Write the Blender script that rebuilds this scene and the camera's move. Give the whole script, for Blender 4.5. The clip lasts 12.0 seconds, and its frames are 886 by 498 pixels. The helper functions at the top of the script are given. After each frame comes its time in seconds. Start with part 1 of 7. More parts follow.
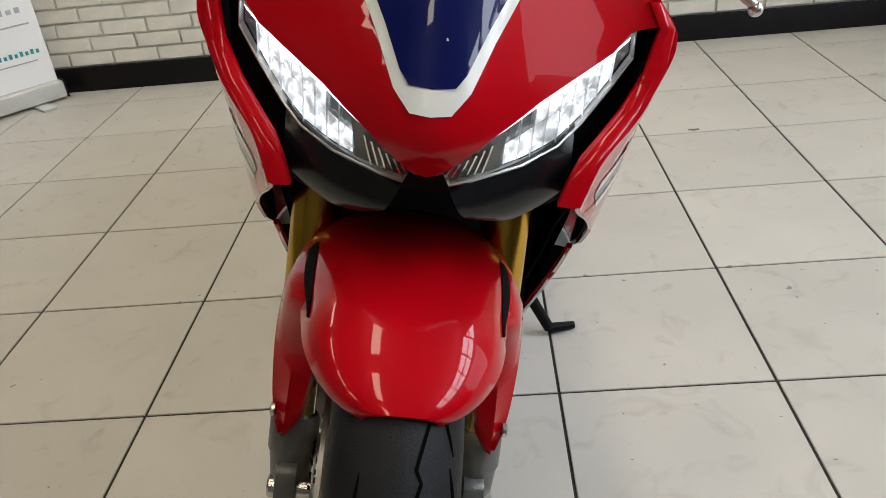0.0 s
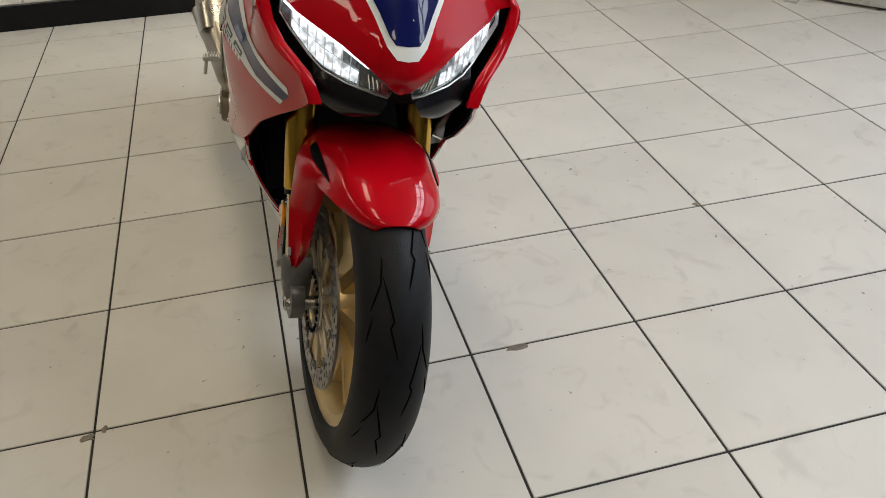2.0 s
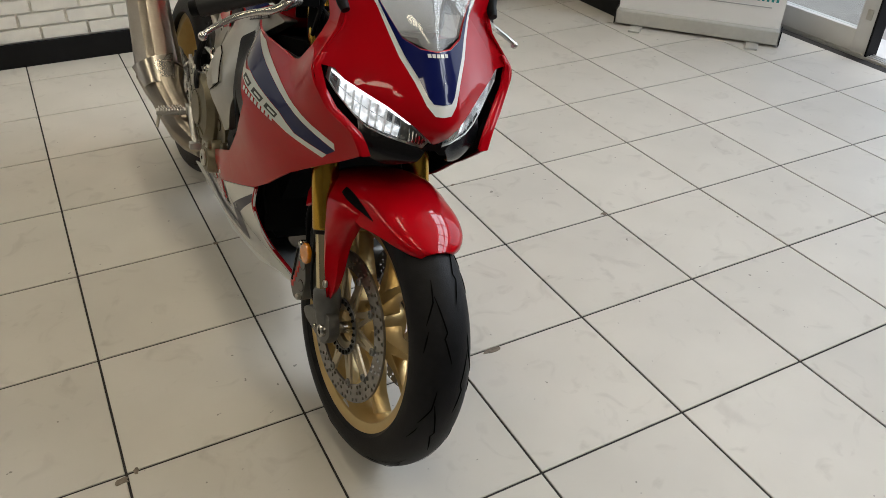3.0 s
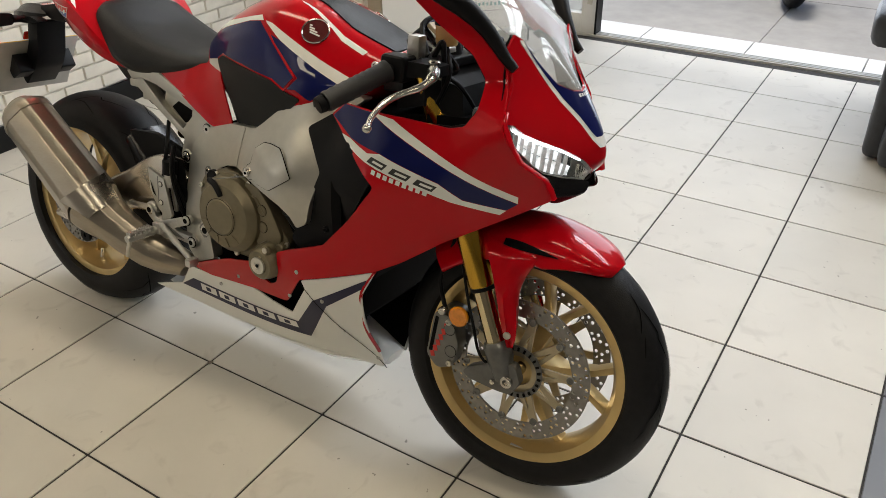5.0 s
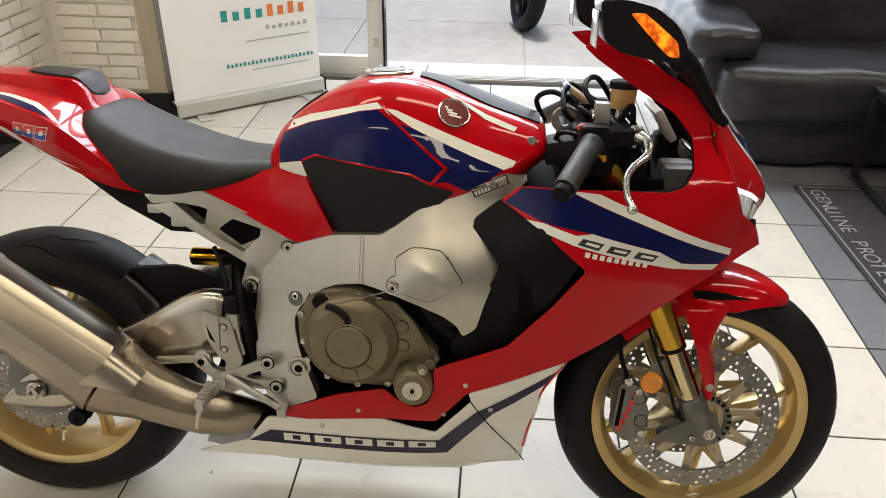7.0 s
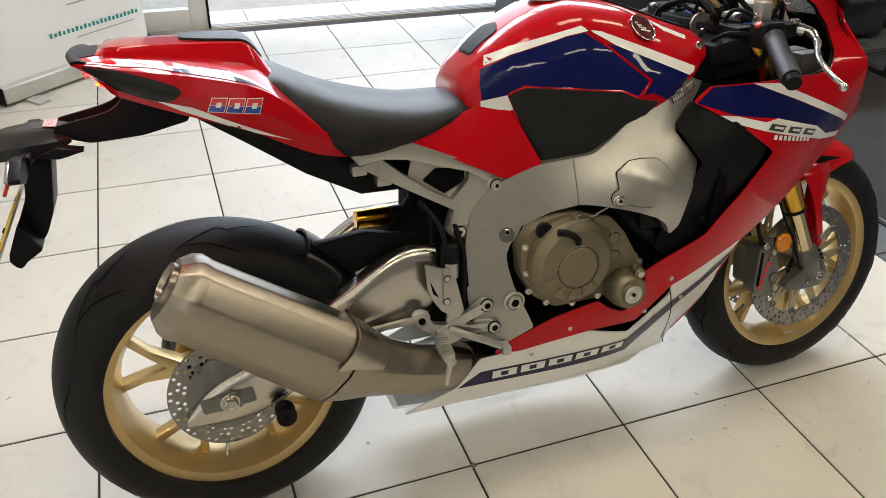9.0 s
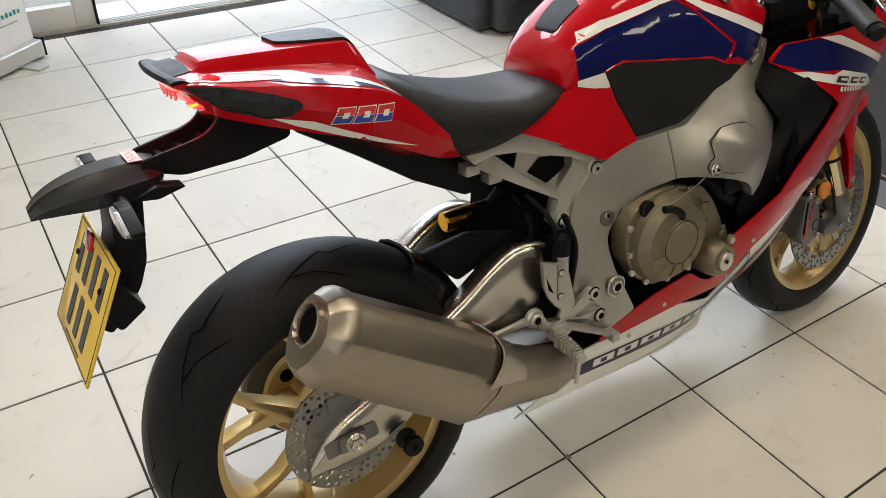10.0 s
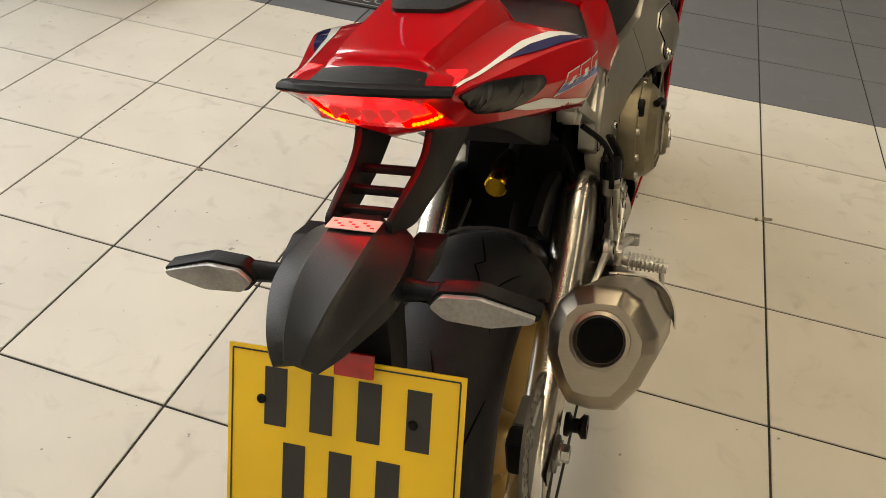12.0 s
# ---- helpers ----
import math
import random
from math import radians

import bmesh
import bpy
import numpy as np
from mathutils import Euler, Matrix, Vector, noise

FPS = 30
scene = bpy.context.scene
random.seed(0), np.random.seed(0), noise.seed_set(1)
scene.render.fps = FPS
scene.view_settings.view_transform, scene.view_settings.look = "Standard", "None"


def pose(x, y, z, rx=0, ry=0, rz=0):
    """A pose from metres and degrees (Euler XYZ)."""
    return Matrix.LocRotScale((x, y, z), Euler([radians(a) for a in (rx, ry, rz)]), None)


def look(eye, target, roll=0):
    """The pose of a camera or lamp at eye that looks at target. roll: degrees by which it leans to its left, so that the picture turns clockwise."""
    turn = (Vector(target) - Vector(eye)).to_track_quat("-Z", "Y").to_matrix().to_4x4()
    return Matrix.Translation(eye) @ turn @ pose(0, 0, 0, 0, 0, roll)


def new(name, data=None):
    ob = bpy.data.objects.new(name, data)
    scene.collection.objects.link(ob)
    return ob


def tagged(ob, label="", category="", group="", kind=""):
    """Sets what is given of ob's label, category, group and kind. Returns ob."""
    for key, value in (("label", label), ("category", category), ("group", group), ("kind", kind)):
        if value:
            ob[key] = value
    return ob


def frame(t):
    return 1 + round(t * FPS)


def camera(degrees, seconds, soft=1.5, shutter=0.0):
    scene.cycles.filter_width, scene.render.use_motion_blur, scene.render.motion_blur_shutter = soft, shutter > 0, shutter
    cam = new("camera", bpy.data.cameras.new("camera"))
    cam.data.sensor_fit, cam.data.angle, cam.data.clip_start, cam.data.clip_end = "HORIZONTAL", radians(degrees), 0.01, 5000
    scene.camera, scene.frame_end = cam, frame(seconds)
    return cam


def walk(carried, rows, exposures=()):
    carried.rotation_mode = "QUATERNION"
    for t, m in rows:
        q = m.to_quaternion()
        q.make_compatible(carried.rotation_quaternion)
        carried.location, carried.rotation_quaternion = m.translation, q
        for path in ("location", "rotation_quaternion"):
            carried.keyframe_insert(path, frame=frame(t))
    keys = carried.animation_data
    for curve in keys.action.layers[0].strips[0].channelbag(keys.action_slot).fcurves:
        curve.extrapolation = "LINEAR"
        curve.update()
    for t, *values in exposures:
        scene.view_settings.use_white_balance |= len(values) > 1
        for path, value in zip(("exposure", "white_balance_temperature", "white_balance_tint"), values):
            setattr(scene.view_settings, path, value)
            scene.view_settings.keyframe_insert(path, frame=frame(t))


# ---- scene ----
from mathutils.bvhtree import BVHTree

cam = camera(58.8, 12.0, soft=0.9)
PATH = [
    (0, (0.695, -0.748, 0.986), (0.568, 0.983, -0.007), -6.0),
    (0.5, (0.639, -0.85, 1.041), (0.618, 0.826, -0.05), -6.6),
    (1, (0.576, -0.973, 1.113), (0.708, 0.665, -0.027), -6.5),
    (1.5, (0.532, -1.132, 1.163), (0.76, 0.486, 0.009), -5.0),
    (2, (0.435, -1.238, 1.218), (0.827, 0.338, 0.052), -1.7),
    (2.5, (0.215, -1.309, 1.308), (0.847, 0.204, 0.164), 1.2),
    (3, (0.049, -1.296, 1.36), (0.844, 0.155, 0.237), 1.5),
    (3.2, (-0.014, -1.24, 1.364), (0.835, 0.182, 0.242), 1.1),
    (4.8, (-0.628, -0.757, 1.408), (0.751, 0.22, 0.338), -0.8),
    (5, (-0.673, -0.659, 1.419), (0.754, 0.251, 0.353), -1.1),
    (5.5, (-0.831, -0.423, 1.436), (0.73, 0.269, 0.395), -0.4),
    (6, (-0.897, -0.199, 1.438), (0.748, 0.315, 0.423), 0.4),
    (6.5, (-0.806, 0.063, 1.439), (0.878, 0.449, 0.431), 0.0),
    (7, (-0.809, 0.348, 1.437), (0.92, 0.473, 0.44), 0.6),
    (7.5, (-0.821, 0.601, 1.444), (0.89, 0.526, 0.413), 0.8),
    (7.7, (-0.813, 0.694, 1.414), (0.899, 0.567, 0.388), 0.4),
    (9.3, (-0.645, 1.441, 1.406), (0.86, 0.748, 0.286), 2.1),
    (9.5, (-0.577, 1.507, 1.394), (0.9, 0.764, 0.268), 1.8),
    (10, (-0.406, 1.689, 1.383), (0.948, 0.779, 0.226), 1.7),
    (10.5, (-0.242, 1.925, 1.377), (0.903, 0.808, 0.176), 3.2),
    (11, (-0.039, 2.024, 1.343), (0.897, 0.761, 0.107), 3.7),
    (11.5, (0.205, 2.041, 1.315), (0.9, 0.635, 0.074), 3.7),
    (12, (0.438, 2.069, 1.277), (0.814, 0.541, 0.042), 5.6),
]
walk(cam, [(t, look(eye, target, roll)) for t, eye, target, roll in PATH],
     [(0, -0.10, 6150, 10), (1.0, -0.08, 6150, 10), (2.0, -0.14, 6150, 10), (2.5, -0.28, 6150, 10), (3.2, -0.22, 6200, 10), (5, 0.04, 6350, 10), (6, 0.22, 6350, 10), (7.5, 0.50, 6400, 10), (9.5, 0.38, 6100, 10), (10.5, 0.20, 6250, 10), (12, 0.06, 7200, 10)])

# ---- sky and light ----
world = bpy.data.worlds.new("daylight")
scene.world = world
world.use_nodes = True
wn = world.node_tree.nodes
sky = wn.new("ShaderNodeTexSky")
sky.sky_type, sky.sun_disc = 'NISHITA', False
sky.sun_elevation, sky.sun_rotation = radians(82), radians(75)
world.node_tree.links.new(sky.outputs["Color"], wn["Background"].inputs["Color"])
wn["Background"].inputs["Strength"].default_value = 0.16
sun = new("sun", bpy.data.lights.new("sun", 'SUN'))
sun.data.energy, sun.data.angle, sun.data.color = 2.6, radians(12), (1.0, 0.97, 0.92)
sun.matrix_world = look((4.85, 0.6, 9), (3.6, 0.3, 0))


def window_light(name, at, towards, w, h, watts, colour):
    """Skylight entering through one opening."""
    ob = new(name, bpy.data.lights.new(name, 'AREA'))
    ob.data.shape, ob.data.size, ob.data.size_y = 'RECTANGLE', w, h
    ob.data.energy, ob.data.color = watts, colour
    ob.matrix_world = look(at, towards)
    return ob


window_light("door_daylight", (3.80, 0.05, 1.30), (0, 0.05, 1.0), 1.9, 1.9, 26, (0.88, 0.94, 1.0))
window_light("window_daylight", (3.83, -0.5, 2.98), (0, -0.5, 1.9), 5.0, 0.98, 250, (0.95, 0.98, 1.0))

# ---- materials ----


def mat(name, colour, rough=0.5, metal=0.0, var=0.06, scale=30.0, bump=0.0, bump_scale=200.0, coat=0.0,
        rvar=0.08, stretch=(1, 1, 1), second=None, emit=None, power=0.0, spec=0.5):
    """A procedural surface: base colour varied by two noises, roughness varied, fine relief."""
    m = bpy.data.materials.new(name)
    m.use_nodes = True
    t = m.node_tree
    b = t.nodes["Principled BSDF"]
    tc = t.nodes.new("ShaderNodeTexCoord")
    mp = t.nodes.new("ShaderNodeMapping")
    mp.inputs["Scale"].default_value = stretch
    t.links.new(tc.outputs["Object"], mp.inputs["Vector"])
    n1 = t.nodes.new("ShaderNodeTexNoise")
    n1.inputs["Scale"].default_value, n1.inputs["Detail"].default_value = scale, 6
    n2 = t.nodes.new("ShaderNodeTexNoise")
    n2.inputs["Scale"].default_value, n2.inputs["Detail"].default_value = scale * 0.13, 3
    for n in (n1, n2):
        t.links.new(mp.outputs["Vector"], n.inputs["Vector"])
    add = t.nodes.new("ShaderNodeMath")
    add.operation = 'ADD'
    t.links.new(n1.outputs["Fac"], add.inputs[0])
    t.links.new(n2.outputs["Fac"], add.inputs[1])
    ramp = t.nodes.new("ShaderNodeMapRange")
    ramp.inputs["From Min"].default_value, ramp.inputs["From Max"].default_value = 0.7, 1.3
    t.links.new(add.outputs[0], ramp.inputs["Value"])
    mix = t.nodes.new("ShaderNodeMix")
    mix.data_type = 'RGBA'
    dark = tuple(c * (1 - var) for c in colour) if second is None else second
    mix.inputs[6].default_value = (*dark, 1)
    mix.inputs[7].default_value = (*[min(1, c * (1 + var)) for c in colour], 1)
    t.links.new(ramp.outputs[0], mix.inputs[0])
    t.links.new(mix.outputs[2], b.inputs["Base Color"])
    rr = t.nodes.new("ShaderNodeMapRange")
    rr.inputs["To Min"].default_value, rr.inputs["To Max"].default_value = max(0.01, rough - rvar), min(1, rough + rvar)
    t.links.new(n2.outputs["Fac"], rr.inputs["Value"])
    t.links.new(rr.outputs[0], b.inputs["Roughness"])
    b.inputs["Metallic"].default_value = metal
    b.inputs["Specular IOR Level"].default_value = spec
    b.inputs["Coat Weight"].default_value, b.inputs["Coat Roughness"].default_value = coat, 0.012
    b.inputs["Coat IOR"].default_value = 1.29
    if bump:
        n3 = t.nodes.new("ShaderNodeTexNoise")
        n3.inputs["Scale"].default_value, n3.inputs["Detail"].default_value = bump_scale, 4
        t.links.new(mp.outputs["Vector"], n3.inputs["Vector"])
        bp = t.nodes.new("ShaderNodeBump")
        bp.inputs["Strength"].default_value, bp.inputs["Distance"].default_value = bump, 0.002
        t.links.new(n3.outputs["Fac"], bp.inputs["Height"])
        t.links.new(bp.outputs["Normal"], b.inputs["Normal"])
    if emit:
        b.inputs["Emission Color"].default_value, b.inputs["Emission Strength"].default_value = (*emit, 1), power
    return m


def glass(name, colour, shine=1.45, sheen=0.0):
    """Thin clear sheet: sees through, mirrors a little more at a slant; the last share mixes in pale diffuse as painted
    window sheen.
    """
    m = bpy.data.materials.new(name)
    m.use_nodes = True
    t = m.node_tree
    t.nodes.remove(t.nodes["Principled BSDF"])
    clear = t.nodes.new("ShaderNodeBsdfTransparent")
    clear.inputs["Color"].default_value = (*colour, 1)
    gloss = t.nodes.new("ShaderNodeBsdfGlossy")
    gloss.inputs["Roughness"].default_value = 0.015
    facing = t.nodes.new("ShaderNodeLayerWeight")
    facing.inputs["Blend"].default_value = 0.5
    steep = t.nodes.new("ShaderNodeMath")
    steep.operation, steep.inputs[1].default_value = 'POWER', 4.5
    fr = t.nodes.new("ShaderNodeMath")
    fr.operation, fr.inputs[1].default_value, fr.inputs[2].default_value = 'MULTIPLY_ADD', 0.55, ((shine - 1) / (shine + 1)) ** 2
    t.links.new(facing.outputs["Facing"], steep.inputs[0])
    t.links.new(steep.outputs[0], fr.inputs[0])
    mx = t.nodes.new("ShaderNodeMixShader")
    t.links.new(fr.outputs[0], mx.inputs[0])
    t.links.new(clear.outputs[0], mx.inputs[1])
    t.links.new(gloss.outputs[0], mx.inputs[2])
    # Even pale layer painted in place of the window's reflection on the sheet.
    if sheen:
        sheen_layer = t.nodes.new("ShaderNodeBsdfDiffuse")
        sheen_layer.inputs["Color"].default_value = (0.75, 0.76, 0.76, 1)
        mh = t.nodes.new("ShaderNodeMixShader")
        mh.inputs[0].default_value = sheen
        t.links.new(mx.outputs[0], mh.inputs[1])
        t.links.new(sheen_layer.outputs[0], mh.inputs[2])
        mx = mh
    t.links.new(mx.outputs[0], t.nodes["Material Output"].inputs["Surface"])
    return m


RED = mat("red_paint", (0.43, 0.001, 0.006), 0.28, 0, 0.04, 8, 0.0, coat=1.0, rvar=0.03, spec=0.05)
BLUE = mat("blue_paint", (0.004, 0.007, 0.068), 0.28, 0, 0.05, 8, coat=1.0, rvar=0.03, spec=0.05)
NAVY = mat("navy_decal", (0.018, 0.018, 0.05), 0.3, 0, 0.05, 8, coat=0.15, spec=0.2)
WHITE = mat("white_paint", (0.74, 0.74, 0.71), 0.3, 0, 0.03, 8, coat=0.9, rvar=0.03, spec=0.15)
SATIN = mat("satin_black_plastic", (0.007, 0.007, 0.008), 0.42, 0, 0.15, 90, 0.15, 500, spec=0.1)
GLOSSB = mat("gloss_black_plastic", (0.007, 0.007, 0.008), 0.24, 0, 0.1, 40, spec=0.3)
DARK = mat("dark_void", (0.004, 0.004, 0.0045), 0.7, 0, 0.2, 50, 0.2, spec=0.05)
RUBBER = mat("tyre_rubber", (0.008, 0.008, 0.009), 0.55, 0, 0.3, 60, 0.25, 400, rvar=0.12, spec=0.2)
# Near-black that paints the shade inside the tyre's tread cuts.
GROOVESHADE = mat("groove_shade_black", (0.0035, 0.0035, 0.0035), 0.9, 0, 0.1, spec=0.0)
GRIP = mat("grip_rubber", (0.012, 0.012, 0.013), 0.48, 0, 0.2, 80, 0.3, 600)
SEAT = mat("seat_vinyl", (0.012, 0.012, 0.013), 0.44, 0, 0.2, 60, 0.3, 700, spec=0.25)
PAD = mat("tank_pad_rubber", (0.012, 0.013, 0.014), 0.55, 0, 0.15, 80, 0.3, 900, spec=0.2)
GOLD = mat("gold_wheel_paint", (0.60, 0.44, 0.195), 0.33, 0.68, 0.08, 25, coat=0.3)
FORKG = mat("gold_anodised", (0.62, 0.37, 0.05), 0.24, 1.0, 0.1, 30, stretch=(1, 1, 0.1))
CHROME = mat("polished_steel", (0.78, 0.76, 0.72), 0.1, 1.0, 0.05, 30)
STEEL = mat("drilled_disc_steel", (0.27, 0.26, 0.245), 0.36, 1.0, 0.1, 90)
BRUSH = mat("brushed_aluminium", (0.54, 0.51, 0.46), 0.26, 1.0, 0.06, 14, 0.12, 9, rvar=0.04, stretch=(1, 1, 5))
TITAN = mat("brushed_titanium", (0.345, 0.305, 0.25), 0.34, 1.0, 0.06, 90, 0.03, 260, rvar=0.05, stretch=(1, 1, 6))
FRAME = mat("silver_frame_paint", (0.460, 0.448, 0.408), 0.36, 0.85, 0.05, 60, 0.08, 600)
CAST = mat("cast_aluminium", (0.50, 0.49, 0.47), 0.38, 0.85, 0.12, 60, 0.2, 300)
GREYC = mat("grey_caliper_anodise", (0.18, 0.18, 0.172), 0.42, 0.7, 0.1, 60, 0.1)
FOOT = mat("grey_cast_foot", (0.15, 0.15, 0.144), 0.40, 0.6, 0.15, 70, 0.2, 300)
BRONZE = mat("bronze_engine_cover", (0.185, 0.158, 0.102), 0.4, 0.55, 0.1, 70, 0.12, 500)
BOLT = mat("zinc_bolt", (0.55, 0.53, 0.48), 0.28, 1.0, 0.12, 60)
AMBER = mat("amber_reflector", (0.65, 0.22, 0.01), 0.12, 0, 0.2, 120, coat=1.0)
GOLDRES = mat("amber_gold_anodise", (0.70, 0.36, 0.02), 0.2, 1.0, 0.1, 40)
YELLOW = mat("yellow_plate", (0.80, 0.52, 0.012), 0.32, 0, 0.03, 12, coat=0.5)
REDTXT = mat("red_lettering", (0.55, 0.03, 0.02), 0.4)
GREYTXT = mat("grey_lettering", (0.42, 0.43, 0.45), 0.4)
TEALTXT = mat("teal_ink", (0.02, 0.30, 0.30), 0.5)
ORANGETXT = mat("orange_ink", (0.72, 0.20, 0.05), 0.5)
BLACKTXT = mat("black_ink", (0.02, 0.02, 0.02), 0.45)
RESERV = mat("amber_fluid_reservoir", (0.55, 0.36, 0.14), 0.25, 0, 0.1, 30, coat=0.5)
LED = mat("white_led", (0.9, 0.9, 0.9), 0.3, emit=(0.95, 0.98, 1.0), power=2.8)
ln = LED.node_tree.nodes
cloud = ln.new("ShaderNodeTexNoise")
cloud.inputs["Scale"].default_value, cloud.inputs["Detail"].default_value, cloud.inputs["Distortion"].default_value = 95, 4, 0.8
glow = ln.new("ShaderNodeMapRange")
glow.inputs["From Min"].default_value, glow.inputs["From Max"].default_value = 0.38, 0.66
glow.inputs["To Min"].default_value, glow.inputs["To Max"].default_value = 0.15, 1.6
LED.node_tree.links.new(ln["Texture Coordinate"].outputs["Object"], cloud.inputs["Vector"])
LED.node_tree.links.new(cloud.outputs["Fac"], glow.inputs["Value"])
LED.node_tree.links.new(glow.outputs[0], ln["Principled BSDF"].inputs["Emission Strength"])
MUD = mat("satin_black_mudguard", (0.010, 0.010, 0.011), 0.3, 0, 0.15, 90, 0.15, 500, spec=0.3)
LEDBAR = mat("white_led_bar", (0.9, 0.9, 0.9), 0.3, emit=(0.96, 0.98, 1.0), power=4.0)
AMBERLED = mat("amber_led", (0.55, 0.10, 0.005), 0.15, 0, 0.4, 160, 0.3, 260, coat=1.0, emit=(1.0, 0.14, 0.003), power=0.32)
an = AMBERLED.node_tree.nodes
acloud = an.new("ShaderNodeTexNoise")
acloud.inputs["Scale"].default_value, acloud.inputs["Detail"].default_value = 62, 2
aglow = an.new("ShaderNodeMapRange")
aglow.inputs["From Min"].default_value, aglow.inputs["From Max"].default_value = 0.45, 0.66
aglow.inputs["To Min"].default_value, aglow.inputs["To Max"].default_value = 0.22, 2.6
AMBERLED.node_tree.links.new(an["Texture Coordinate"].outputs["Object"], acloud.inputs["Vector"])
AMBERLED.node_tree.links.new(acloud.outputs["Fac"], aglow.inputs["Value"])
AMBERLED.node_tree.links.new(aglow.outputs[0], an["Principled BSDF"].inputs["Emission Strength"])
REDLED = mat("red_led", (0.7, 0.02, 0.02), 0.3, emit=(1.0, 0.0007, 0.0003), power=60.0)
TAILLENS = mat("lit_red_lens", (0.50, 0.02, 0.022), 0.12, 0, 0.3, 120, 0.2, 300, coat=1.0, emit=(1.0, 0.02, 0.025), power=0.95)
ORANGELED = mat("orange_led", (0.9, 0.2, 0.02), 0.3, emit=(1.0, 0.10, 0.004), power=6.0)
PALECELL = mat("deep_red_lamp_cell", (0.30, 0.03, 0.03), 0.12, 0.2, emit=(1.0, 0.03, 0.03), power=0.45)
MARKBLUE = mat("bright_blue_ink", (0.015, 0.045, 0.30), 0.3, coat=0.5)
REDLENS = mat("red_lens", (0.42, 0.006, 0.008), 0.12, 0, 0.2, 90, coat=1.0)
CLEARLENS = glass("clear_lens", (0.97, 0.98, 0.98), 1.35)
SMOKE = glass("clear_windscreen", (0.82, 0.83, 0.84), 1.45, 0.22)
PANE = glass("window_pane", (0.94, 0.96, 0.95))
LENSGREY = mat("indicator_lens", (0.24, 0.235, 0.23), 0.12, 0.3, 0.2, 220, 0.3, 500, coat=1.0)
# Plaster coloured far darker than white, to hold down bounced room light.
WALLP = mat("darkened_plaster", (0.14, 0.13, 0.12), 0.7, 0, 0.04, 6, 0.1, 60)
BRICK = mat("whitewashed_brick", (0.74, 0.71, 0.64), 0.75, 0, 0.10, 14, 0.35, 90)
MORTAR = mat("grey_mortar", (0.70, 0.67, 0.61), 0.85, 0, 0.15, 40, 0.4)
SKIRT = mat("black_skirting", (0.006, 0.006, 0.0065), 0.4, 0, 0.3, 25, 0.1, 40, spec=0.2)
WOODEDGE = mat("beige_edge_board", (0.42, 0.36, 0.27), 0.6, 0, 0.1, 20, stretch=(1, 1, 0.1))
GROUT = mat("dark_grout", (0.024, 0.022, 0.02), 0.85, 0, 0.3, 80, 0.3)
BANNER = mat("banner_print", (0.86, 0.86, 0.86), 0.55, 0, 0.02, 4)
ALU = mat("silver_banner_base", (0.60, 0.60, 0.57), 0.4, 0.6, 0.05, 40)
UPVC = mat("white_door_frame", (0.70, 0.70, 0.68), 0.35, 0, 0.04, 10)
LEATHER = mat("black_leather", (0.026, 0.028, 0.034), 0.38, 0, 0.25, 22, 0.6, 70, rvar=0.12, spec=0.45)
CARPET = mat("charcoal_mat", (0.030, 0.029, 0.031), 0.95, 0, 0.25, 120, 0.6, 900)
TABLEM = mat("black_table_metal", (0.012, 0.012, 0.013), 0.4, 0, 0.1, 50)
TABLEG = mat("dark_table_top", (0.02, 0.02, 0.021), 0.12, 0, 0.1, 20)
PAVE = mat("outdoor_concrete", (0.36, 0.34, 0.31), 0.85, 0, 0.12, 9, 0.4, 50)
STEP = mat("pale_step_stone", (0.72, 0.71, 0.68), 0.6, 0, 0.06, 14, 0.2, 60)
PINKPAPER = mat("pale_pink_paper", (0.72, 0.52, 0.54), 0.7, 0, 0.12, 60)
CHIP = mat("chipped_tile_body", (0.20, 0.165, 0.13), 0.9, 0, 0.4, 90, 0.6, 300)
# Ceiling stays out of view; its dark colour keeps the ambient light low.
CEIL = mat("darkened_ceiling_board", (0.10, 0.098, 0.092), 0.8, 0, 0.04, 8, 0.1)
LAMP = mat("warm_ceiling_panel", (0.9, 0.85, 0.75), 0.4, emit=(1.0, 0.86, 0.63), power=15.5)


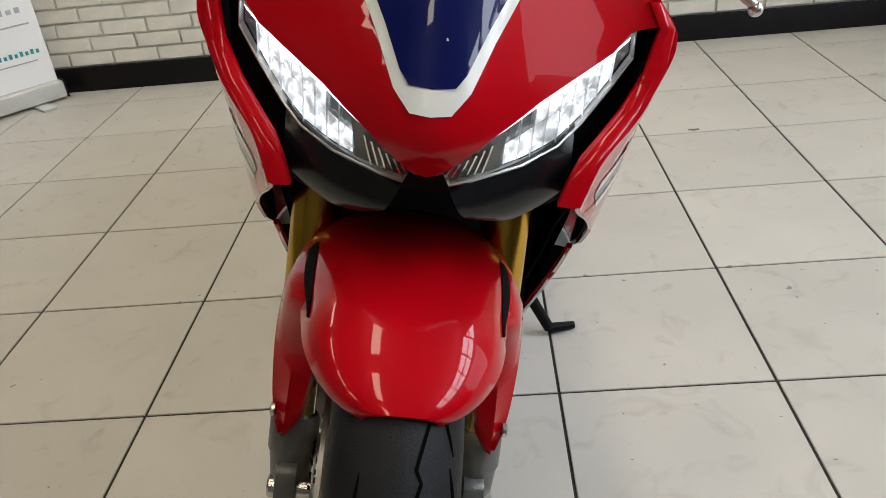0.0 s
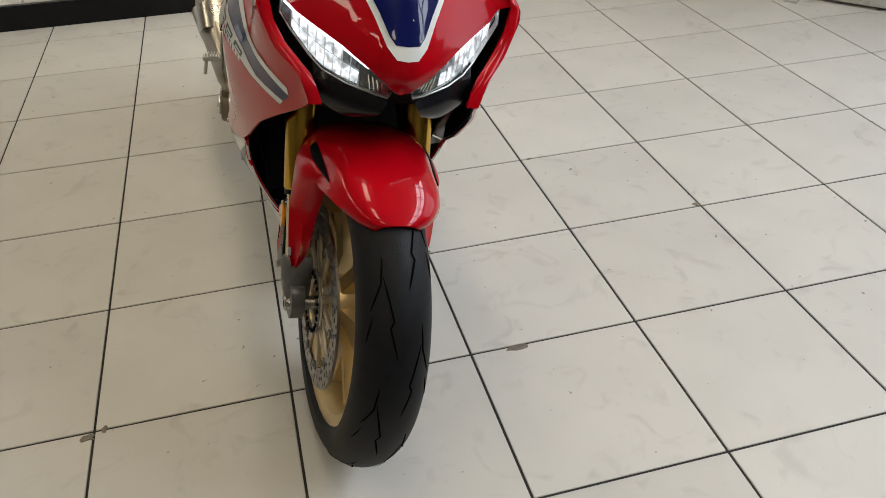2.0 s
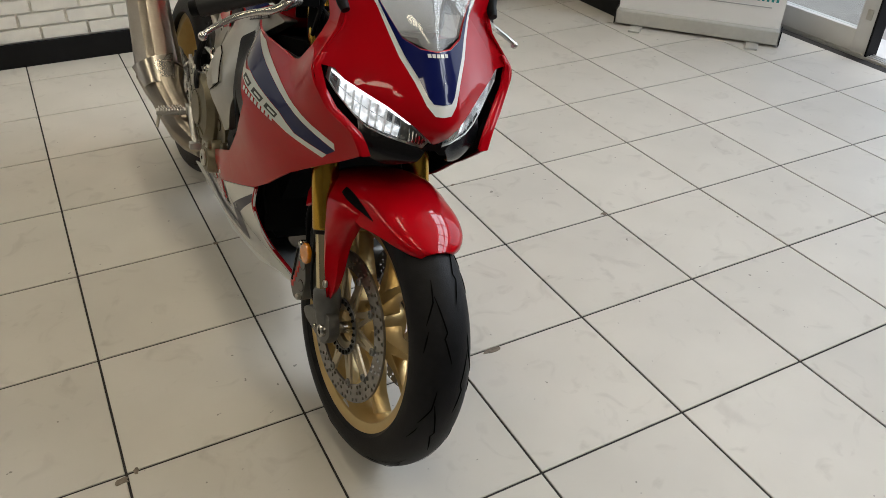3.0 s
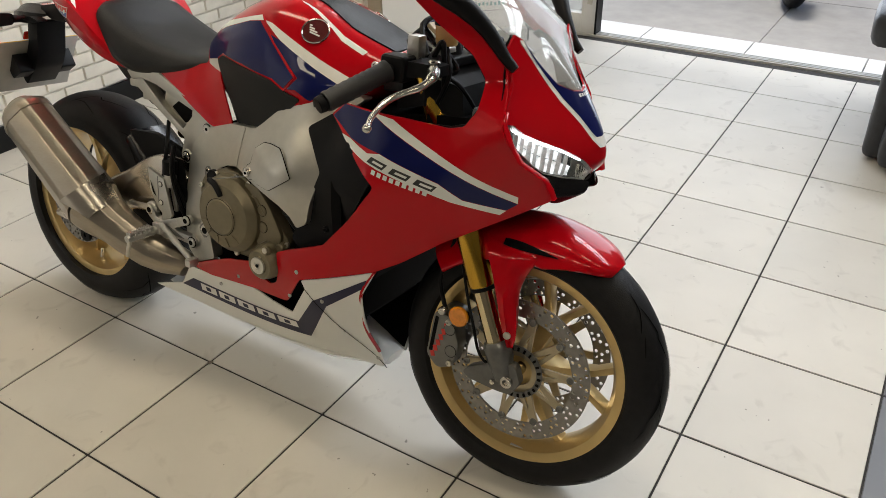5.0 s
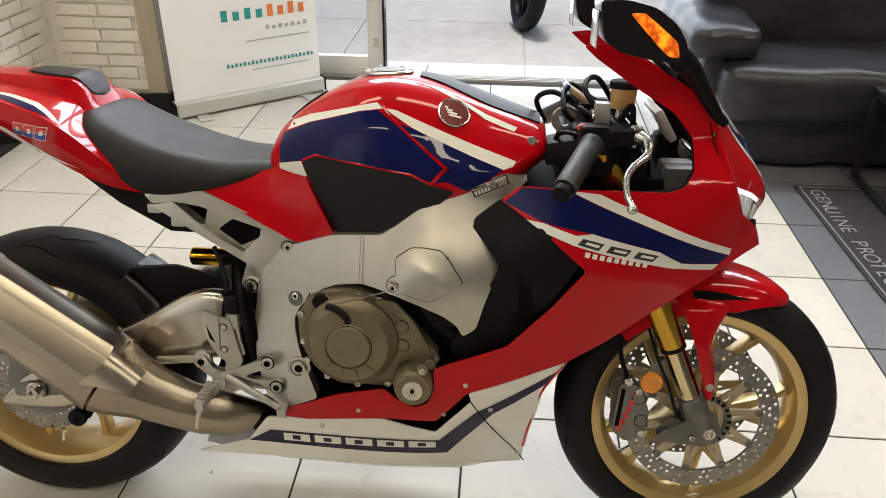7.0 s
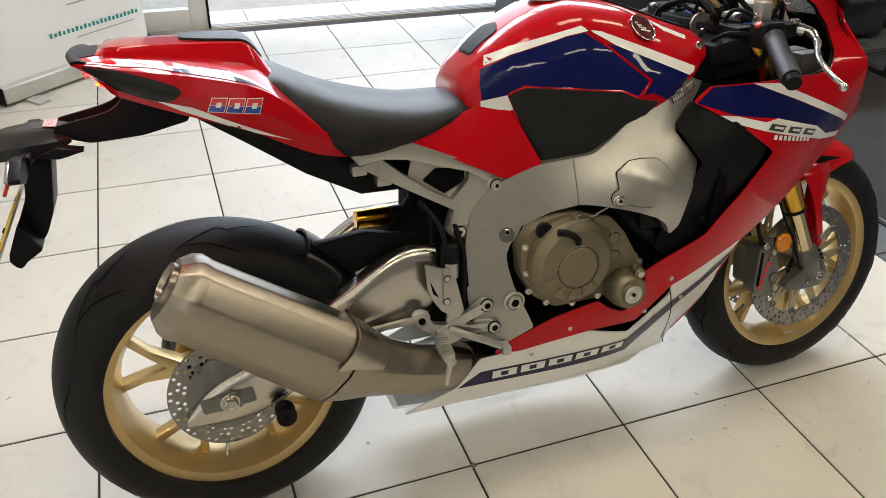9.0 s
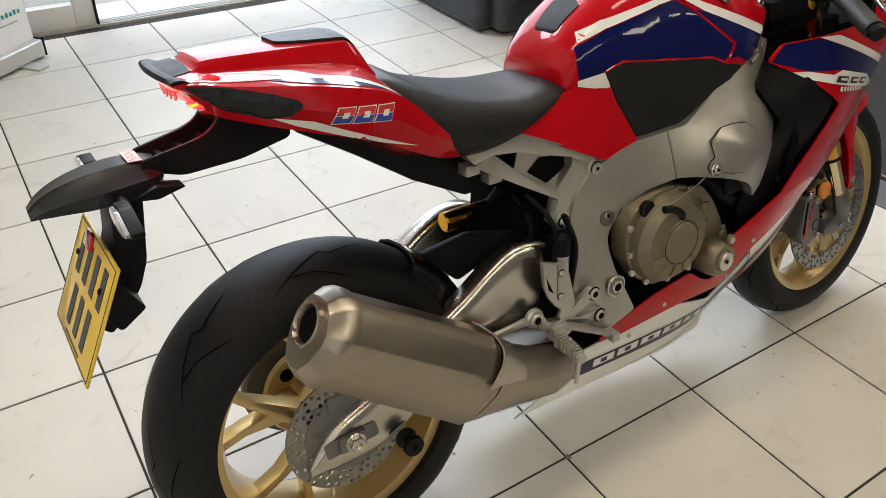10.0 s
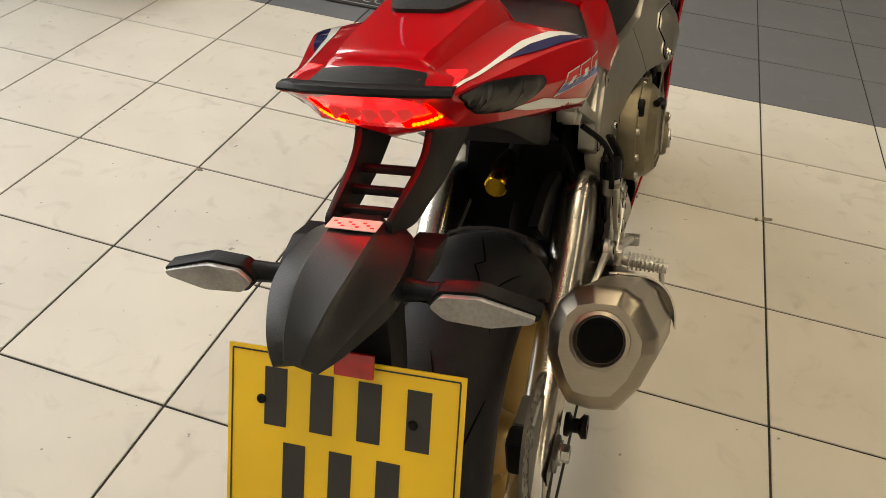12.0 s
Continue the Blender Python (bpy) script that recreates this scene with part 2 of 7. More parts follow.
def tile_material(name, colour, dirt, rough):
    """Glazed tile: each tile a shade of its own, soft smears and scuffs."""
    m = mat(name, colour, rough, 0, 0.05, 5, 0.06, 25, rvar=0.1, spec=0.28)
    t = m.node_tree
    b = t.nodes["Principled BSDF"]
    old = b.inputs["Base Color"].links[0].from_socket
    info = t.nodes.new("ShaderNodeObjectInfo")
    geo = t.nodes.new("ShaderNodeNewGeometry")
    sc = t.nodes.new("ShaderNodeTexNoise")
    sc.inputs["Scale"].default_value, sc.inputs["Detail"].default_value, sc.inputs["Distortion"].default_value = 9, 8, 1.5
    t.links.new(geo.outputs["Position"], sc.inputs["Vector"])
    th = t.nodes.new("ShaderNodeMapRange")
    th.inputs["From Min"].default_value, th.inputs["From Max"].default_value = 0.58, 0.76
    th.inputs["To Max"].default_value = 0.42
    t.links.new(sc.outputs["Fac"], th.inputs["Value"])
    mx = t.nodes.new("ShaderNodeMix")
    mx.data_type = 'RGBA'
    t.links.new(th.outputs[0], mx.inputs[0])
    t.links.new(old, mx.inputs[6])
    mx.inputs[7].default_value = (*dirt, 1)
    sp = t.nodes.new("ShaderNodeTexNoise")
    sp.inputs["Scale"].default_value, sp.inputs["Detail"].default_value = 38, 2
    t.links.new(geo.outputs["Position"], sp.inputs["Vector"])
    st = t.nodes.new("ShaderNodeMapRange")
    st.inputs["From Min"].default_value, st.inputs["From Max"].default_value = 0.732, 0.757
    st.inputs["To Max"].default_value = 0.65
    t.links.new(sp.outputs["Fac"], st.inputs["Value"])
    speck = t.nodes.new("ShaderNodeMix")
    speck.data_type = 'RGBA'
    t.links.new(st.outputs[0], speck.inputs[0])
    t.links.new(mx.outputs[2], speck.inputs[6])
    speck.inputs[7].default_value = (0.10, 0.09, 0.08, 1)
    hs = t.nodes.new("ShaderNodeHueSaturation")
    vr = t.nodes.new("ShaderNodeMapRange")
    vr.inputs["To Min"].default_value, vr.inputs["To Max"].default_value = 0.95, 1.03
    t.links.new(info.outputs["Random"], vr.inputs["Value"])
    t.links.new(vr.outputs[0], hs.inputs["Value"])
    t.links.new(speck.outputs[2], hs.inputs["Color"])
    t.links.new(hs.outputs["Color"], b.inputs["Base Color"])
    return m


TILE = tile_material("cream_floor_tile", (0.59, 0.563, 0.51), (0.37, 0.34, 0.305), 0.42)
TILEG = tile_material("slate_grey_floor_tile", (0.135, 0.14, 0.155), (0.2, 0.2, 0.2), 0.38)

# ---- shape helpers ----


def part(name, bm, material, parent=None, label="", sharp=35):
    """Links a bmesh as one mesh object, under a thing or a part where one is given."""
    me = bpy.data.meshes.new(name)
    bmesh.ops.recalc_face_normals(bm, faces=bm.faces)
    bm.to_mesh(me)
    bm.free()
    for m in (material if isinstance(material, (list, tuple)) else [material]):
        me.materials.append(m)
    me.polygons.foreach_set("use_smooth", [True] * len(me.polygons))
    me.set_sharp_from_angle(angle=radians(sharp))
    ob = new(name, me)
    if parent:
        ob.parent = parent
    if label:
        ob["label"] = label
    return ob


def bevel(bm, size, seg=2, angle=28):
    if size:
        es = [e for e in bm.edges if len(e.link_faces) == 2 and e.calc_face_angle(0) > radians(angle)]
        bmesh.ops.bevel(bm, geom=es, offset=size, segments=seg, profile=0.6, affect='EDGES', clamp_overlap=True)
    return bm


def box(x0, x1, y0, y1, z0, z1, bev=0.0, seg=2):
    bm = bmesh.new()
    bmesh.ops.create_cube(bm, size=1)
    for v in bm.verts:
        v.co = ((x0 + x1) / 2 + v.co.x * (x1 - x0), (y0 + y1) / 2 + v.co.y * (y1 - y0), (z0 + z1) / 2 + v.co.z * (z1 - z0))
    return bevel(bm, bev, seg)


def prism(outline, y0, y1, bev=0.003, seg=2):
    """A plate cut to an outline in x, z, between y0 and y1."""
    bm = bmesh.new()
    a = [bm.verts.new((x, y0, z)) for x, z in outline]
    b = [bm.verts.new((x, y1, z)) for x, z in outline]
    bm.faces.new(a)
    bm.faces.new(b[::-1])
    for i in range(len(a)):
        j = (i + 1) % len(a)
        bm.faces.new((a[i], a[j], b[j], b[i]))
    bmesh.ops.recalc_face_normals(bm, faces=bm.faces)
    return bevel(bm, bev, seg)


def move(bm, m):
    bmesh.ops.transform(bm, matrix=m, verts=bm.verts)
    return bm


def join(*bms):
    out = bmesh.new()
    for b in bms:
        me = bpy.data.meshes.new("tmp")
        b.to_mesh(me)
        b.free()
        out.from_mesh(me)
        bpy.data.meshes.remove(me)
    return out


def loft(rings, caps=True, closed=True):
    bm = bmesh.new()
    vs = [[bm.verts.new(p) for p in r] for r in rings]
    n = len(rings[0])
    for a, b in zip(vs, vs[1:]):
        for i in range(n if closed else n - 1):
            j = (i + 1) % n
            bm.faces.new((a[i], a[j], b[j], b[i]))
    if caps and closed:
        bm.faces.new(vs[0][::-1])
        bm.faces.new(vs[-1])
    bmesh.ops.recalc_face_normals(bm, faces=bm.faces)
    return bm


def tube(points, r, n=12, caps=True):
    """A round bar along points; r may be one radius or one for each point."""
    ps = [Vector(p) for p in points]
    rs = r if isinstance(r, (list, tuple)) else [r] * len(ps)
    rings, up = [], None
    for i, p in enumerate(ps):
        d = (ps[min(i + 1, len(ps) - 1)] - ps[max(i - 1, 0)]).normalized()
        if up is None:
            up = Vector((0, 0, 1)) if abs(d.z) < 0.9 else Vector((1, 0, 0))
        s = d.cross(up).normalized()
        up = s.cross(d).normalized()
        rings.append([p + rs[i] * (math.cos(2 * math.pi * k / n) * s + math.sin(2 * math.pi * k / n) * up) for k in range(n)])
    return loft(rings, caps)


def curve_points(points, n=24):
    """Catmull-Rom through points."""
    ps = [Vector(p) for p in points]
    ps = [2 * ps[0] - ps[1]] + ps + [2 * ps[-1] - ps[-2]]
    out = []
    segs = len(ps) - 3
    for k in range(n + 1):
        u = min(k / n * segs, segs - 1e-6)
        i, t = int(u), u - int(u)
        a, b, c, d = ps[i:i + 4]
        out.append(0.5 * ((2 * b) + (c - a) * t + (2 * a - 5 * b + 4 * c - d) * t * t + (3 * b - a - 3 * c + d) * t ** 3))
    return out


def lathe(profile, n=48, centre=(0, 0, 0), closed=True):
    """Turns a profile of (radius, y) round the y axis through centre. A closed profile makes a ring."""
    cx, cy, cz = centre
    rings = []
    for k in range(n):
        a = 2 * math.pi * k / n
        rings.append([(cx + r * math.cos(a), cy + y, cz + r * math.sin(a)) for r, y in profile])
    rings.append(rings[0])
    bm = loft(rings, caps=False, closed=closed)
    bmesh.ops.remove_doubles(bm, verts=bm.verts, dist=1e-6)
    return bm


def disc(p, direction, r, depth, n=20, bev=0.0015, sink=0.0):
    """A short round boss on p, pointing along direction; sink: a socket in its face."""
    bm = bmesh.new()
    prof = [(0, 0), (r, 0), (r, depth - bev), (r - bev, depth)]
    if sink:
        prof += [(r * 0.5, depth), (r * 0.5, depth - sink), (0, depth - sink)]
    else:
        prof += [(0, depth)]
    rings = [[(q * math.cos(2 * math.pi * k / n), q * math.sin(2 * math.pi * k / n), h) for k in range(n)] if q else [(0, 0, h)] * n for q, h in prof]
    bm = loft(rings, caps=False)
    bmesh.ops.remove_doubles(bm, verts=bm.verts, dist=1e-7)
    q = Vector(direction).to_track_quat('Z', 'Y').to_matrix().to_4x4()
    return move(bm, Matrix.Translation(p) @ q)


def spline(ctrl, smooth=1e-4):
    """Thin-plate surface through control points (a, b, value)."""
    c = np.array(ctrl, float)
    P, v, n = c[:, :2], c[:, 2], len(c)
    r = np.linalg.norm(P[:, None] - P[None], axis=2)
    L = np.zeros((n + 3, n + 3))
    L[:n, :n] = np.where(r > 0, r ** 2 * np.log(r + 1e-12), 0) + smooth * np.eye(n)
    L[:n, n], L[:n, n + 1:], L[n, :n], L[n + 1:, :n] = 1, P, 1, P.T
    w = np.linalg.solve(L, np.r_[v, 0, 0, 0])

    def f(a, b):
        q = np.hypot(P[:, 0] - a, P[:, 1] - b)
        return float((q ** 2 * np.log(q + 1e-12)) @ w[:n] + w[n] + w[n + 1] * a + w[n + 2] * b)
    return f


def rounded(outline, r=0.006, seg=3):
    """Rounds the corners of an outline."""
    out, n = [], len(outline)
    for i in range(n):
        p, a, b = Vector(outline[i]), Vector(outline[i - 1]), Vector(outline[(i + 1) % n])
        u, w = a - p, b - p
        q = min(r, u.length * 0.4, w.length * 0.4)
        s, e = p + u.normalized() * q, p + w.normalized() * q
        for k in range(seg + 1):
            t = k / seg
            out.append(tuple((1 - t) ** 2 * s + 2 * t * (1 - t) * p + t * t * e))
    return out


def skin(outline, height, thick, place, step=0.025):
    """A curved shell cut to an outline in (a, b). height(a, b) gives the outer face; place(a, b, h) puts it in space."""
    bm = bmesh.new()
    bm.faces.new([bm.verts.new((a, b, 0)) for a, b in outline])
    bmesh.ops.triangulate(bm, faces=bm.faces)
    lo = [min(p[k] for p in outline) for k in (0, 1)]
    hi = [max(p[k] for p in outline) for k in (0, 1)]
    for k in (0, 1):
        no = (1, 0, 0) if k == 0 else (0, 1, 0)
        q = math.ceil(lo[k] / step) * step
        while q < hi[k]:
            co = (q, 0, 0) if k == 0 else (0, q, 0)
            bmesh.ops.bisect_plane(bm, geom=bm.verts[:] + bm.edges[:] + bm.faces[:], dist=1e-5, plane_co=co, plane_no=no)
            q += step
    hs = {v: height(v.co.x, v.co.y) for v in bm.verts}
    if thick:
        top, back = bm.faces[:], {}
        rim = [e for e in bm.edges if len(e.link_faces) == 1]
        for v in list(hs):
            back[v] = bm.verts.new(v.co)
            hs[back[v]] = hs[v] - thick
        for f in top:
            bm.faces.new([back[v] for v in reversed(f.verts)])
        for e in rim:
            a, b = e.verts
            bm.faces.new((a, b, back[b], back[a]))
    for v, h in hs.items():
        v.co = place(v.co.x, v.co.y, h)
    return bm


def text_mesh(words, size):
    """Letters of the built-in font as a flat bmesh in x, y, centred."""
    cu = bpy.data.curves.new("letters", 'FONT')
    cu.body, cu.size, cu.align_x, cu.align_y = words, size, 'CENTER', 'CENTER'
    ob = bpy.data.objects.new("letters", cu)
    scene.collection.objects.link(ob)
    me = bpy.data.meshes.new_from_object(ob.evaluated_get(bpy.context.evaluated_depsgraph_get()))
    bpy.data.objects.remove(ob)
    bpy.data.curves.remove(cu)
    bm = bmesh.new()
    bm.from_mesh(me)
    bpy.data.meshes.remove(me)
    return bm


def thing(name, label, category, m=None, group="", kind=""):
    ob = new(name)
    if m is not None:
        ob.matrix_world = m
    return tagged(ob, label, category, group, kind)

# ---- the room ----
T = 0.4                         # tile pitch
X0, X1, Y0, Y1, H = -4.4, 3.6, -5.2, 2.6, 3.6


def wall(name, bm, material, label):
    return tagged(part(name, bm, material), label, "wall", kind="structure")


floor = tagged(part("floor", box(X0 - 0.2, X1 + 0.06, Y0 - 0.2, Y1 + 0.2, -0.12, -0.003), GROUT),
               "dark grout bed under glossy square floor tiles", "floor", kind="structure")
tagged(part("ceiling", box(X0 - 0.2, X1 + 0.25, Y0 - 0.2, Y1 + 0.2, H, H + 0.15), CEIL), "plain unseen showroom ceiling, darkened to cut bounced light", "ceiling", kind="structure")
wall("wall_north", box(X0 - 0.2, 3.1, Y1 + 0.014, Y1 + 0.2, -0.1, H), MORTAR, "white brick-faced wall with grey joints")
wall("wall_west", box(X0 - 0.2, X0, Y0 - 0.2, Y1, -0.1, H), WALLP, "plain plaster wall, darkened to cut bounced light")
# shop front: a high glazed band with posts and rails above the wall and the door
wall("wall_south", box(X0, X1, Y0 - 0.15, Y0, -0.1, H), WALLP, "unseen darkened plaster wall closing the showroom")
wall("wall_east_low", box(3.64, 3.84, -5.2, -0.92, -0.1, 2.45), WALLP, "darkened plaster wall behind the sofa")
wall("wall_east_high", box(3.64, 3.84, -5.2, 2.0, 3.5, H), WALLP, "darkened plaster wall above the shop windows")
wall("wall_east_lintel", box(3.64, 3.84, -0.92, 2.0, 2.35, 2.45), WALLP, "darkened lintel over the shop door")
wall("wall_east_end", box(3.64, 3.84, -5.2, -3.1, 2.45, 3.5), WALLP, "darkened plaster wall beside the high shop window")
for k in range(7):
    y = -3.1 + k * 0.835
    tagged(part("window_post", box(3.68, 3.78, y, y + 0.08, 2.45, 3.5, 0.004), UPVC), "white window post", "window", kind="structure")
    if k < 6:
        for z in (2.452, 2.95, 3.44):
            tagged(part("window_rail", box(3.69, 3.77, y + 0.081, y + 0.834, z, z + 0.055, 0.004), UPVC), "white window rail", "window", kind="structure")
# return wall beside the door with its pale edge board
wall("wall_return", box(3.0, 3.6, 2.14, Y1 + 0.014, -0.1, H), MORTAR, "short white brick-faced return wall")
tagged(part("edge_board", box(2.958, 3.3, 2.04, 2.137, 0.108, H, 0.004), WOODEDGE), "beige board covering the wall end", "trim", kind="structure")
wall("wall_corner", box(3.3, 3.84, 1.98, 2.14, -0.1, H), WALLP, "darkened plaster wall beside the door")
for nm, b in (("baseboard", box(-4.4, 2.97, 2.588, 2.606, 0, 0.105, 0.002)), ("baseboard", box(2.935, 2.957, 2.03, 2.588, 0, 0.105, 0.002)),
              ("baseboard", box(2.957, 3.3, 2.012, 2.034, 0, 0.105, 0.002))):
    tagged(part(nm, b, SKIRT), "black painted skirting board along the wall foot", "baseboard", kind="structure")

# door leaf, white frame with a glass pane, and the sill of the open half
door = thing("door_1", "white framed glass shop door leaf, closed beside the open half", "door", kind="structure")
for nm, b in (("frame_stile", box(3.67, 3.73, 1.03, 1.12, 0.012, 2.3, 0.004)), ("frame_stile", box(3.67, 3.73, 1.9, 1.98, 0.012, 2.3, 0.004)),
              ("frame_rail", box(3.672, 3.728, 1.12, 1.9, 0.012, 0.12, 0.004)), ("frame_rail", box(3.672, 3.728, 1.12, 1.9, 2.2, 2.3, 0.004))):
    part(nm, b, UPVC, door)
pane = part("pane", box(3.695, 3.705, 1.121, 1.899, 0.121, 2.199), PANE, door, "clear glass pane")
pane.visible_shadow = False
part("gasket", box(3.66, 3.74, 1.018, 1.029, 0.012, 2.3), SATIN, door, "black rubber seal")
part("lock", box(3.664, 3.669, 1.055, 1.085, 0.18, 0.23, 0.001), BOLT, door, "small metal keeper")
tagged(part("door_frame", box(3.66, 3.78, -1.0, -0.92, 0, 2.35, 0.004), UPVC), "white door frame post", "door frame", kind="structure")
sill = thing("threshold", "grooved aluminium threshold across the open doorway", "threshold", kind="structure")
part("sill_plate", box(3.664, 3.735, -0.92, 1.98, -0.05, 0.010, 0.003), ALU, sill)
for k in range(3):
    part("sill_rib", box(3.672 + k * 0.021, 3.684 + k * 0.021, -0.92, 1.98, 0.0101, 0.016, 0.002), ALU, sill)

# outside
tagged(part("ground", box(4.06, 400, -300, 300, -0.3, -0.06), PAVE), "grey outdoor concrete paving", "ground", kind="structure")
step_thing = thing("door_step", "pale stone step outside the doorway", "step", kind="structure")
for k in range(9):
    y = -2.2 + k * 0.6
    part("slab", box(3.737, 4.05, y + 0.003, y + 0.597, -0.2, -0.012, 0.004), STEP, step_thing)
for k in range(5):
    for j in range(6):
        tagged(part("paving_slab", box(4.065 + k * 1.2, 4.065 + k * 1.2 + 1.19, -3.4 + j * 1.2, -3.4 + j * 1.2 + 1.19, -0.07, -0.052, 0.004), PAVE),
               "large grey concrete paving slab outdoors", "paving", group="paving slabs", kind="structure")
tagged(part("facade", box(16, 16.5, -40, 40, -0.2, 7), mat("far_render", (0.45, 0.43, 0.40), 0.8, 0, 0.15, 1.5, 0.1)), "pale rendered building across the street", "building", kind="structure")

# ceiling panels in two rows
for j in range(2):
    for k in range(4):
        cl = thing("ceiling_light", "long warm white ceiling panel light", "lamp", group="ceiling lights")
        x, y = -2.2 + j * 2.9, -3.5 + k * 1.8
        part("housing", box(x - 0.17, x + 0.17, y - 0.62, y + 0.62, H - 0.03, H - 0.003, 0.004, 1), UPVC, cl)
        part("diffuser", box(x - 0.145, x + 0.145, y - 0.59, y + 0.59, H - 0.036, H - 0.031, 0.002), LAMP, cl, "glowing panel diffuser")


# ---- roller banners ----
def banner(label, a, b, lines):
    """A roller banner from floor point a to b; lines: (along 0..1, height, length, thickness, ink)."""
    a, b = Vector((*a, 0)), Vector((*b, 0))
    d = (b - a).normalized()
    m = Matrix.Translation(a) @ Matrix((( d.x, -d.y, 0, 0), (d.y, d.x, 0, 0), (0, 0, 1, 0), (0, 0, 0, 1)))
    w = (b - a).length
    th = thing("roller_banner", label, "banner", m, "roller banners")
    part("base", join(box(0, w, -0.045, 0.045, 0.012, 0.085, 0.012, 3)), ALU, th, "silver aluminium roller base")
    for x in (0.12, w - 0.12):
        part("foot", box(x - 0.03, x + 0.03, -0.13, 0.13, 0.0, 0.011, 0.004), ALU, th)
    part("sheet", box(0.008, w - 0.008, -0.004, -0.002, 0.08, 2.0), BANNER, th, "white printed banner sheet")
    part("top_rail", box(0, w, -0.012, 0.008, 2.0, 2.03, 0.004), ALU, th)
    part("pole", tube([(w / 2, 0.012, 0.06), (w / 2, 0.012, 2.0)], 0.008), ALU, th)
    part("end_cap", box(-0.006, -0.0005, -0.046, 0.046, 0.01, 0.088, 0.002), SATIN, th)
    part("end_cap", box(w + 0.0005, w + 0.006, -0.046, 0.046, 0.01, 0.088, 0.002), SATIN, th)
    for u, z, ln, tk, ink in lines:
        part("print_bar", box(u * w, u * w + ln, -0.0075, -0.0045, z, z + tk), ink, th)
    return th


def glyphs(u, z, w, h, n, ink):
    """Word-like run of n short bars."""
    p = w / n
    return [(u + k * p, z + (0 if k % 3 else 0), p * 0.55 * 0.78, h * (1.0 if k % 2 == 0 else 0.78), ink) for k in range(n)]


LINES = glyphs(0.36, 0.50, 0.30, 0.055, 4, TEALTXT) + glyphs(0.66, 0.50, 0.28, 0.06, 4, ORANGETXT) + glyphs(0.64, 0.435, 0.30, 0.022, 7, GREYTXT) \
    + [(0.5, 0.385, 0.36, 0.006, GREYTXT)] + glyphs(0.36, 0.265, 0.60, 0.02, 22, TEALTXT) + [(0.52, 0.235, 0.33, 0.004, GREYTXT)]
LINES = [(u, z - 0.052, ln, tk, ink) for u, z, ln, tk, ink in LINES]
banner("white roller banner with teal and orange printing by the door", (2.88, 1.985), (3.41, 1.345), LINES)
banner("white roller banner with teal printing near the brick wall", (-1.66, 1.92), (-1.125, 2.53), LINES)

# ---- sofa ----
sofa = thing("sofa", "black leather sofa with padded arm beside the doorway", "sofa")


def cushion(x0, x1, y0, y1, z0, z1, r, puff, seed):
    """A padded block: rounded box, bulged, with soft wrinkles."""
    bm = box(x0, x1, y0, y1, z0, z1, r, 4)
    bmesh.ops.subdivide_edges(bm, edges=[e for e in bm.edges if e.calc_length() > 0.08], cuts=13, use_grid_fill=True)
    c = Vector(((x0 + x1) / 2, (y0 + y1) / 2, (z0 + z1) / 2))
    s = Vector((x1 - x0, y1 - y0, z1 - z0)) / 2
    for v in bm.verts:
        q = Vector(((v.co.x - c.x) / s.x, (v.co.y - c.y) / s.y, (v.co.z - c.z) / s.z))
        k = max(0, 1 - q.x ** 4) * max(0, 1 - q.y ** 4) + max(0, 1 - q.y ** 4) * max(0, 1 - q.z ** 4) + max(0, 1 - q.x ** 4) * max(0, 1 - q.z ** 4)
        n = noise.noise(Vector((v.co.x * 7 + seed, v.co.y * 5, v.co.z * 7)))
        v.co = c + (v.co - c) * (1 + puff * 0.12 * (k - 0.6)) + Vector((0.014, 0.006, 0.014)) * n + Vector((0.006, 0.002, 0.007)) * noise.noise(Vector((v.co.x * 19 + seed, v.co.y * 11, v.co.z * 25)))
    return bm


part("base", box(2.60, 3.42, -2.60, -0.66, 0.03, 0.24, 0.02), LEATHER, sofa)
for y in (-2.5, -0.9):
    for x in (2.80, 3.30):
        part("foot", box(x - 0.03, x + 0.03, y - 0.03, y + 0.03, 0.0, 0.031), SATIN, sofa)
part("arm", join(cushion(2.66, 3.42, -0.66, -0.535, 0.012, 0.50, 0.04, 0.2, 1), cushion(2.60, 3.42, -0.76, -0.455, 0.46, 0.61, 0.07, 0.6, 2)), LEATHER, sofa, "padded leather arm")
part("arm", join(cushion(2.66, 3.42, -2.86, -2.6, 0.012, 0.50, 0.05, 0.2, 3), cushion(2.62, 3.42, -2.9, -2.56, 0.47, 0.63, 0.07, 0.6, 4)), LEATHER, sofa, "padded leather arm")
for k, (a, b) in enumerate(((-1.58, -0.605), (-2.57, -1.60))):
    part("front_panel", cushion(2.55, 2.75, a, b, 0.02, 0.26, 0.03, 0.2, 5 + k), LEATHER, sofa)
    part("seat_cushion", cushion(2.50, 3.15, a + 0.02, b, 0.22, 0.46, 0.06, 0.5, 7 + k), LEATHER, sofa, "creased leather seat cushion")
    part("back_cushion", cushion(3.02, 3.42, a + 0.03, b, 0.40, 0.98, 0.09, 0.6, 9 + k), LEATHER, sofa, "creased leather back cushion")

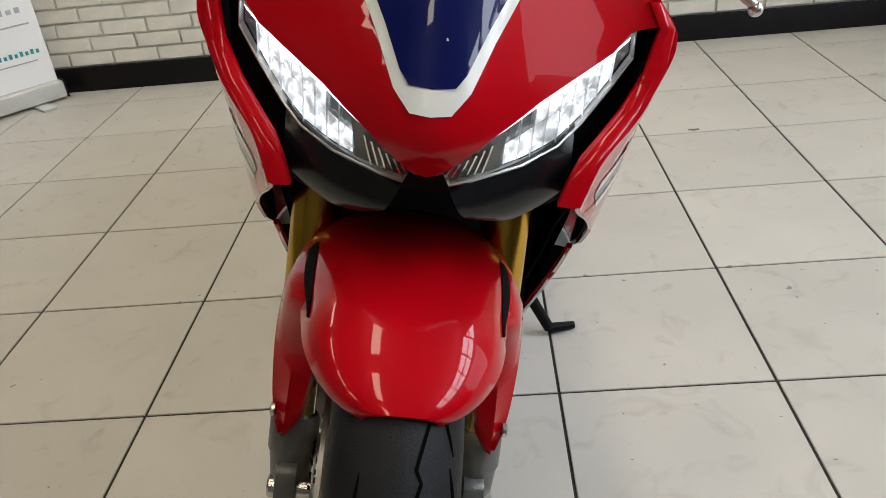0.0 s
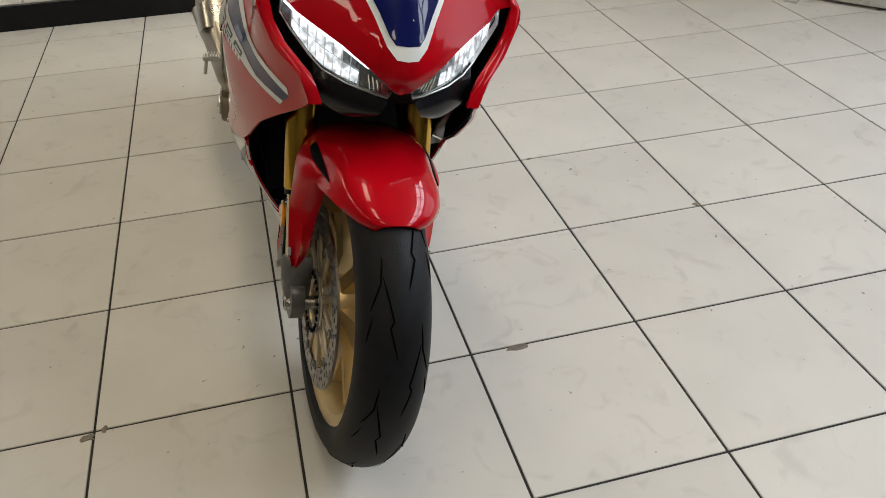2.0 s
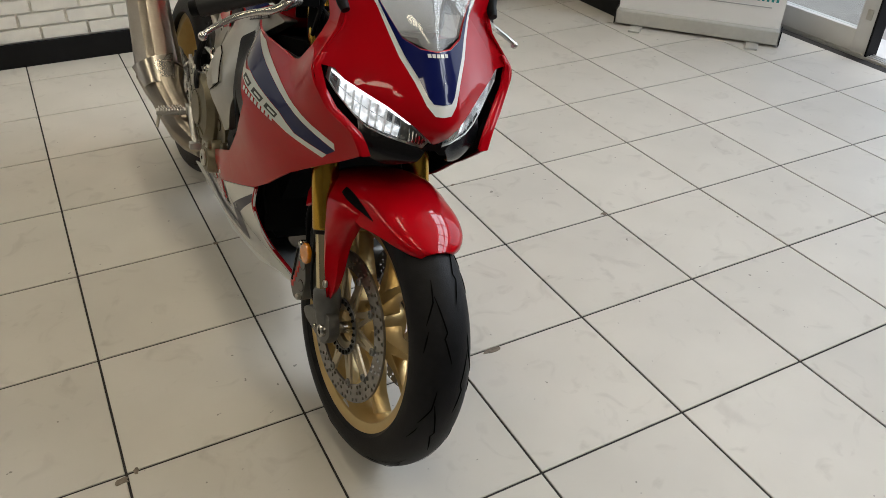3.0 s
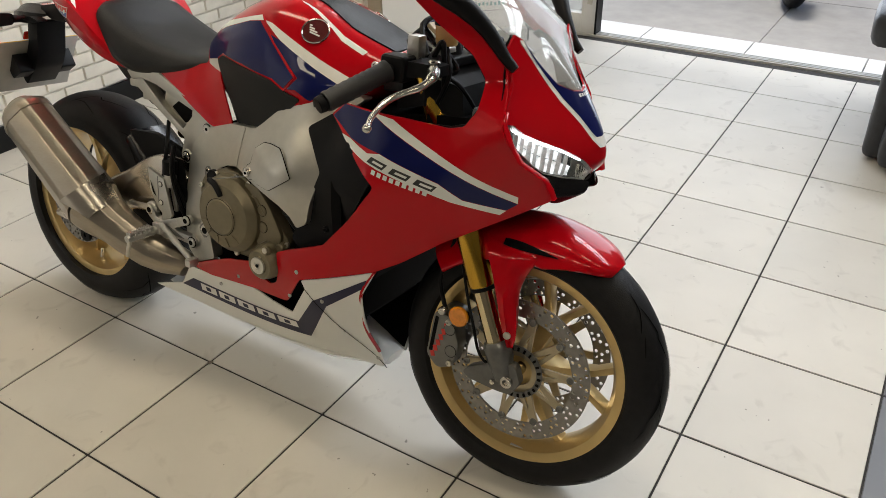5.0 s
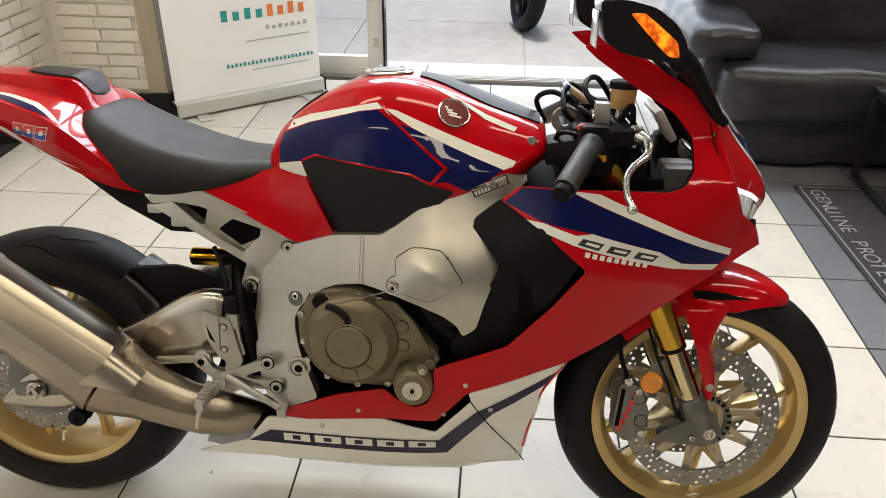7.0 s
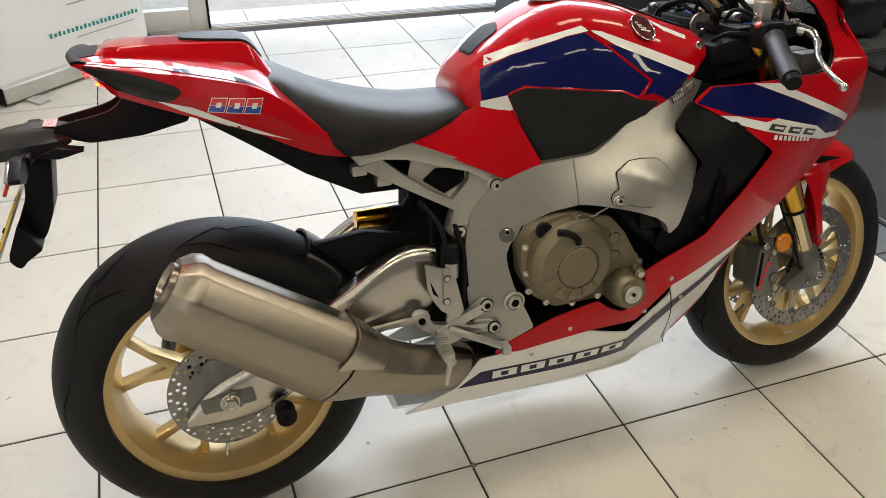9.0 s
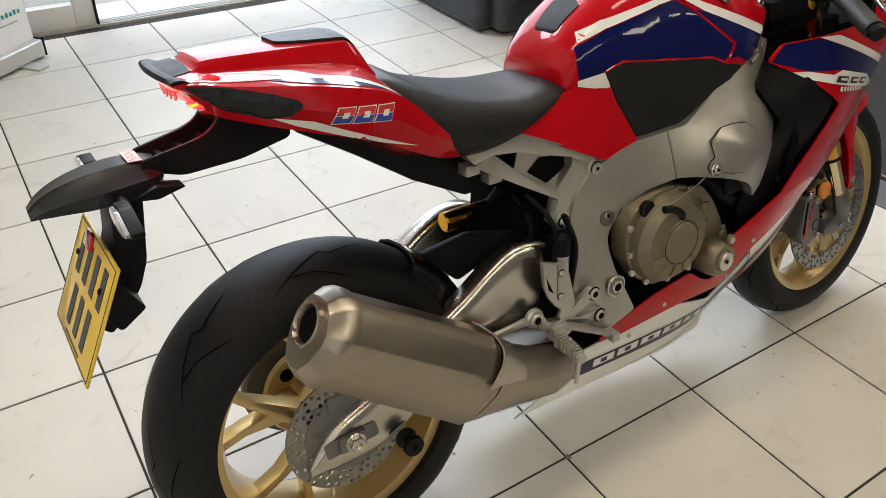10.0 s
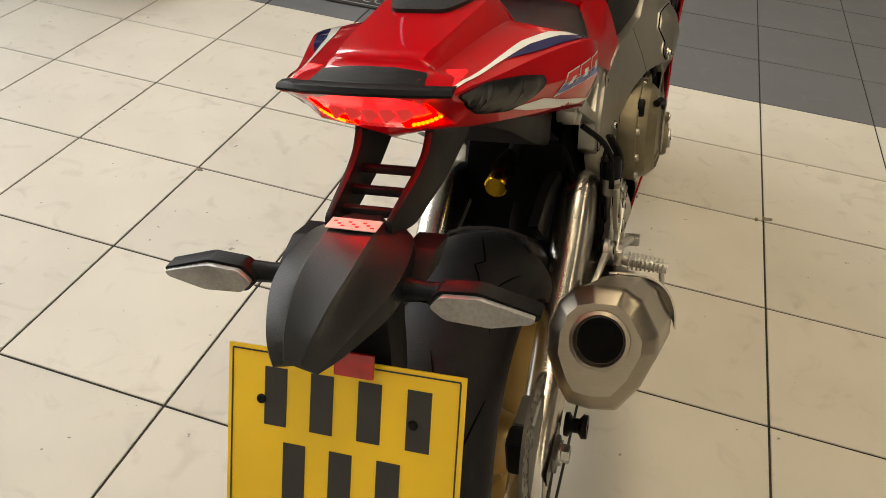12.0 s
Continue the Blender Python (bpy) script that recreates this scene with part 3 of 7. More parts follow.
# ---- floor mat with lettering ----
rug = thing("floor_mat", "charcoal rubber-backed mat with pale border and lettering", "mat")
rug.matrix_world = Matrix.Translation((1.36, -0.955, 0)) @ pose(0, 0, 0, 0, 0, 1.6) @ Matrix.Translation((-1.36, 0.955, 0))
part("mat_body", box(0.38, 2.36, -2.65, -0.955, 0.001, 0.009, 0.003), CARPET, rug)
PALE = mat("pale_mat_print", (0.27, 0.27, 0.27), 0.95, 0, 0.2, 80, 0.4)
for b in (box(0.40, 2.34, -0.975, -0.970, 0.0092, 0.0105), box(2.335, 2.34, -2.63, -0.9755, 0.0092, 0.0105), box(0.40, 0.405, -2.63, -0.9755, 0.0092, 0.0105)):
    part("border_line", b, PALE, rug)
for k, ch in enumerate("GENUINE PROTECTION"):
    if ch != " ":
        part("letter", move(text_mesh(ch, 0.082), Matrix.Translation((2.28 - k * 0.054, -1.025, 0.0108)) @ pose(0, 0, 0, 0, 0, 180)), PALE, rug)
ov = []
for k in range(41):
    a = 2 * math.pi * k / 40
    ov.append((0.56 + 0.135 * math.cos(a), -1.20 + 0.062 * math.sin(a), 0.0108))
part("oval_mark", tube(ov, 0.003, 6), PALE, rug, "pale oval mark")
for k in range(3):
    part("mark_bar", box(0.625 - k * 0.065, 0.665 - k * 0.065, -1.222, -1.178, 0.0092, 0.0108), PALE, rug)

# ---- low table and spray can ----
table = thing("coffee_table", "low black metal framed table with dark top", "table")
for x in (2.045, 2.45):
    for y in (-2.10, -1.21):
        part("leg", box(x - 0.0125, x + 0.0125, y - 0.0125, y + 0.0125, 0.0095, 0.405, 0.002), TABLEM, table)
for y in (-2.10, -1.21):
    part("rail", box(2.058, 2.437, y - 0.0124, y + 0.0124, 0.38, 0.4049, 0.002), TABLEM, table)
for x in (2.045, 2.45):
    part("rail", box(x - 0.0124, x + 0.0124, -2.087, -1.223, 0.38, 0.4049, 0.002), TABLEM, table)
for y in (-2.10, -1.21):
    part("floor_rail", box(2.058, 2.437, y - 0.0124, y + 0.0124, 0.0095, 0.034, 0.002), TABLEM, table)
part("tabletop", box(2.02, 2.475, -2.12, -1.19, 0.406, 0.42, 0.003), TABLEG, table)
can = thing("spray_can", "white aerosol can with red and black print on the table", "can")
CX, CY = 2.20, -1.245
part("body", move(lathe([(0.0, 0), (0.031, 0), (0.0325, 0.004), (0.0325, 0.15), (0.026, 0.165), (0.014, 0.172), (0, 0.172)], 24, closed=False), Matrix.Translation((CX, CY, 0.421)) @ pose(0, 0, 0, 90)), WHITE, can)
part("cap", move(lathe([(0, 0), (0.016, 0), (0.016, 0.03), (0.01, 0.036), (0, 0.036)], 20, closed=False), Matrix.Translation((CX, CY, 0.594)) @ pose(0, 0, 0, 90)), SATIN, can)
part("print_band", move(lathe([(0.0328, 0.03), (0.0331, 0.03), (0.0331, 0.055), (0.0328, 0.055)], 24), Matrix.Translation((CX, CY, 0.421)) @ pose(0, 0, 0, 90)), SATIN, can)
part("print_band", move(lathe([(0.0328, 0.09), (0.0331, 0.09), (0.0331, 0.12), (0.0328, 0.12)], 24), Matrix.Translation((CX, CY, 0.421)) @ pose(0, 0, 0, 90)), REDTXT, can)

leaflet = thing("leaflet", "pale pink folded paper leaflet lying on the table", "paper")
for k, tilt in enumerate((4, -5)):
    part("page", move(box(-.05, .05, -.07, .07, 0, .0012), Matrix.Translation((2.11 + .012 * k, -1.32, .4225 + .006 * k)) @ pose(0, 0, 0, tilt, 3, 14 + 9 * k)), PINKPAPER, leaflet)

# ---- chips in the floor tiles ----


def chip(x, y, r, sx, sy, seed):
    rnd = random.Random(seed)
    bm = bmesh.new()
    vs = []
    for k in range(11):
        a = 2 * math.pi * k / 11
        q = r * rnd.uniform(0.55, 1.15)
        vs.append(bm.verts.new((x + q * sx * math.cos(a), y + q * sy * math.sin(a), 0.0012)))
    bm.faces.new(vs)
    g = bmesh.ops.extrude_face_region(bm, geom=bm.faces[:])
    for v in g["geom"]:
        if isinstance(v, bmesh.types.BMVert):
            v.co.z -= 0.003
    return bm


for i, (x, y, r, sx, sy) in enumerate(((0.905, -0.008, 0.026, 1.0, 0.42), (-0.012, -0.016, 0.016, 1, 0.7), (1.355, 1.622, 0.018, 1, 0.5), (0.397, 0.797, 0.009, 1, 0.8),
                                       (1.23, 0.80, 0.010, 1, 0.6), (1.59, 0.41, 0.012, 1, 0.6), (0.02, 0.0, 0.012, 0.5, 1.0))):
    tagged(part("tile_chip", chip(x, y, r, sx, sy, i), CHIP), "dark chipped spot at a floor tile edge", "chip", group="tile chips", kind="structure")

# ---- the motorcycle: x forward from the rear axle, y to its left, z up, leaning on its stand ----
LEAN = radians(9.8)
cl_, sl_ = math.cos(LEAN), math.sin(LEAN)
BIKE_AT = Matrix(((0, cl_, sl_, 0.52), (-1, 0, 0, 1.302), (0, -sl_, cl_, 0), (0, 0, 0, 1)))
bike = thing("motorcycle", "red, blue and white sports motorcycle on its side stand", "motorcycle", BIKE_AT)
FA, RA = (1.404, 0.0, 0.301), (0.0, 0.0, 0.315)


def bvh_of(ob):
    me = ob.data
    return BVHTree.FromPolygons([v.co.copy() for v in me.vertices], [tuple(p.vertices) for p in me.polygons])


def decal(name, outline, tree, side, material, parent, lift=0.0012, label="", step=0.02, thick=0.0):
    """A thin marking that follows a body panel, seen from its right (-1) or left (1) side."""
    last = [0.15]

    def height(x, z):
        hits = [q.ray_cast(Vector((x, side * 0.6, z)), Vector((0, -side, 0)))[0] for q in (tree if isinstance(tree, list) else [tree])]
        hits = [h.y * side for h in hits if h is not None]
        if hits:
            last[0] = max(hits)
        return last[0] + lift
    return part(name, skin(outline, height, thick, lambda a, b, h: (a, side * h, b), step), material, parent, label, 60)


# ---- wheels ----
def tyre(c, R, W, rc, bead, bw):
    prof = [(bead, -bw)]
    for k in range(25):
        a = radians(-104 + 208 * k / 24)
        prof.append((rc + (R - rc) * math.cos(a), W * math.sin(a)))
    prof += [(bead, bw), (bead - 0.012, bw * 0.8), (bead - 0.012, -bw * 0.8)]
    return lathe(prof, 96, c)


def tread(c, R, W, rc, marks, count):
    """Dark ribbons just above the tread, painting shaded zigzag grooves; marks: runs of (turn in degrees, across in
    degrees).
    """
    out = []
    for run in marks:
        for mirror, shift in ((1, 0), (-1, 180 / count)):
            for k in range(count):
                pts = []
                fine = []
                for (t0, a0), (t1, a1) in zip(run, run[1:]):
                    fine += [(t0 + (t1 - t0) * q / 5, a0 + (a1 - a0) * q / 5) for q in range(5)]
                fine.append(run[-1])
                for i, (t, a) in enumerate(fine):
                    th = radians(t + shift + 360 * k / count)
                    al = radians(a * mirror)
                    r = rc + (R - rc) * math.cos(al) + 0.0011
                    pts.append((Vector((c[0] + r * math.cos(th), c[1] + W * math.sin(al), c[2] + r * math.sin(th))),
                                (0.0015 if W < 0.07 else 0.0013) * min(1, 0.35 + 1.3 * min(i, len(fine) - 1 - i) / 4)))
                rings = []
                for i, (p, w) in enumerate(pts):
                    d = (pts[min(i + 1, len(pts) - 1)][0] - pts[max(i - 1, 0)][0]).normalized()
                    nrm = Vector((p.x - c[0], (p.y - c[1]) * 1.4, p.z - c[2])).normalized()
                    s = d.cross(nrm).normalized() * w
                    rings.append([p - s, p + s])
                out.append(loft(rings, caps=False, closed=False))
    return join(*out)


def rim(c, fl, hw, well):
    p = [(fl, hw), (fl, hw - 0.005), (fl - 0.013, hw - 0.009), (well, hw * 0.42), (well, -hw * 0.42), (fl - 0.013, -hw + 0.009), (fl, -hw + 0.005), (fl, -hw),
         (fl - 0.004, -hw), (fl - 0.02, -hw + 0.006), (well - 0.006, -hw * 0.42), (well - 0.008, 0), (well - 0.006, hw * 0.42), (fl - 0.02, hw - 0.006), (fl - 0.004, hw)]
    return lathe(p, 96, c)


def drilled_disc(c, y, r0, r1, th, n, rows, hole):
    bm = bmesh.new()
    dr = (r1 - r0) / rows

    def P(r, a, yy):
        return bm.verts.new((c[0] + r * math.cos(a), y + yy, c[2] + r * math.sin(a)))
    for row in range(rows):
        ra, rb = r0 + row * dr, r0 + (row + 1) * dr
        rm = (ra + rb) / 2
        for i in range(n):
            sh = (row % 2) * 0.5
            a0, a1 = 2 * math.pi * (i + sh) / n, 2 * math.pi * (i + 1 + sh) / n
            am = (a0 + a1) / 2
            out = [(ra, a0), (ra, am), (ra, a1), (rm, a1), (rb, a1), (rb, am), (rb, a0), (rm, a0)]
            punched = (i + row) % 3 != 0
            faces = []
            for yy in (-th / 2, th / 2):
                o = [P(r, a, yy) for r, a in out]
                if punched:
                    h = []
                    for k in range(8):
                        g = math.pi * (-3 / 4 + k / 4)
                        h.append(P(rm + hole * math.sin(g), am + hole * math.cos(g) / rm, yy))
                    for k in range(8):
                        bm.faces.new((o[k], o[(k + 1) % 8], h[(k + 1) % 8], h[k]))
                    faces.append(h)
                else:
                    bm.faces.new(o)
                if row in (0, rows - 1):
                    faces.append(None)
            hs = [f for f in faces if f]
            if len(hs) == 2:
                for k in range(8):
                    bm.faces.new((hs[0][k], hs[0][(k + 1) % 8], hs[1][(k + 1) % 8], hs[1][k]))
    for r in (r0, r1):
        ring = [[P(r, 2 * math.pi * k / 120, yy) for yy in (-th / 2, th / 2)] for k in range(120)]
        for k in range(120):
            a, b = ring[k], ring[(k + 1) % 120]
            bm.faces.new((a[0], b[0], b[1], a[1]))
    bmesh.ops.remove_doubles(bm, verts=bm.verts, dist=1e-6)
    return bm


def y_spoke(c, a, hub_w):
    """One forked spoke as a bevelled plate."""
    o = []
    for r, da in ((0.040, -0.42), (0.085, -0.19), (0.150, -0.235), (0.199, -0.315), (0.199, -0.225), (0.150, -0.125), (0.112, 0.0),
                  (0.150, 0.125), (0.199, 0.225), (0.199, 0.315), (0.150, 0.235), (0.085, 0.19), (0.040, 0.42)):
        o.append((c[0] + r * math.cos(a + da), c[2] + r * math.sin(a + da)))
    bm = prism(o, -0.019, 0.019, 0)
    for v in bm.verts:
        r = math.hypot(v.co.x - c[0], v.co.z - c[2])
        v.co.y *= 1 + max(0, (0.09 - r) / 0.05) * (hub_w / 0.019 - 1) * 0.7
    return bevel(bm, 0.006, 2, 40)


def wheel(name, c, R, W, rc, hw, hub_w, turn, label):
    fl, well = 0.2265, 0.200
    w = part(name, rim(c, fl, hw, well), GOLD, bike, label, 40)
    part("hub", lathe([(0.012, -hub_w), (0.042, -hub_w), (0.048, -hub_w * 0.7), (0.045, 0), (0.048, hub_w * 0.7), (0.042, hub_w), (0.012, hub_w)], 40, c), GOLD, w)
    for k in range(5):
        part("spoke", y_spoke(c, radians(turn + 72 * k), hub_w), GOLD, w)
    part("tyre", tyre(c, R, W, rc, fl - 0.004, hw - 0.004), RUBBER, w, "black road tyre with zigzag tread")
    return w


fw = wheel("front_wheel", FA, 0.3005, 0.060, 0.246, 0.050, 0.05, 70, "gold spoked wheel")
part("tread_groove", tread(FA, 0.3005, 0.060, 0.246, [[(0, 8), (9, 20), (11, 15), (24, 30)], [(14, 52), (22, 34), (30, 30)], [(4, 60), (12, 48)]], 9), GROOVESHADE, fw, sharp=60)
rw = wheel("rear_wheel", RA, 0.3145, 0.096, 0.240, 0.076, 0.07, 20, "gold spoked wheel")
part("tread_groove", tread(RA, 0.3145, 0.096, 0.240, [[(0, 10), (14, 26), (17, 20), (36, 52)], [(8, 62), (22, 44), (30, 42)]], 8), GROOVESHADE, rw, sharp=60)


def valve(c, a, y, w):
    d = Vector((math.cos(a), 0, math.sin(a)))
    p = Vector(c) + d * 0.192 + Vector((0, y, 0))
    part("valve", tube([p, p - d * 0.012, p - d * 0.03], [0.006, 0.005, 0.004], 10), CHROME, w)


valve(FA, radians(217), -0.02, fw)
valve(RA, radians(264), -0.03, rw)
part("balance_weight", move(box(-0.02, 0.02, -0.004, 0.004, -0.002, 0.002, 0.001), Matrix.Translation((FA[0] + 0.02, -0.036, FA[2] - 0.2035))), ALU, fw)


CHAMP = mat("champagne_anodise", (0.42, 0.36, 0.25), 0.35, 0.8, 0.08, 50)


def front_disc(side):
    y = side * 0.067
    part("brake_disc", drilled_disc(FA, y, 0.122, 0.160, 0.005, 60, 3, 0.0042), STEEL, fw, "drilled steel brake disc")
    part("disc_carrier", lathe([(0.034, y - 0.004), (0.054, y - 0.004), (0.054, y + 0.004), (0.034, y + 0.004)], 40, (FA[0], 0, FA[2])), CHAMP, fw, "champagne alloy carrier")
    for k in range(10):
        a = radians(36 * k + 9)
        o = [(r, a + d) for r, d in ((0.050, -0.33), (0.050, -0.12), (0.088, -0.035), (0.050, 0.12), (0.050, 0.33), (0.100, 0.10), (0.122, 0.075), (0.122, -0.075), (0.100, -0.10))]
        part("carrier_arm", prism([(FA[0] + r * math.cos(q), FA[2] + r * math.sin(q)) for r, q in o], y - 0.003, y + 0.003, 0.001, 1), CHAMP, fw)
        p = (FA[0] + 0.119 * math.cos(a), y + side * 0.003, FA[2] + 0.119 * math.sin(a))
        part("bobbin", disc(p, (0, side, 0), 0.0082, 0.004, 14, 0.001, 0.002), GREYC, fw)
    part("sensor_ring", lathe([(0.047, 0), (0.060, 0), (0.060, 0.002), (0.047, 0.002)], 40, (FA[0], side * 0.078, FA[2])), GREYC, fw)
    for k in range(24):
        b = box(0.050, 0.0575, -0.0014, 0.0014, -0.0022, 0.0022)
        part("ring_slot", move(b, Matrix.Translation((FA[0], side * 0.0802, FA[2])) @ Matrix.Rotation(-2 * math.pi * k / 24, 4, 'Y')), DARK, fw)


front_disc(-1)
front_disc(1)
part("brake_disc", drilled_disc(RA, -0.105, 0.075, 0.112, 0.005, 44, 3, 0.0042), STEEL, rw, "drilled steel brake disc")
part("disc_carrier", (lathe([(0.03, -0.112), (0.078, -0.109), (0.078, -0.103), (0.03, -0.098)], 40, RA)), GREYC, rw)
part("drive_flange", lathe([(.035, .045), (.088, .048), (.092, .056), (.088, .064), (.035, .066)], 40, RA), GOLD, rw, "gold drive flange")
for k in range(5):
    a = radians(56 + 72 * k)
    part("flange_hole", disc((.066 * math.cos(a), .0462, RA[2] + .066 * math.sin(a)), (0, -1, 0), .013, .002, 20, .0005), DARK, rw)
teeth = [(0.10 + (0.006 if k % 2 else 0)) for k in range(84)]
part("sprocket", prism([(RA[0] + teeth[k] * math.cos(2 * math.pi * k / 84), RA[2] + teeth[k] * math.sin(2 * math.pi * k / 84)) for k in range(84)], 0.102, 0.109, 0), GREYC, rw, "dark chain sprocket")
chain = []
for k in range(60):
    a = radians(100 + 165 * k / 59)
    chain.append((RA[0] + 0.107 * math.cos(a), 0.106, RA[2] + 0.107 * math.sin(a)))
part("chain", tube([(0.62, 0.106, 0.50)] + chain + [(0.62, 0.106, 0.42)], 0.009, 8), GREYC, bike, "steel drive chain")

# ---- fork and front brakes ----
FS = -0.43                      # fork slope, x per z


def fork_x(z):
    return 1.309 + FS * (z - 0.494)


for s in (-1, 1):
    y = s * 0.106
    up = part("fork_tube", tube([(fork_x(0.482), y, 0.482), (fork_x(0.486), y, 0.486), (fork_x(0.60), y, 0.60), (fork_x(0.62), y, 0.62), (fork_x(0.90), y, 0.90)],
                                [0.0255, 0.0275, 0.0275, 0.029, 0.029], 28), FORKG, bike, "gold anodised upper fork tube")
    part("dust_seal", tube([(fork_x(0.474), y, 0.474), (fork_x(0.4815), y, 0.4815)], 0.0262, 24), SATIN, up)
    part("fork_slider", tube([(fork_x(0.355), y, 0.355), (fork_x(0.478), y, 0.478)], 0.0215, 28), mat("gold_tinted_slider", (0.72, 0.60, 0.38), 0.1, 1.0, 0.05), bike, "polished lower fork slider")
    leg = part("fork_foot", join(tube([(fork_x(0.372), y, 0.372), (fork_x(0.366), y, 0.366), (fork_x(0.335), y, 0.335), (fork_x(0.33), y, 0.33), (fork_x(0.295), y, 0.295)],
                                      [0.025, 0.0285, 0.0285, 0.026, 0.022], 24),
                                 prism(rounded([(1.372, 0.335), (1.416, 0.335), (1.432, 0.30), (1.415, 0.268), (1.385, 0.266), (1.315, 0.272), (1.300, 0.284), (1.312, 0.298), (1.350, 0.318)], 0.008),
                                       y - 0.014, y + 0.010, 0.004)), FOOT, bike, "grey cast fork foot with axle clamp")
    part("axle_nut", disc((FA[0], s * 0.1195, FA[2] - 0.004), (0, s, 0), 0.0135, 0.010, 18, 0.002, 0.006), BOLT, leg)
    part("pinch_bolt", disc((1.372, s * 0.1195, 0.285), (0, s, 0), 0.006, 0.006, 14, 0.001, 0.003), BOLT, leg)
    cal = part("brake_caliper", prism(rounded([(1.218, 0.398), (1.258, 0.394), (1.283, 0.335), (1.274, 0.282), (1.238, 0.266), (1.208, 0.292)], 0.012), s * 0.078, s * 0.116, 0.006, 3), GREYC, bike, "grey radial brake caliper with red marking")
    part("caliper_body", prism(rounded([(1.215, 0.395), (1.258, 0.390), (1.28, 0.33), (1.26, 0.285), (1.22, 0.29)], 0.012), s * 0.03, s * 0.0775, 0.005), GREYC, cal)
    for k in range(6):
        u = k / 5
        b = box(-0.0065, 0.0065, -0.0008, 0.0008, -0.0045, 0.0045)
        part("marking_bar", move(b, Matrix.Translation((1.224 + 0.026 * u, s * 0.1166, 0.298 + 0.073 * u)) @ pose(0, 0, 0, 0, -108, 0)), REDTXT, cal)
    for z, x in ((.372, 1.246), (.322, 1.254)):
        part("piston_boss", disc((x + .012, s * .1158, z - .006), (0, s, 0), .0125, .0022, 22, .001), GREYC, cal)
        part("boss_ring", lathe([(.0125, 0), (.0138, 0), (.0138, .0007), (.0125, .0007)], 24, (x + .012, s * .1162 - (.0007 if s < 0 else 0), z - .006)), DARK, cal)
    part("bridge_slot", prism(rounded([(1.222, .388), (1.230, .386), (1.222, .300), (1.214, .304)], .003), min(s * .1161, s * .1168), max(s * .1161, s * .1168), 0), DARK, cal)
    part("bleed_nipple", tube([(1.240, s * .108, .394), (1.238, s * .110, .412)], [.0042, .0030], 10), BOLT, cal)
    for z, x in ((0.384, 1.256), (0.29, 1.268)):
        part("caliper_bolt", disc((x, s * 0.1162, z), (0, s, 0), 0.007, 0.008, 14, 0.001, 0.004), BOLT, cal)
    refl = part("reflector", disc((1.278, s * 0.120, 0.405), (0, s, 0), 0.0225, 0.008, 28, 0.003), AMBER, bike, "round amber side reflector")
    part("reflector_bracket", box(1.262, 1.300, min(s * 0.110, s * 0.1195), max(s * 0.110, s * 0.1195), 0.392, 0.418, 0.003), SATIN, refl)
    part("brake_hose", tube(curve_points([(1.235, s * 0.10, 0.40), (1.215, s * 0.10, 0.47), (1.235, s * 0.09, 0.56), (1.23, s * 0.06, 0.66)], 16), 0.005, 8), SATIN, bike)
for s in (-1, 1):
    part("sensor_cable", tube(curve_points([(1.39, s * .098, .30), (1.34, s * .120, .33), (1.312, s * .122, .40), (1.285, s * .112, .46), (1.25, s * .10, .56)], 18), 0.0032, 8), SATIN, bike)
    part("hose_union", disc((1.235, s * .108, .402), (0, s, 0), .009, .012, 14, .002), BOLT, bike)
part("axle", tube([(FA[0], -0.12, FA[2] - 0.004), (FA[0], 0.12, FA[2] - 0.004)], 0.0125, 20), BOLT, bike)

# ---- front mudguard ----
rings = []
for k in range(37):
    u = (k / 36) ** 1.6
    a = radians(58.5 + (134 - 58.5) * u)
    R = 0.319 - 0.010 * (1 - u) ** 8 + 0.012 * u
    v = min(1, .04 + u / .30)
    hw = (0.083 + 0.030 * min(1, u * 1.7)) * (1 - (1 - v) ** 2.6) ** (1 / 2.6)
    depth = min(1, 0.22 + 2.4 * u)
    prof = [(q / 12, 0.040 * (q / 12) ** 2.6 + 0.030 * (q / 12) ** 12) for q in range(13)]
    ring = []
    for s, dr in [(-q, d) for q, d in prof[::-1]] + prof[1:]:
        r = R - dr * depth
        ring.append((FA[0] + r * math.cos(a), s * hw, FA[2] + r * math.sin(a)))
    inner = [(FA[0] + (x - FA[0]) * 0.987, y * 0.96, FA[2] + (z - FA[2]) * 0.987) for x, y, z in ring[::-1]]
    rings.append(ring + inner)
fender = part("front_mudguard", loft(rings), RED, bike, "glossy red front mudguard", 60)
BLADE = [(.592, 1.303, 1.375, .086, .060), (.576, 1.313, 1.420, .106, .066), (.555, 1.325, 1.418, .121, .070), (.52, 1.342, 1.402, .127, .074), (.48, 1.357, 1.394, .130, .080),
         (.43, 1.372, 1.402, .129, .088), (.395, 1.384, 1.406, .125, .096), (.372, 1.391, 1.403, .120, .106)]
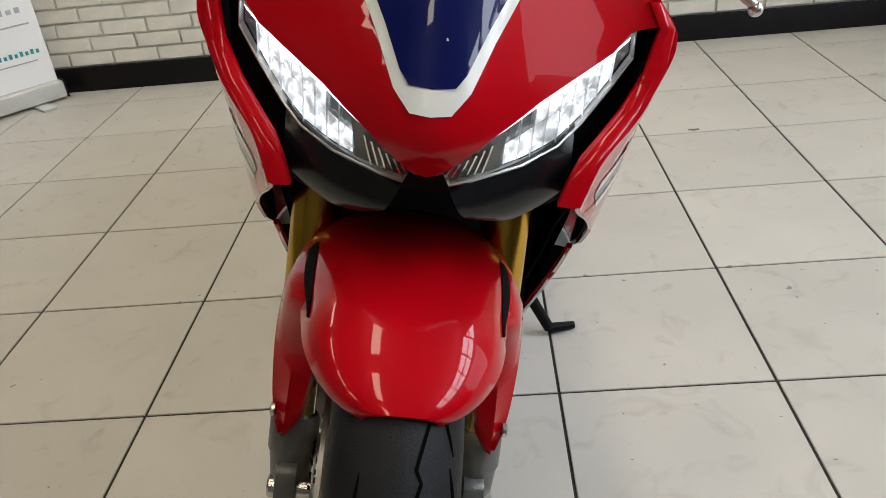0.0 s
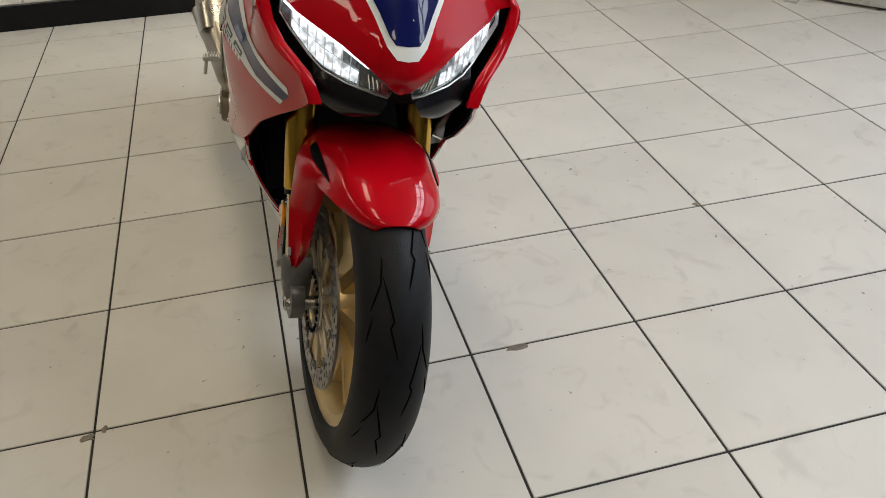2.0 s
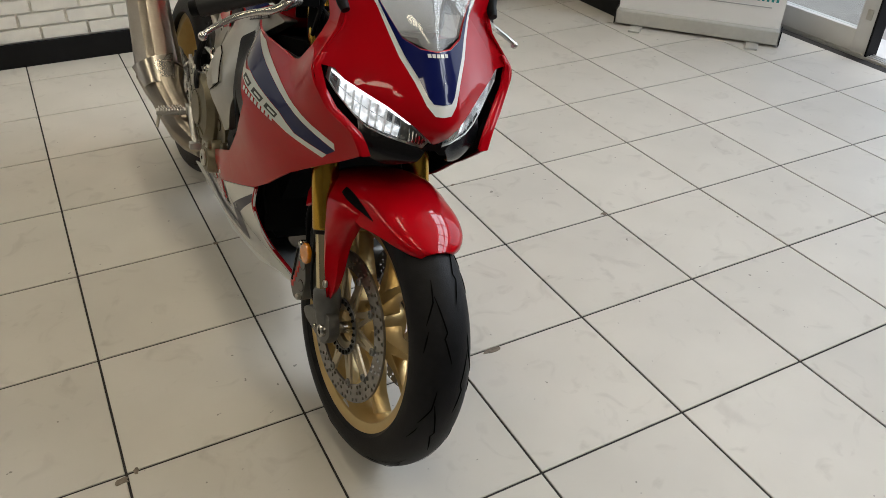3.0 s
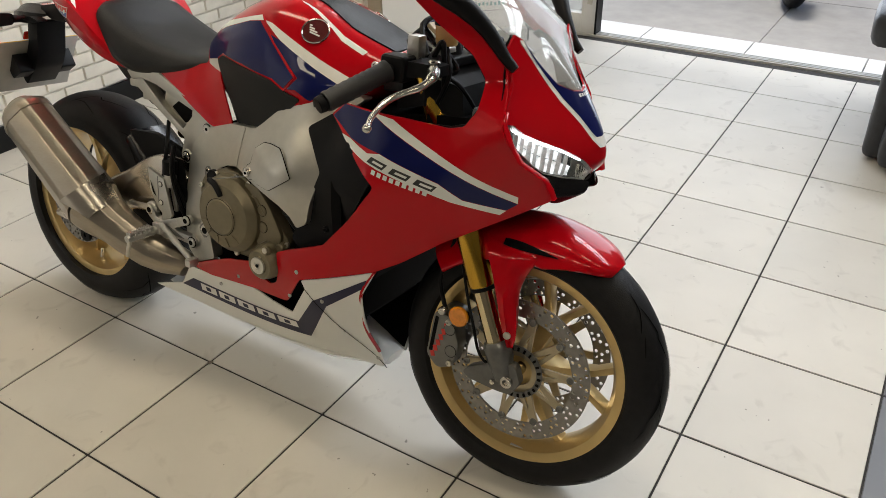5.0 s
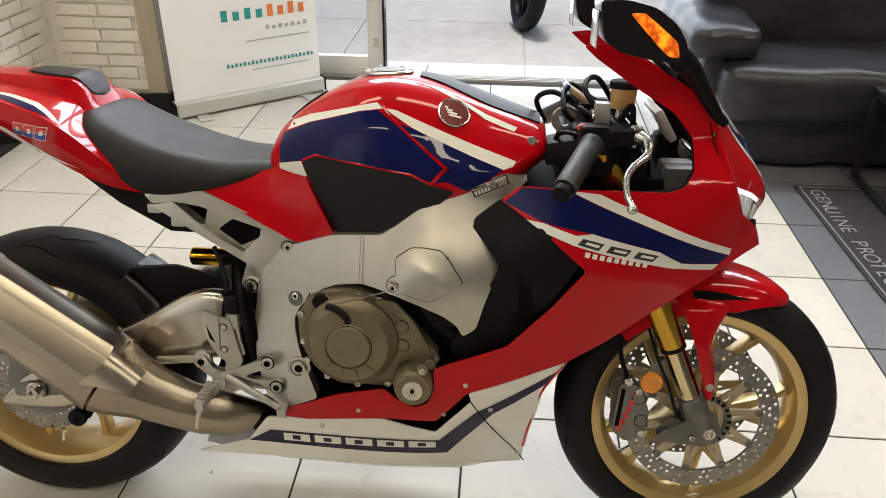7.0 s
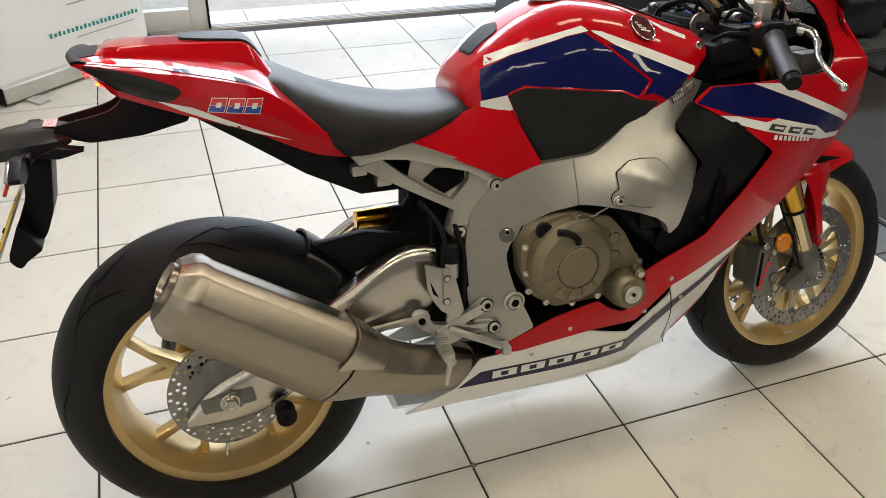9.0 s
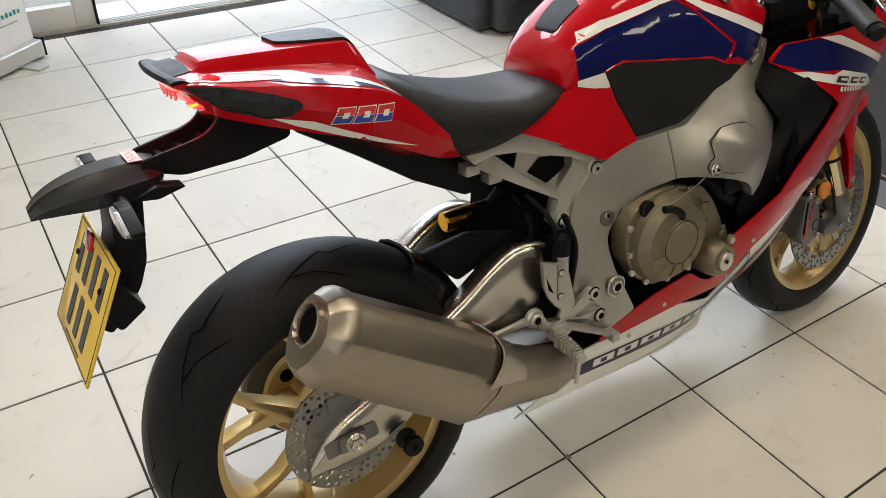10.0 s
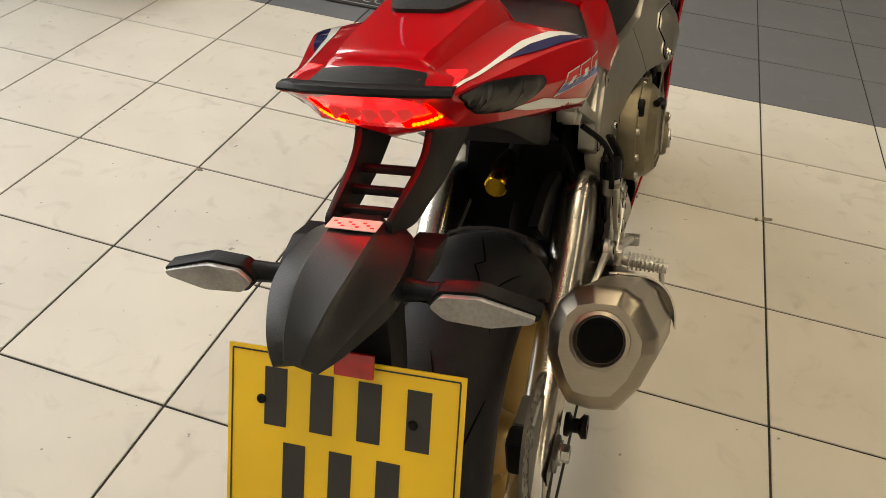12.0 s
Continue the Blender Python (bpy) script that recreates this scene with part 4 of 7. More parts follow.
for s in (-1, 1):
    cols = []
    for z, xr, xf, yo, yi in BLADE:
        cols.append([(xr, yo - .002, z), (xr * .55 + xf * .45, yo + .002, z), (xf - .012, yo - .006, z), (xf, (yo + yi) / 2 + .004, z), (xf - .004, yi + .006, z), (xf - .016, yi, z)])
    cols = [curve_points([c[k] for c in cols], 28) for k in range(6)]
    rings = []
    for i in range(29):
        row = [cols[k][i] for k in range(6)]
        c = sum((p for p in row), Vector()) / 6
        inn = [p + Vector((-.004 if k > 1 else .0, -.003 if k < 3 else 0, 0)) for k, p in enumerate(row)]
        rings.append([(p.x, s * p.y, p.z) for p in row] + [(p.x, s * p.y, p.z) for p in inn[::-1]])
    b = part("side_blade", loft(rings), RED, fender, sharp=50)
    shells = [bvh_of(fender), bvh_of(b)]
    slot = []
    way = Vector((.25, s * .75, .60)).normalized()
    for k in range(13):
        q = k / 12
        at = Vector((1.343 + .112 * q, s * (.088 - .010 * q), .578 - .011 * q))
        hits = [t.ray_cast(at + way * .3, -way)[0] for t in shells]
        hits = sorted((h for h in hits if h), key=lambda h: -h.dot(way))
        if hits:
            w = Vector((0, s * .62, -.78)) * (.0085 * math.sin(math.pi * min(1, .12 + q * .88) ** .6) + .0006)
            p = hits[0] + way * .002
            slot.append([p - w, p + way * .0012, p + w, p - way * .006])
    part("vent_slot", loft(slot), DARK, fender, "black vent slot")
    part("guard_bolt", disc((1.392, s * 0.126, 0.402), (0, s, 0), 0.008, 0.005, 16, 0.001, 0.002), BOLT, fender)

# ---- side fairings ----
yside = spline([(1.432, .742, .149), (1.448, .705, .134), (1.425, .690, .138), (1.365, .836, .208), (1.385, .80, .195), (1.40, .765, .178), (1.37, .66, .160), (1.107, .688, .246), (1.103, .734, .239), (1.254, .813, .200), (.968, .787, .178), (.924, .385, .218),
                (.915, .427, .230), (.898, .483, .228), (1.344, .949, .147), (1.338, .909, .146), (.526, .25, .164), (.863, .22, .145), (1.034, .136, .05), (1.03, .172, .066),
                (.873, .346, .205), (1.2, .6, .215), (1.1, .5, .215), (1.11, .95, .17), (1.05, .3, .15)])
SIDE = [(.966, .784), (1.000, .813), (1.083, .816), (1.161, .818), (1.254, .815), (1.285, .824), (1.302, .854), (1.298, .905), (1.262, .948), (1.19, .990), (1.118, 1.038), (1.095, 1.058),
        (1.135, 1.062), (1.19, 1.040), (1.27, 1.000), (1.325, .962), (1.352, .905), (1.365, .842), (1.380, .806), (1.394, .776), (1.416, .757), (1.432, .744), (1.448, .705), (1.390, .667), (1.365, .652), (1.257, .584), (1.171, .519),
        (1.107, .479), (.996, .436), (.919, .408), (.857, .322), (.754, .320), (.592, .298), (.534, .301), (.547, .321), (.663, .372), (.753, .397), (.785, .372), (.815, .358), (.840, .372),
        (.855, .409), (.852, .455), (.888, .472), (.989, .514), (1.062, .596), (1.122, .678), (1.11, .689), (1.044, .741)]
BELLY = [(.457, .226), (.504, .293), (.545, .297), (.592, .2965), (.745, .317), (.855, .283), (.927, .384), (.921, .406), (.998, .434), (1.108, .477), (1.066, .404), (1.047, .27), (1.039, .14), (.87, .157), (.52, .180), (.34, .183)]
BLUEP = [(.972, .782), (1.004, .812), (1.083, .8145), (1.183, .775), (1.391, .690), (1.372, .675), (1.296, .686), (1.251, .712), (1.128, .747), (1.044, .757)]
WTOP = [(1.083, .8155), (1.139, .812), (1.392, .705), (1.391, .691), (1.183, .776)]
WLOW = [(1.040, .742), (1.012, .758), (1.044, .756), (1.100, .742), (1.128, .7465), (1.251, .7115), (1.296, .6855), (1.372, .6745), (1.361, .664), (1.274, .678), (1.097, .725)]
NAVYB = [(.457, .224), (.508, .258), (.862, .256), (.936, .351), (1.087, .453), (1.074, .426), (.97, .345), (.878, .208), (.523, .222)]
for s in (-1, 1):
    def put(a, b, h, s=s):
        return (a, s * h, b)

    def lifted(k):
        return lambda a, b: yside(a, b) + k
    sf = part("side_fairing", skin(rounded(SIDE, 0.007), yside, 0.004, put), RED, bike, "glossy red side fairing with blue and white stripes", 50)
    lip = [(1.361, .862), (1.366, .842), (1.380, .807), (1.394, .776), (1.416, .757), (1.4315, .743), (1.441, .724), (1.4475, .705)]
    part("fairing_lip", loft([[(x + .0005, s * (yside(x, z) - .0005), z), (x + .004, s * (yside(x, z) - .006), z), (x + .002, s * (yside(x, z) - .008 - .012 * min(1, .3 + k * .25)), z), (x - .006, s * (yside(x, z) - .008 - .012 * min(1, .3 + k * .25)), z), (x - .006, s * (yside(x, z) - .003), z)]
                              for k, (x, z) in enumerate(lip)]), RED, sf, "", 60)
    part("blue_stripe", skin(BLUEP, lifted(0.0008), 0, put), BLUE, sf)
    part("white_stripe", skin(WTOP, lifted(0.0011), 0, put), WHITE, sf)
    part("white_stripe", skin(WLOW, lifted(0.0014), 0, put), WHITE, sf)
    # the model mark as slanted black bars, and a thin white line of bars under it
    for k in range(3):
        x = 1.103 + k * 0.05
        z = 0.7325 - k * 0.0122
        part("model_mark", skin([(x, z - .005), (x + .009, z + .006), (x + .047, z - .003), (x + .037, z - .0145)], lifted(0.0022), 0, put, 0.03), BLACKTXT, sf)
        part("mark_slit", skin([(x + .013, z - .0035), (x + .016, z + .0005), (x + .040, z - .0052), (x + .036, z - .0092)], lifted(0.0030), 0, put, 0.03), WHITE, sf)
    for k in range(9):
        x, z = 1.116 + k * 0.0132, 0.7105 - k * 0.0027
        part("script_bar", skin([(x, z - .004), (x + .002, z + .005), (x + .0105, z + .003), (x + .0085, z - .006)], lifted(0.0018), 0, put, 0.05), WHITE, sf)
    bp = part("belly_panel", skin(rounded(BELLY, 0.006), lambda a, b: yside(a, b) - 0.002, 0.004, put), WHITE, bike, "white belly panel with navy stripe", 50)
    part("navy_stripe", skin(NAVYB, lambda a, b: yside(a, b) - 0.001, 0, put), NAVY, bp)
    for k in range(5):
        x = 0.535 + k * 0.066
        part("maker_mark", skin([(x, .232), (x, .253), (x + .056, .2525), (x + .056, .2315)], lambda a, b: yside(a, b) + 0.0002, 0, put, 0.04), WHITE, bp)
        part("mark_slit", skin([(x + .019, .2365), (x + .019, .2485), (x + .036, .2482), (x + .036, .2362)], lambda a, b: yside(a, b) + 0.0010, 0, put, 0.04), NAVY, bp)
    part("panel_gap", skin([(.9195, .394), (.9225, .394), (1.0475, .141), (1.0445, .141)], lambda a, b: yside(a, b) - 0.0004, 0, put), DARK, bp)
    for x, z in ((.915, .427), (.965, .36), (1.03, .172), (.62, .282), (.873, .346), (.70, .335)):
        part("screw", disc((x, s * (yside(x, z) - 0.001), z), (0, s, 0), 0.0048, 0.003, 14, 0.001, 0.0012), CAST, bp if z < .37 else sf)
    part("fairing_bolt", disc((1.338, s * (yside(1.338, .909) - 0.001), .909), (0.3, s, 0), 0.006, 0.0035, 14, 0.001, 0.0012), BOLT, sf)
    # black infill between frame and fairing
    inf = part("intake_panel", skin(rounded([(.915, .748), (.968, .786), (1.044, .745), (1.112, .690), (1.060, .600), (.989, .512), (.905, .472), (.880, .492), (.905, .545), (.972, .668)], 0.01),
                                    spline([(.92, .745, .196), (.975, .77, .178), (1.04, .74, .222), (1.11, .69, .238), (.99, .66, .226), (1.0, .56, .205), (.95, .52, .20), (.905, .49, .205)]), 0.006, put, 0.015),
               SATIN, bike, "matt black infill panel", 40)
    part("inner_fairing", skin([(.90, .47), (1.12, .69), (1.22, .655), (1.17, .58), (1.08, .49), (1.03, .30), (.88, .40)], lambda a, b: yside(a, b) - 0.035, 0.003, put), DARK, bike)
    part("belly_liner", skin([(.50, .19), (.56, .28), (.86, .28), (.93, .38), (1.08, .46), (1.058, .404), (1.040, .27), (1.032, .15), (.87, .167)], lambda a, b: yside(a, b) - 0.0085, 0.002, put), DARK, bike, "black inside of the belly panel")
    part("inner_lining", skin([(1.20, .815), (1.254, .818), (1.283, .828), (1.299, .856), (1.296, .90), (1.262, .943), (1.24, .955), (1.255, .965), (1.30, .95), (1.335, .90), (1.355, .842), (1.36, .76), (1.20, .76)], lambda a, b: yside(a, b) - 0.0065, 0.002, put), SATIN, bike, "black lining behind the fairing")
    part("arch_lining", skin([(1.441, .712), (1.388, .671), (1.363, .657), (1.255, .589), (1.169, .524), (1.107, .485), (1.07, .50), (1.16, .66), (1.30, .757), (1.40, .757), (1.428, .740)], lambda a, b: yside(a, b) - 0.0075, 0.002, put), DARK, bike, "black lining behind the fairing")
    part("arch_lip", tube(curve_points([(1.104, s * (yside(1.108, .477) - .005), .477), (1.063, s * (yside(1.066, .404) - .005), .404), (1.046, s * (yside(1.05, .30) - .005), .30), (1.040, s * (yside(1.042, .20) - .005), .20)], 14), 0.0045, 8), RED, bike)
# belly closing tray
rings = []
for x, w, z0, z1 in ((.34, .10, .175, .14), (.52, .145, .182, .135), (.75, .145, .172, .128), (.90, .115, .158, .125), (1.02, .05, .15, .132), (1.036, .04, .148, .136)):
    rings.append([(x, -w, z0), (x, -w * .6, z1), (x, w * .6, z1), (x, w, z0), (x, w * .5, z0 + .01), (x, -w * .5, z0 + .01)])
part("belly_tray", loft(rings), WHITE, bike, "white belly tray")
part("radiator", box(1.02, 1.05, -0.16, 0.16, 0.33, 0.66, 0.006), DARK, bike, "dark radiator")
for s in (-1, 1):
    rows = []
    for z in (.36, .42, .48, .54, .60, .66):
        y1 = yside(1.06, z) - .012
        rows.append([(1.005, s * .150, z), (1.005, s * y1, z), (1.030, s * y1, z), (1.030, s * .150, z)])
    part("radiator_wing", loft(rows), DARK, bike, "black shroud beside the radiator")
rings = []
for x, w, z0, z1 in ((.42, .10, .34, .60), (.60, .12, .26, .68), (.80, .165, .22, .72), (1.0, .17, .28, .78), (1.12, .13, .60, .80), (1.24, .09, .66, .80)):
    rings.append([(x, -w * .8, z0), (x, -w, (z0 + z1) / 2), (x, -w * .8, z1), (x, w * .8, z1), (x, w, (z0 + z1) / 2), (x, w * .8, z0)])
part("engine_block", loft(rings), DARK, bike, "dark engine block")

# ---- nose, headlights, screen ----
xfront = spline([(.203, .846, 1.3655), (-.203, .846, 1.3655), (0, .757, 1.490), (0, .735, 1.470), (.0, .893, 1.42), (.023, .819, 1.465), (-.023, .819, 1.465), (.19, .838, 1.365), (-.19, .838, 1.365), (.147, .949, 1.335), (-.147, .949, 1.335),
                 (.144, .909, 1.345), (-.144, .909, 1.345), (.159, .70, 1.40), (-.159, .70, 1.40), (.1, .77, 1.435), (-.1, .77, 1.435)])


def fore(a, b, h):
    return (h, a, b)


HALF = [(0, .730), (.008, .734), (.023, .747), (.049, .768), (.088, .792), (.129, .811), (.151, .822), (.166, .838), (.203, .845), (.188, .864), (.160, .900), (.148, .935), (.145, .965), (.122, .987), (.104, .978), (.080, .938), (.058, .902), (.03, .889), (0, .886)]
nose = part("nose_cowl", skin(HALF + [(-a, b) for a, b in HALF[::-1][1:-1]], xfront, 0.004, fore, 0.02), RED, bike, "glossy red nose cowl between the headlights", 50)


def fl_(k):
    return lambda a, b: xfront(a, b) + k


WN = [(0, .789), (.016, .790), (.030, .805), (.046, .838), (.066, .872), (.092, .940), (.113, .978), (.104, .977), (.080, .937), (.058, .901), (.03, .8885), (0, .8855)]
part("white_nose_stripe", skin([(-a, b) for a, b in WN] + WN[::-1][1:-1], fl_(0.0008), 0, fore), WHITE, nose)
BN = [(0, .808), (.018, .809), (.026, .818), (.040, .846), (.058, .876), (.082, .930), (.104, .9765), (.080, .937), (.058, .901), (.03, .8885), (0, .8855)]
part("blue_nose_stripe", skin([(-a, b) for a, b in BN] + BN[::-1][1:-1], fl_(0.0014), 0, fore), BLUE, nose)
part("nose_lining", skin([(a * .97, b) for a, b in HALF[3:-2]] + [(-a * .97, b) for a, b in HALF[3:-2][::-1]], fl_(-0.010), 0.002, fore, 0.02), DARK, bike, "black lining inside the nose")
for k in range(5):
    y = -0.020 + k * 0.0085
    part("maker_mark", skin([(y, .878), (y + .0065, .878), (y + .0065, .8835), (y, .8835)], fl_(0.002), 0, fore), WHITE, nose)
CELLWALL = mat("bright_lamp_reflector", (0.74, 0.75, 0.75), 0.30, 0.25, 0.2, 160, 0.3, 120)
LAMPBODY = mat("silver_lamp_body", (0.30, 0.30, 0.30), 0.22, 0.8, 0.45, 160, 0.5, 120)
HL = [(.008, .733), (.020, .722), (.037, .727), (.080, .738), (.111, .751), (.130, .768), (.156, .797), (.172, .818), (.170, .838), (.151, .824), (.129, .812), (.088, .793), (.049, .769), (.023, .748)]
# the lower edge of each lamp sweeps back towards the fairing
HL_LOW, HL_TOP = HL[1:8], HL[::-1][:6]


def lamp_low(a):
    return float(np.interp(a, [q for q, _ in HL_LOW], [b for _, b in HL_LOW]))


def lamp_top(a):
    return float(np.interp(a, [q for q, _ in HL_TOP], [b for _, b in HL_TOP]))


def swept(a, b):
    a = abs(a)
    out = min(1, max(0, (a - .06) / .06))
    return out * min(1, max(0, (lamp_top(a) - b) / .035))


def lamp_x(k):
    return lambda a, b: xfront(a, b) - .015 * swept(a, b) + k


for s in (-1, 1):
    def hl(pts):
        pts = [(a, b - .007 * swept(a, b)) for a, b in pts]
        return [(s * a, b) for a, b in (pts if s > 0 else pts[::-1])]
    housing = part("headlight", skin(hl(HL), lamp_x(-0.0175), 0.003, fore, 0.012), LAMPBODY, bike, "slim lit headlight with clear lens")
    part("bowl_wall", loft([[(lamp_x(-d)(a, b), a, b) for a, b in hl(HL)] for d in (0.0015, 0.0165)], caps=False), CELLWALL, housing)
    lens = part("lens", skin(hl(HL), lamp_x(-0.001), 0.0025, fore, 0.012), CLEARLENS, housing, "clear lens")
    lens.visible_shadow = False
    # daylight strip along the upper edge
    part("light_strip", skin(hl([(.052, .7665), (.088, .787), (.129, .8055), (.151, .8175), (.166, .829), (.169, .8345), (.151, .8225), (.129, .8105), (.088, .7915), (.050, .7685)]), lamp_x(-0.0075), 0.002, fore, 0.02), LEDBAR, housing, "glowing white daylight strip")
    # two rows of lamp cells deep in the bowl, parted by silver walls
    for k in range(9):
        a0, a1 = .063 + k * .0115, .063 + k * .0115 + .0113
        lo = [lamp_low(a) + .003 for a in (a0, a1)]
        hi = [lamp_top(a) - .007 for a in (a0, a1)]
        if hi[1] - lo[1] < .006 or a1 > .166:
            continue
        mid = [lo[i] + (hi[i] - lo[i]) * .62 for i in (0, 1)]
        part("lamp_cell", skin(hl([(a0, lo[0]), (a1, lo[1]), (a1, mid[1] - .002), (a0, mid[0] - .002)]), lamp_x(-0.0135), 0.002, fore, 0.02), LED, housing, "glowing white lamp cell")
        if k > 1:
            part("lamp_cell", skin(hl([(a0 + .001, mid[0]), (a1, mid[1]), (a1, hi[1]), (a0 + .001, hi[0])]), lamp_x(-0.0125), 0.002, fore, 0.02), LED, housing, "glowing white lamp cell")
        part("cell_wall", loft([[(lamp_x(-d)(a, b), a, b) for d in (.0045 if k % 2 else .0065, .015)] + [(lamp_x(-d)(a, b) , a + s * .0003, b) for d in (.015, .0045 if k % 2 else .0065)] for a, b in ((s * (a1 + .0002), lo[1] - .0065 * swept(a1, lo[1])), (s * (a1 + .0002), mid[1] - .004), (s * (a1 + .0002), hi[1]))]), CELLWALL, housing)
    for k in range(6):
        a = .014 + k * .0062
        b0 = .7235 + k * .0012
        part("reflector_fin", skin(hl([(a, b0 + .003), (a + .0016, b0 + .003), (a + .0076, b0 + .018 + k * .0025), (a + .006, b0 + .018 + k * .0025)]), fl_(-0.006), 0.006, fore, 0.03), CHROME, housing)
    part("inner_shroud", skin(hl([(.012, .731), (.021, .7235), (.037, .7285), (.060, .734), (.064, .772), (.050, .7665), (.024, .7465)]), fl_(-0.0120), 0.002, fore, 0.02), GREYC, housing, "dark grey shroud inside the lamp")
    part("light_bezel", tube([(lamp_x(-.002)(a, b), a, b) for a, b in hl(HL + HL[:1])], 0.0013, 6), CAST, housing)
    duct = [(.004, .729), (.020, .7195), (.037, .7245), (.080, .7355), (.112, .7485), (.132, .765), (.158, .795), (.174, .818), (.172, .842), (.190, .842), (.1855, .79), (.165, .735), (.135, .694), (.092, .681), (.050, .681), (.030, .700)]
    part("duct_panel", skin(hl(duct), spline([(0, .73, 1.450), (s * .02, .70, 1.420), (s * .09, .682, 1.410), (s * .09, .735, 1.410), (s * .16, .735, 1.368), (s * .18, .80, 1.344), (s * .17, .83, 1.345), (s * .13, .695, 1.388), (s * .05, .715, 1.415)]), 0.004, fore, 0.012), SATIN, bike, "black air duct under the headlight", 50)
    # the smooth lip that hangs under the lamp
    top = curve_points([(1.474, .021, .7205), (1.462, .037, .7255), (1.436, .080, .7365), (1.412, .110, .7480), (1.398, .126, .7600)], 16)
    low = curve_points([(1.446, .043, .6870), (1.441, .058, .6815), (1.432, .080, .6815), (1.420, .104, .6910), (1.412, .124, .7050)], 16)
    lips = []
    for p, q in zip(top, low):
        row = [p + (q - p) * (i / 6) + Vector((.011, 0, -.004)) * math.sin(math.pi * i / 6) for i in range(7)]
        ring = row + [w + Vector((-.004, 0, .001)) for w in row[::-1]]
        lips.append([(w.x, s * w.y, w.z) for w in ring])
    part("duct_scoop", loft(lips), GLOSSB, bike, "black duct lip under the headlight", 50)
part("nose_tip", skin([(-.022, .714), (.022, .714), (.014, .735), (.007, .7325), (0, .7292), (-.007, .7325), (-.014, .735)], fl_(0.0008), 0.003, fore, 0.02), DARK, bike, "black tip under the nose")
part("nose_inner", box(1.30, 1.40, -0.10, 0.10, 0.70, 0.80, 0.02), DARK, bike)
part("nose_core", loft([[(1.452, -.01, .74), (1.452, .01, .74), (1.452, .01, .72), (1.452, -.01, .72)], [(1.34, -.13, .80), (1.34, .13, .80), (1.34, .11, .69), (1.34, -.11, .69)], [(1.22, -.14, .80), (1.22, .14, .80), (1.22, .12, .68), (1.22, -.12, .68)]]), DARK, bike)
# clear screen
CEN = curve_points([(1.424, 0, .886), (1.352, 0, .975), (1.308, 0, 1.018), (1.265, 0, 1.052), (1.205, 0, 1.092), (1.15, 0, 1.115)], 16)
EDG = curve_points([(1.418, .012, .887), (1.382, .066, .908), (1.345, .108, .965), (1.300, .132, 1.000), (1.225, .135, 1.040), (1.165, .10, 1.085)], 16)
rings = []
for c, e in zip(CEN, EDG):
    row = []
    for k in range(-8, 9):
        u = k / 8
        f = abs(u) ** 2.2
        row.append((c.x + (e.x - c.x) * f, e.y * u, c.z + (e.z - c.z) * f))
    rings.append(row + [(x - 0.0028, y * 0.99, z - 0.001) for x, y, z in row[::-1]])
scr = part("windscreen", loft(rings), SMOKE, bike, "clear bubble windscreen", 60)
scr.visible_shadow = False

# ---- tank ----
TANK = [(.515, [(0, .850), (.045, .846), (.078, .832), (.086, .812), (.08, .79), (.05, .78)]),
        (.535, [(0, .880), (.055, .876), (.092, .855), (.100, .825), (.095, .79), (.06, .76)]),
        (.58, [(0, .920), (.065, .914), (.108, .880), (.118, .835), (.112, .78), (.08, .72)]),
        (.65, [(0, .960), (.072, .953), (.124, .910), (.146, .850), (.140, .770), (.125, .684)]),
        (.73, [(0, .986), (.078, .978), (.132, .940), (.164, .860), (.162, .775), (.146, .684)]),
        (.82, [(0, .978), (.080, .970), (.133, .932), (.172, .850), (.176, .780), (.163, .698)]),
        (.90, [(0, .953), (.078, .946), (.125, .912), (.165, .850), (.178, .800), (.15, .76)]),
        (.97, [(0, .928), (.070, .922), (.114, .893), (.140, .850), (.152, .825), (.13, .79)]),
        (1.03, [(0, .908), (.060, .903), (.100, .882), (.112, .862), (.112, .85), (.09, .83)]),
        (1.045, [(0, .897), (.052, .893), (.088, .877), (.098, .862), (.098, .855), (.08, .845)])]


def smooth_loft(sections, n_long=40, n_round=10, crisp=False):
    """Half sections (x, [(y, z)...]) from top to bottom, smoothed both ways and mirrored."""
    half = []
    for x, pts in sections:
        if crisp:
            row = []
            for (a, b), (c, d) in zip(pts, pts[1:]):
                row += [Vector((x, a, b)), Vector((x, (a + c) / 2 + .0012 * (b > d), (b + d) / 2 + .0012))]
            half.append(row + [Vector((x, *pts[-1]))])
        else:
            half.append(curve_points([(x, y, z) for y, z in pts], n_round))
    cols = [curve_points([h[k] for h in half], n_long) for k in range(n_round + 1)]
    rings = []
    for i in range(n_long + 1):
        right = [cols[k][i] for k in range(n_round + 1)]
        rings.append([(p.x, -p.y, p.z) for p in right[::-1]] + [tuple(p) for p in right[1:]])
    for r in rings:
        r[n_round] = (r[n_round][0], 0, r[n_round][2])
    return loft(rings)


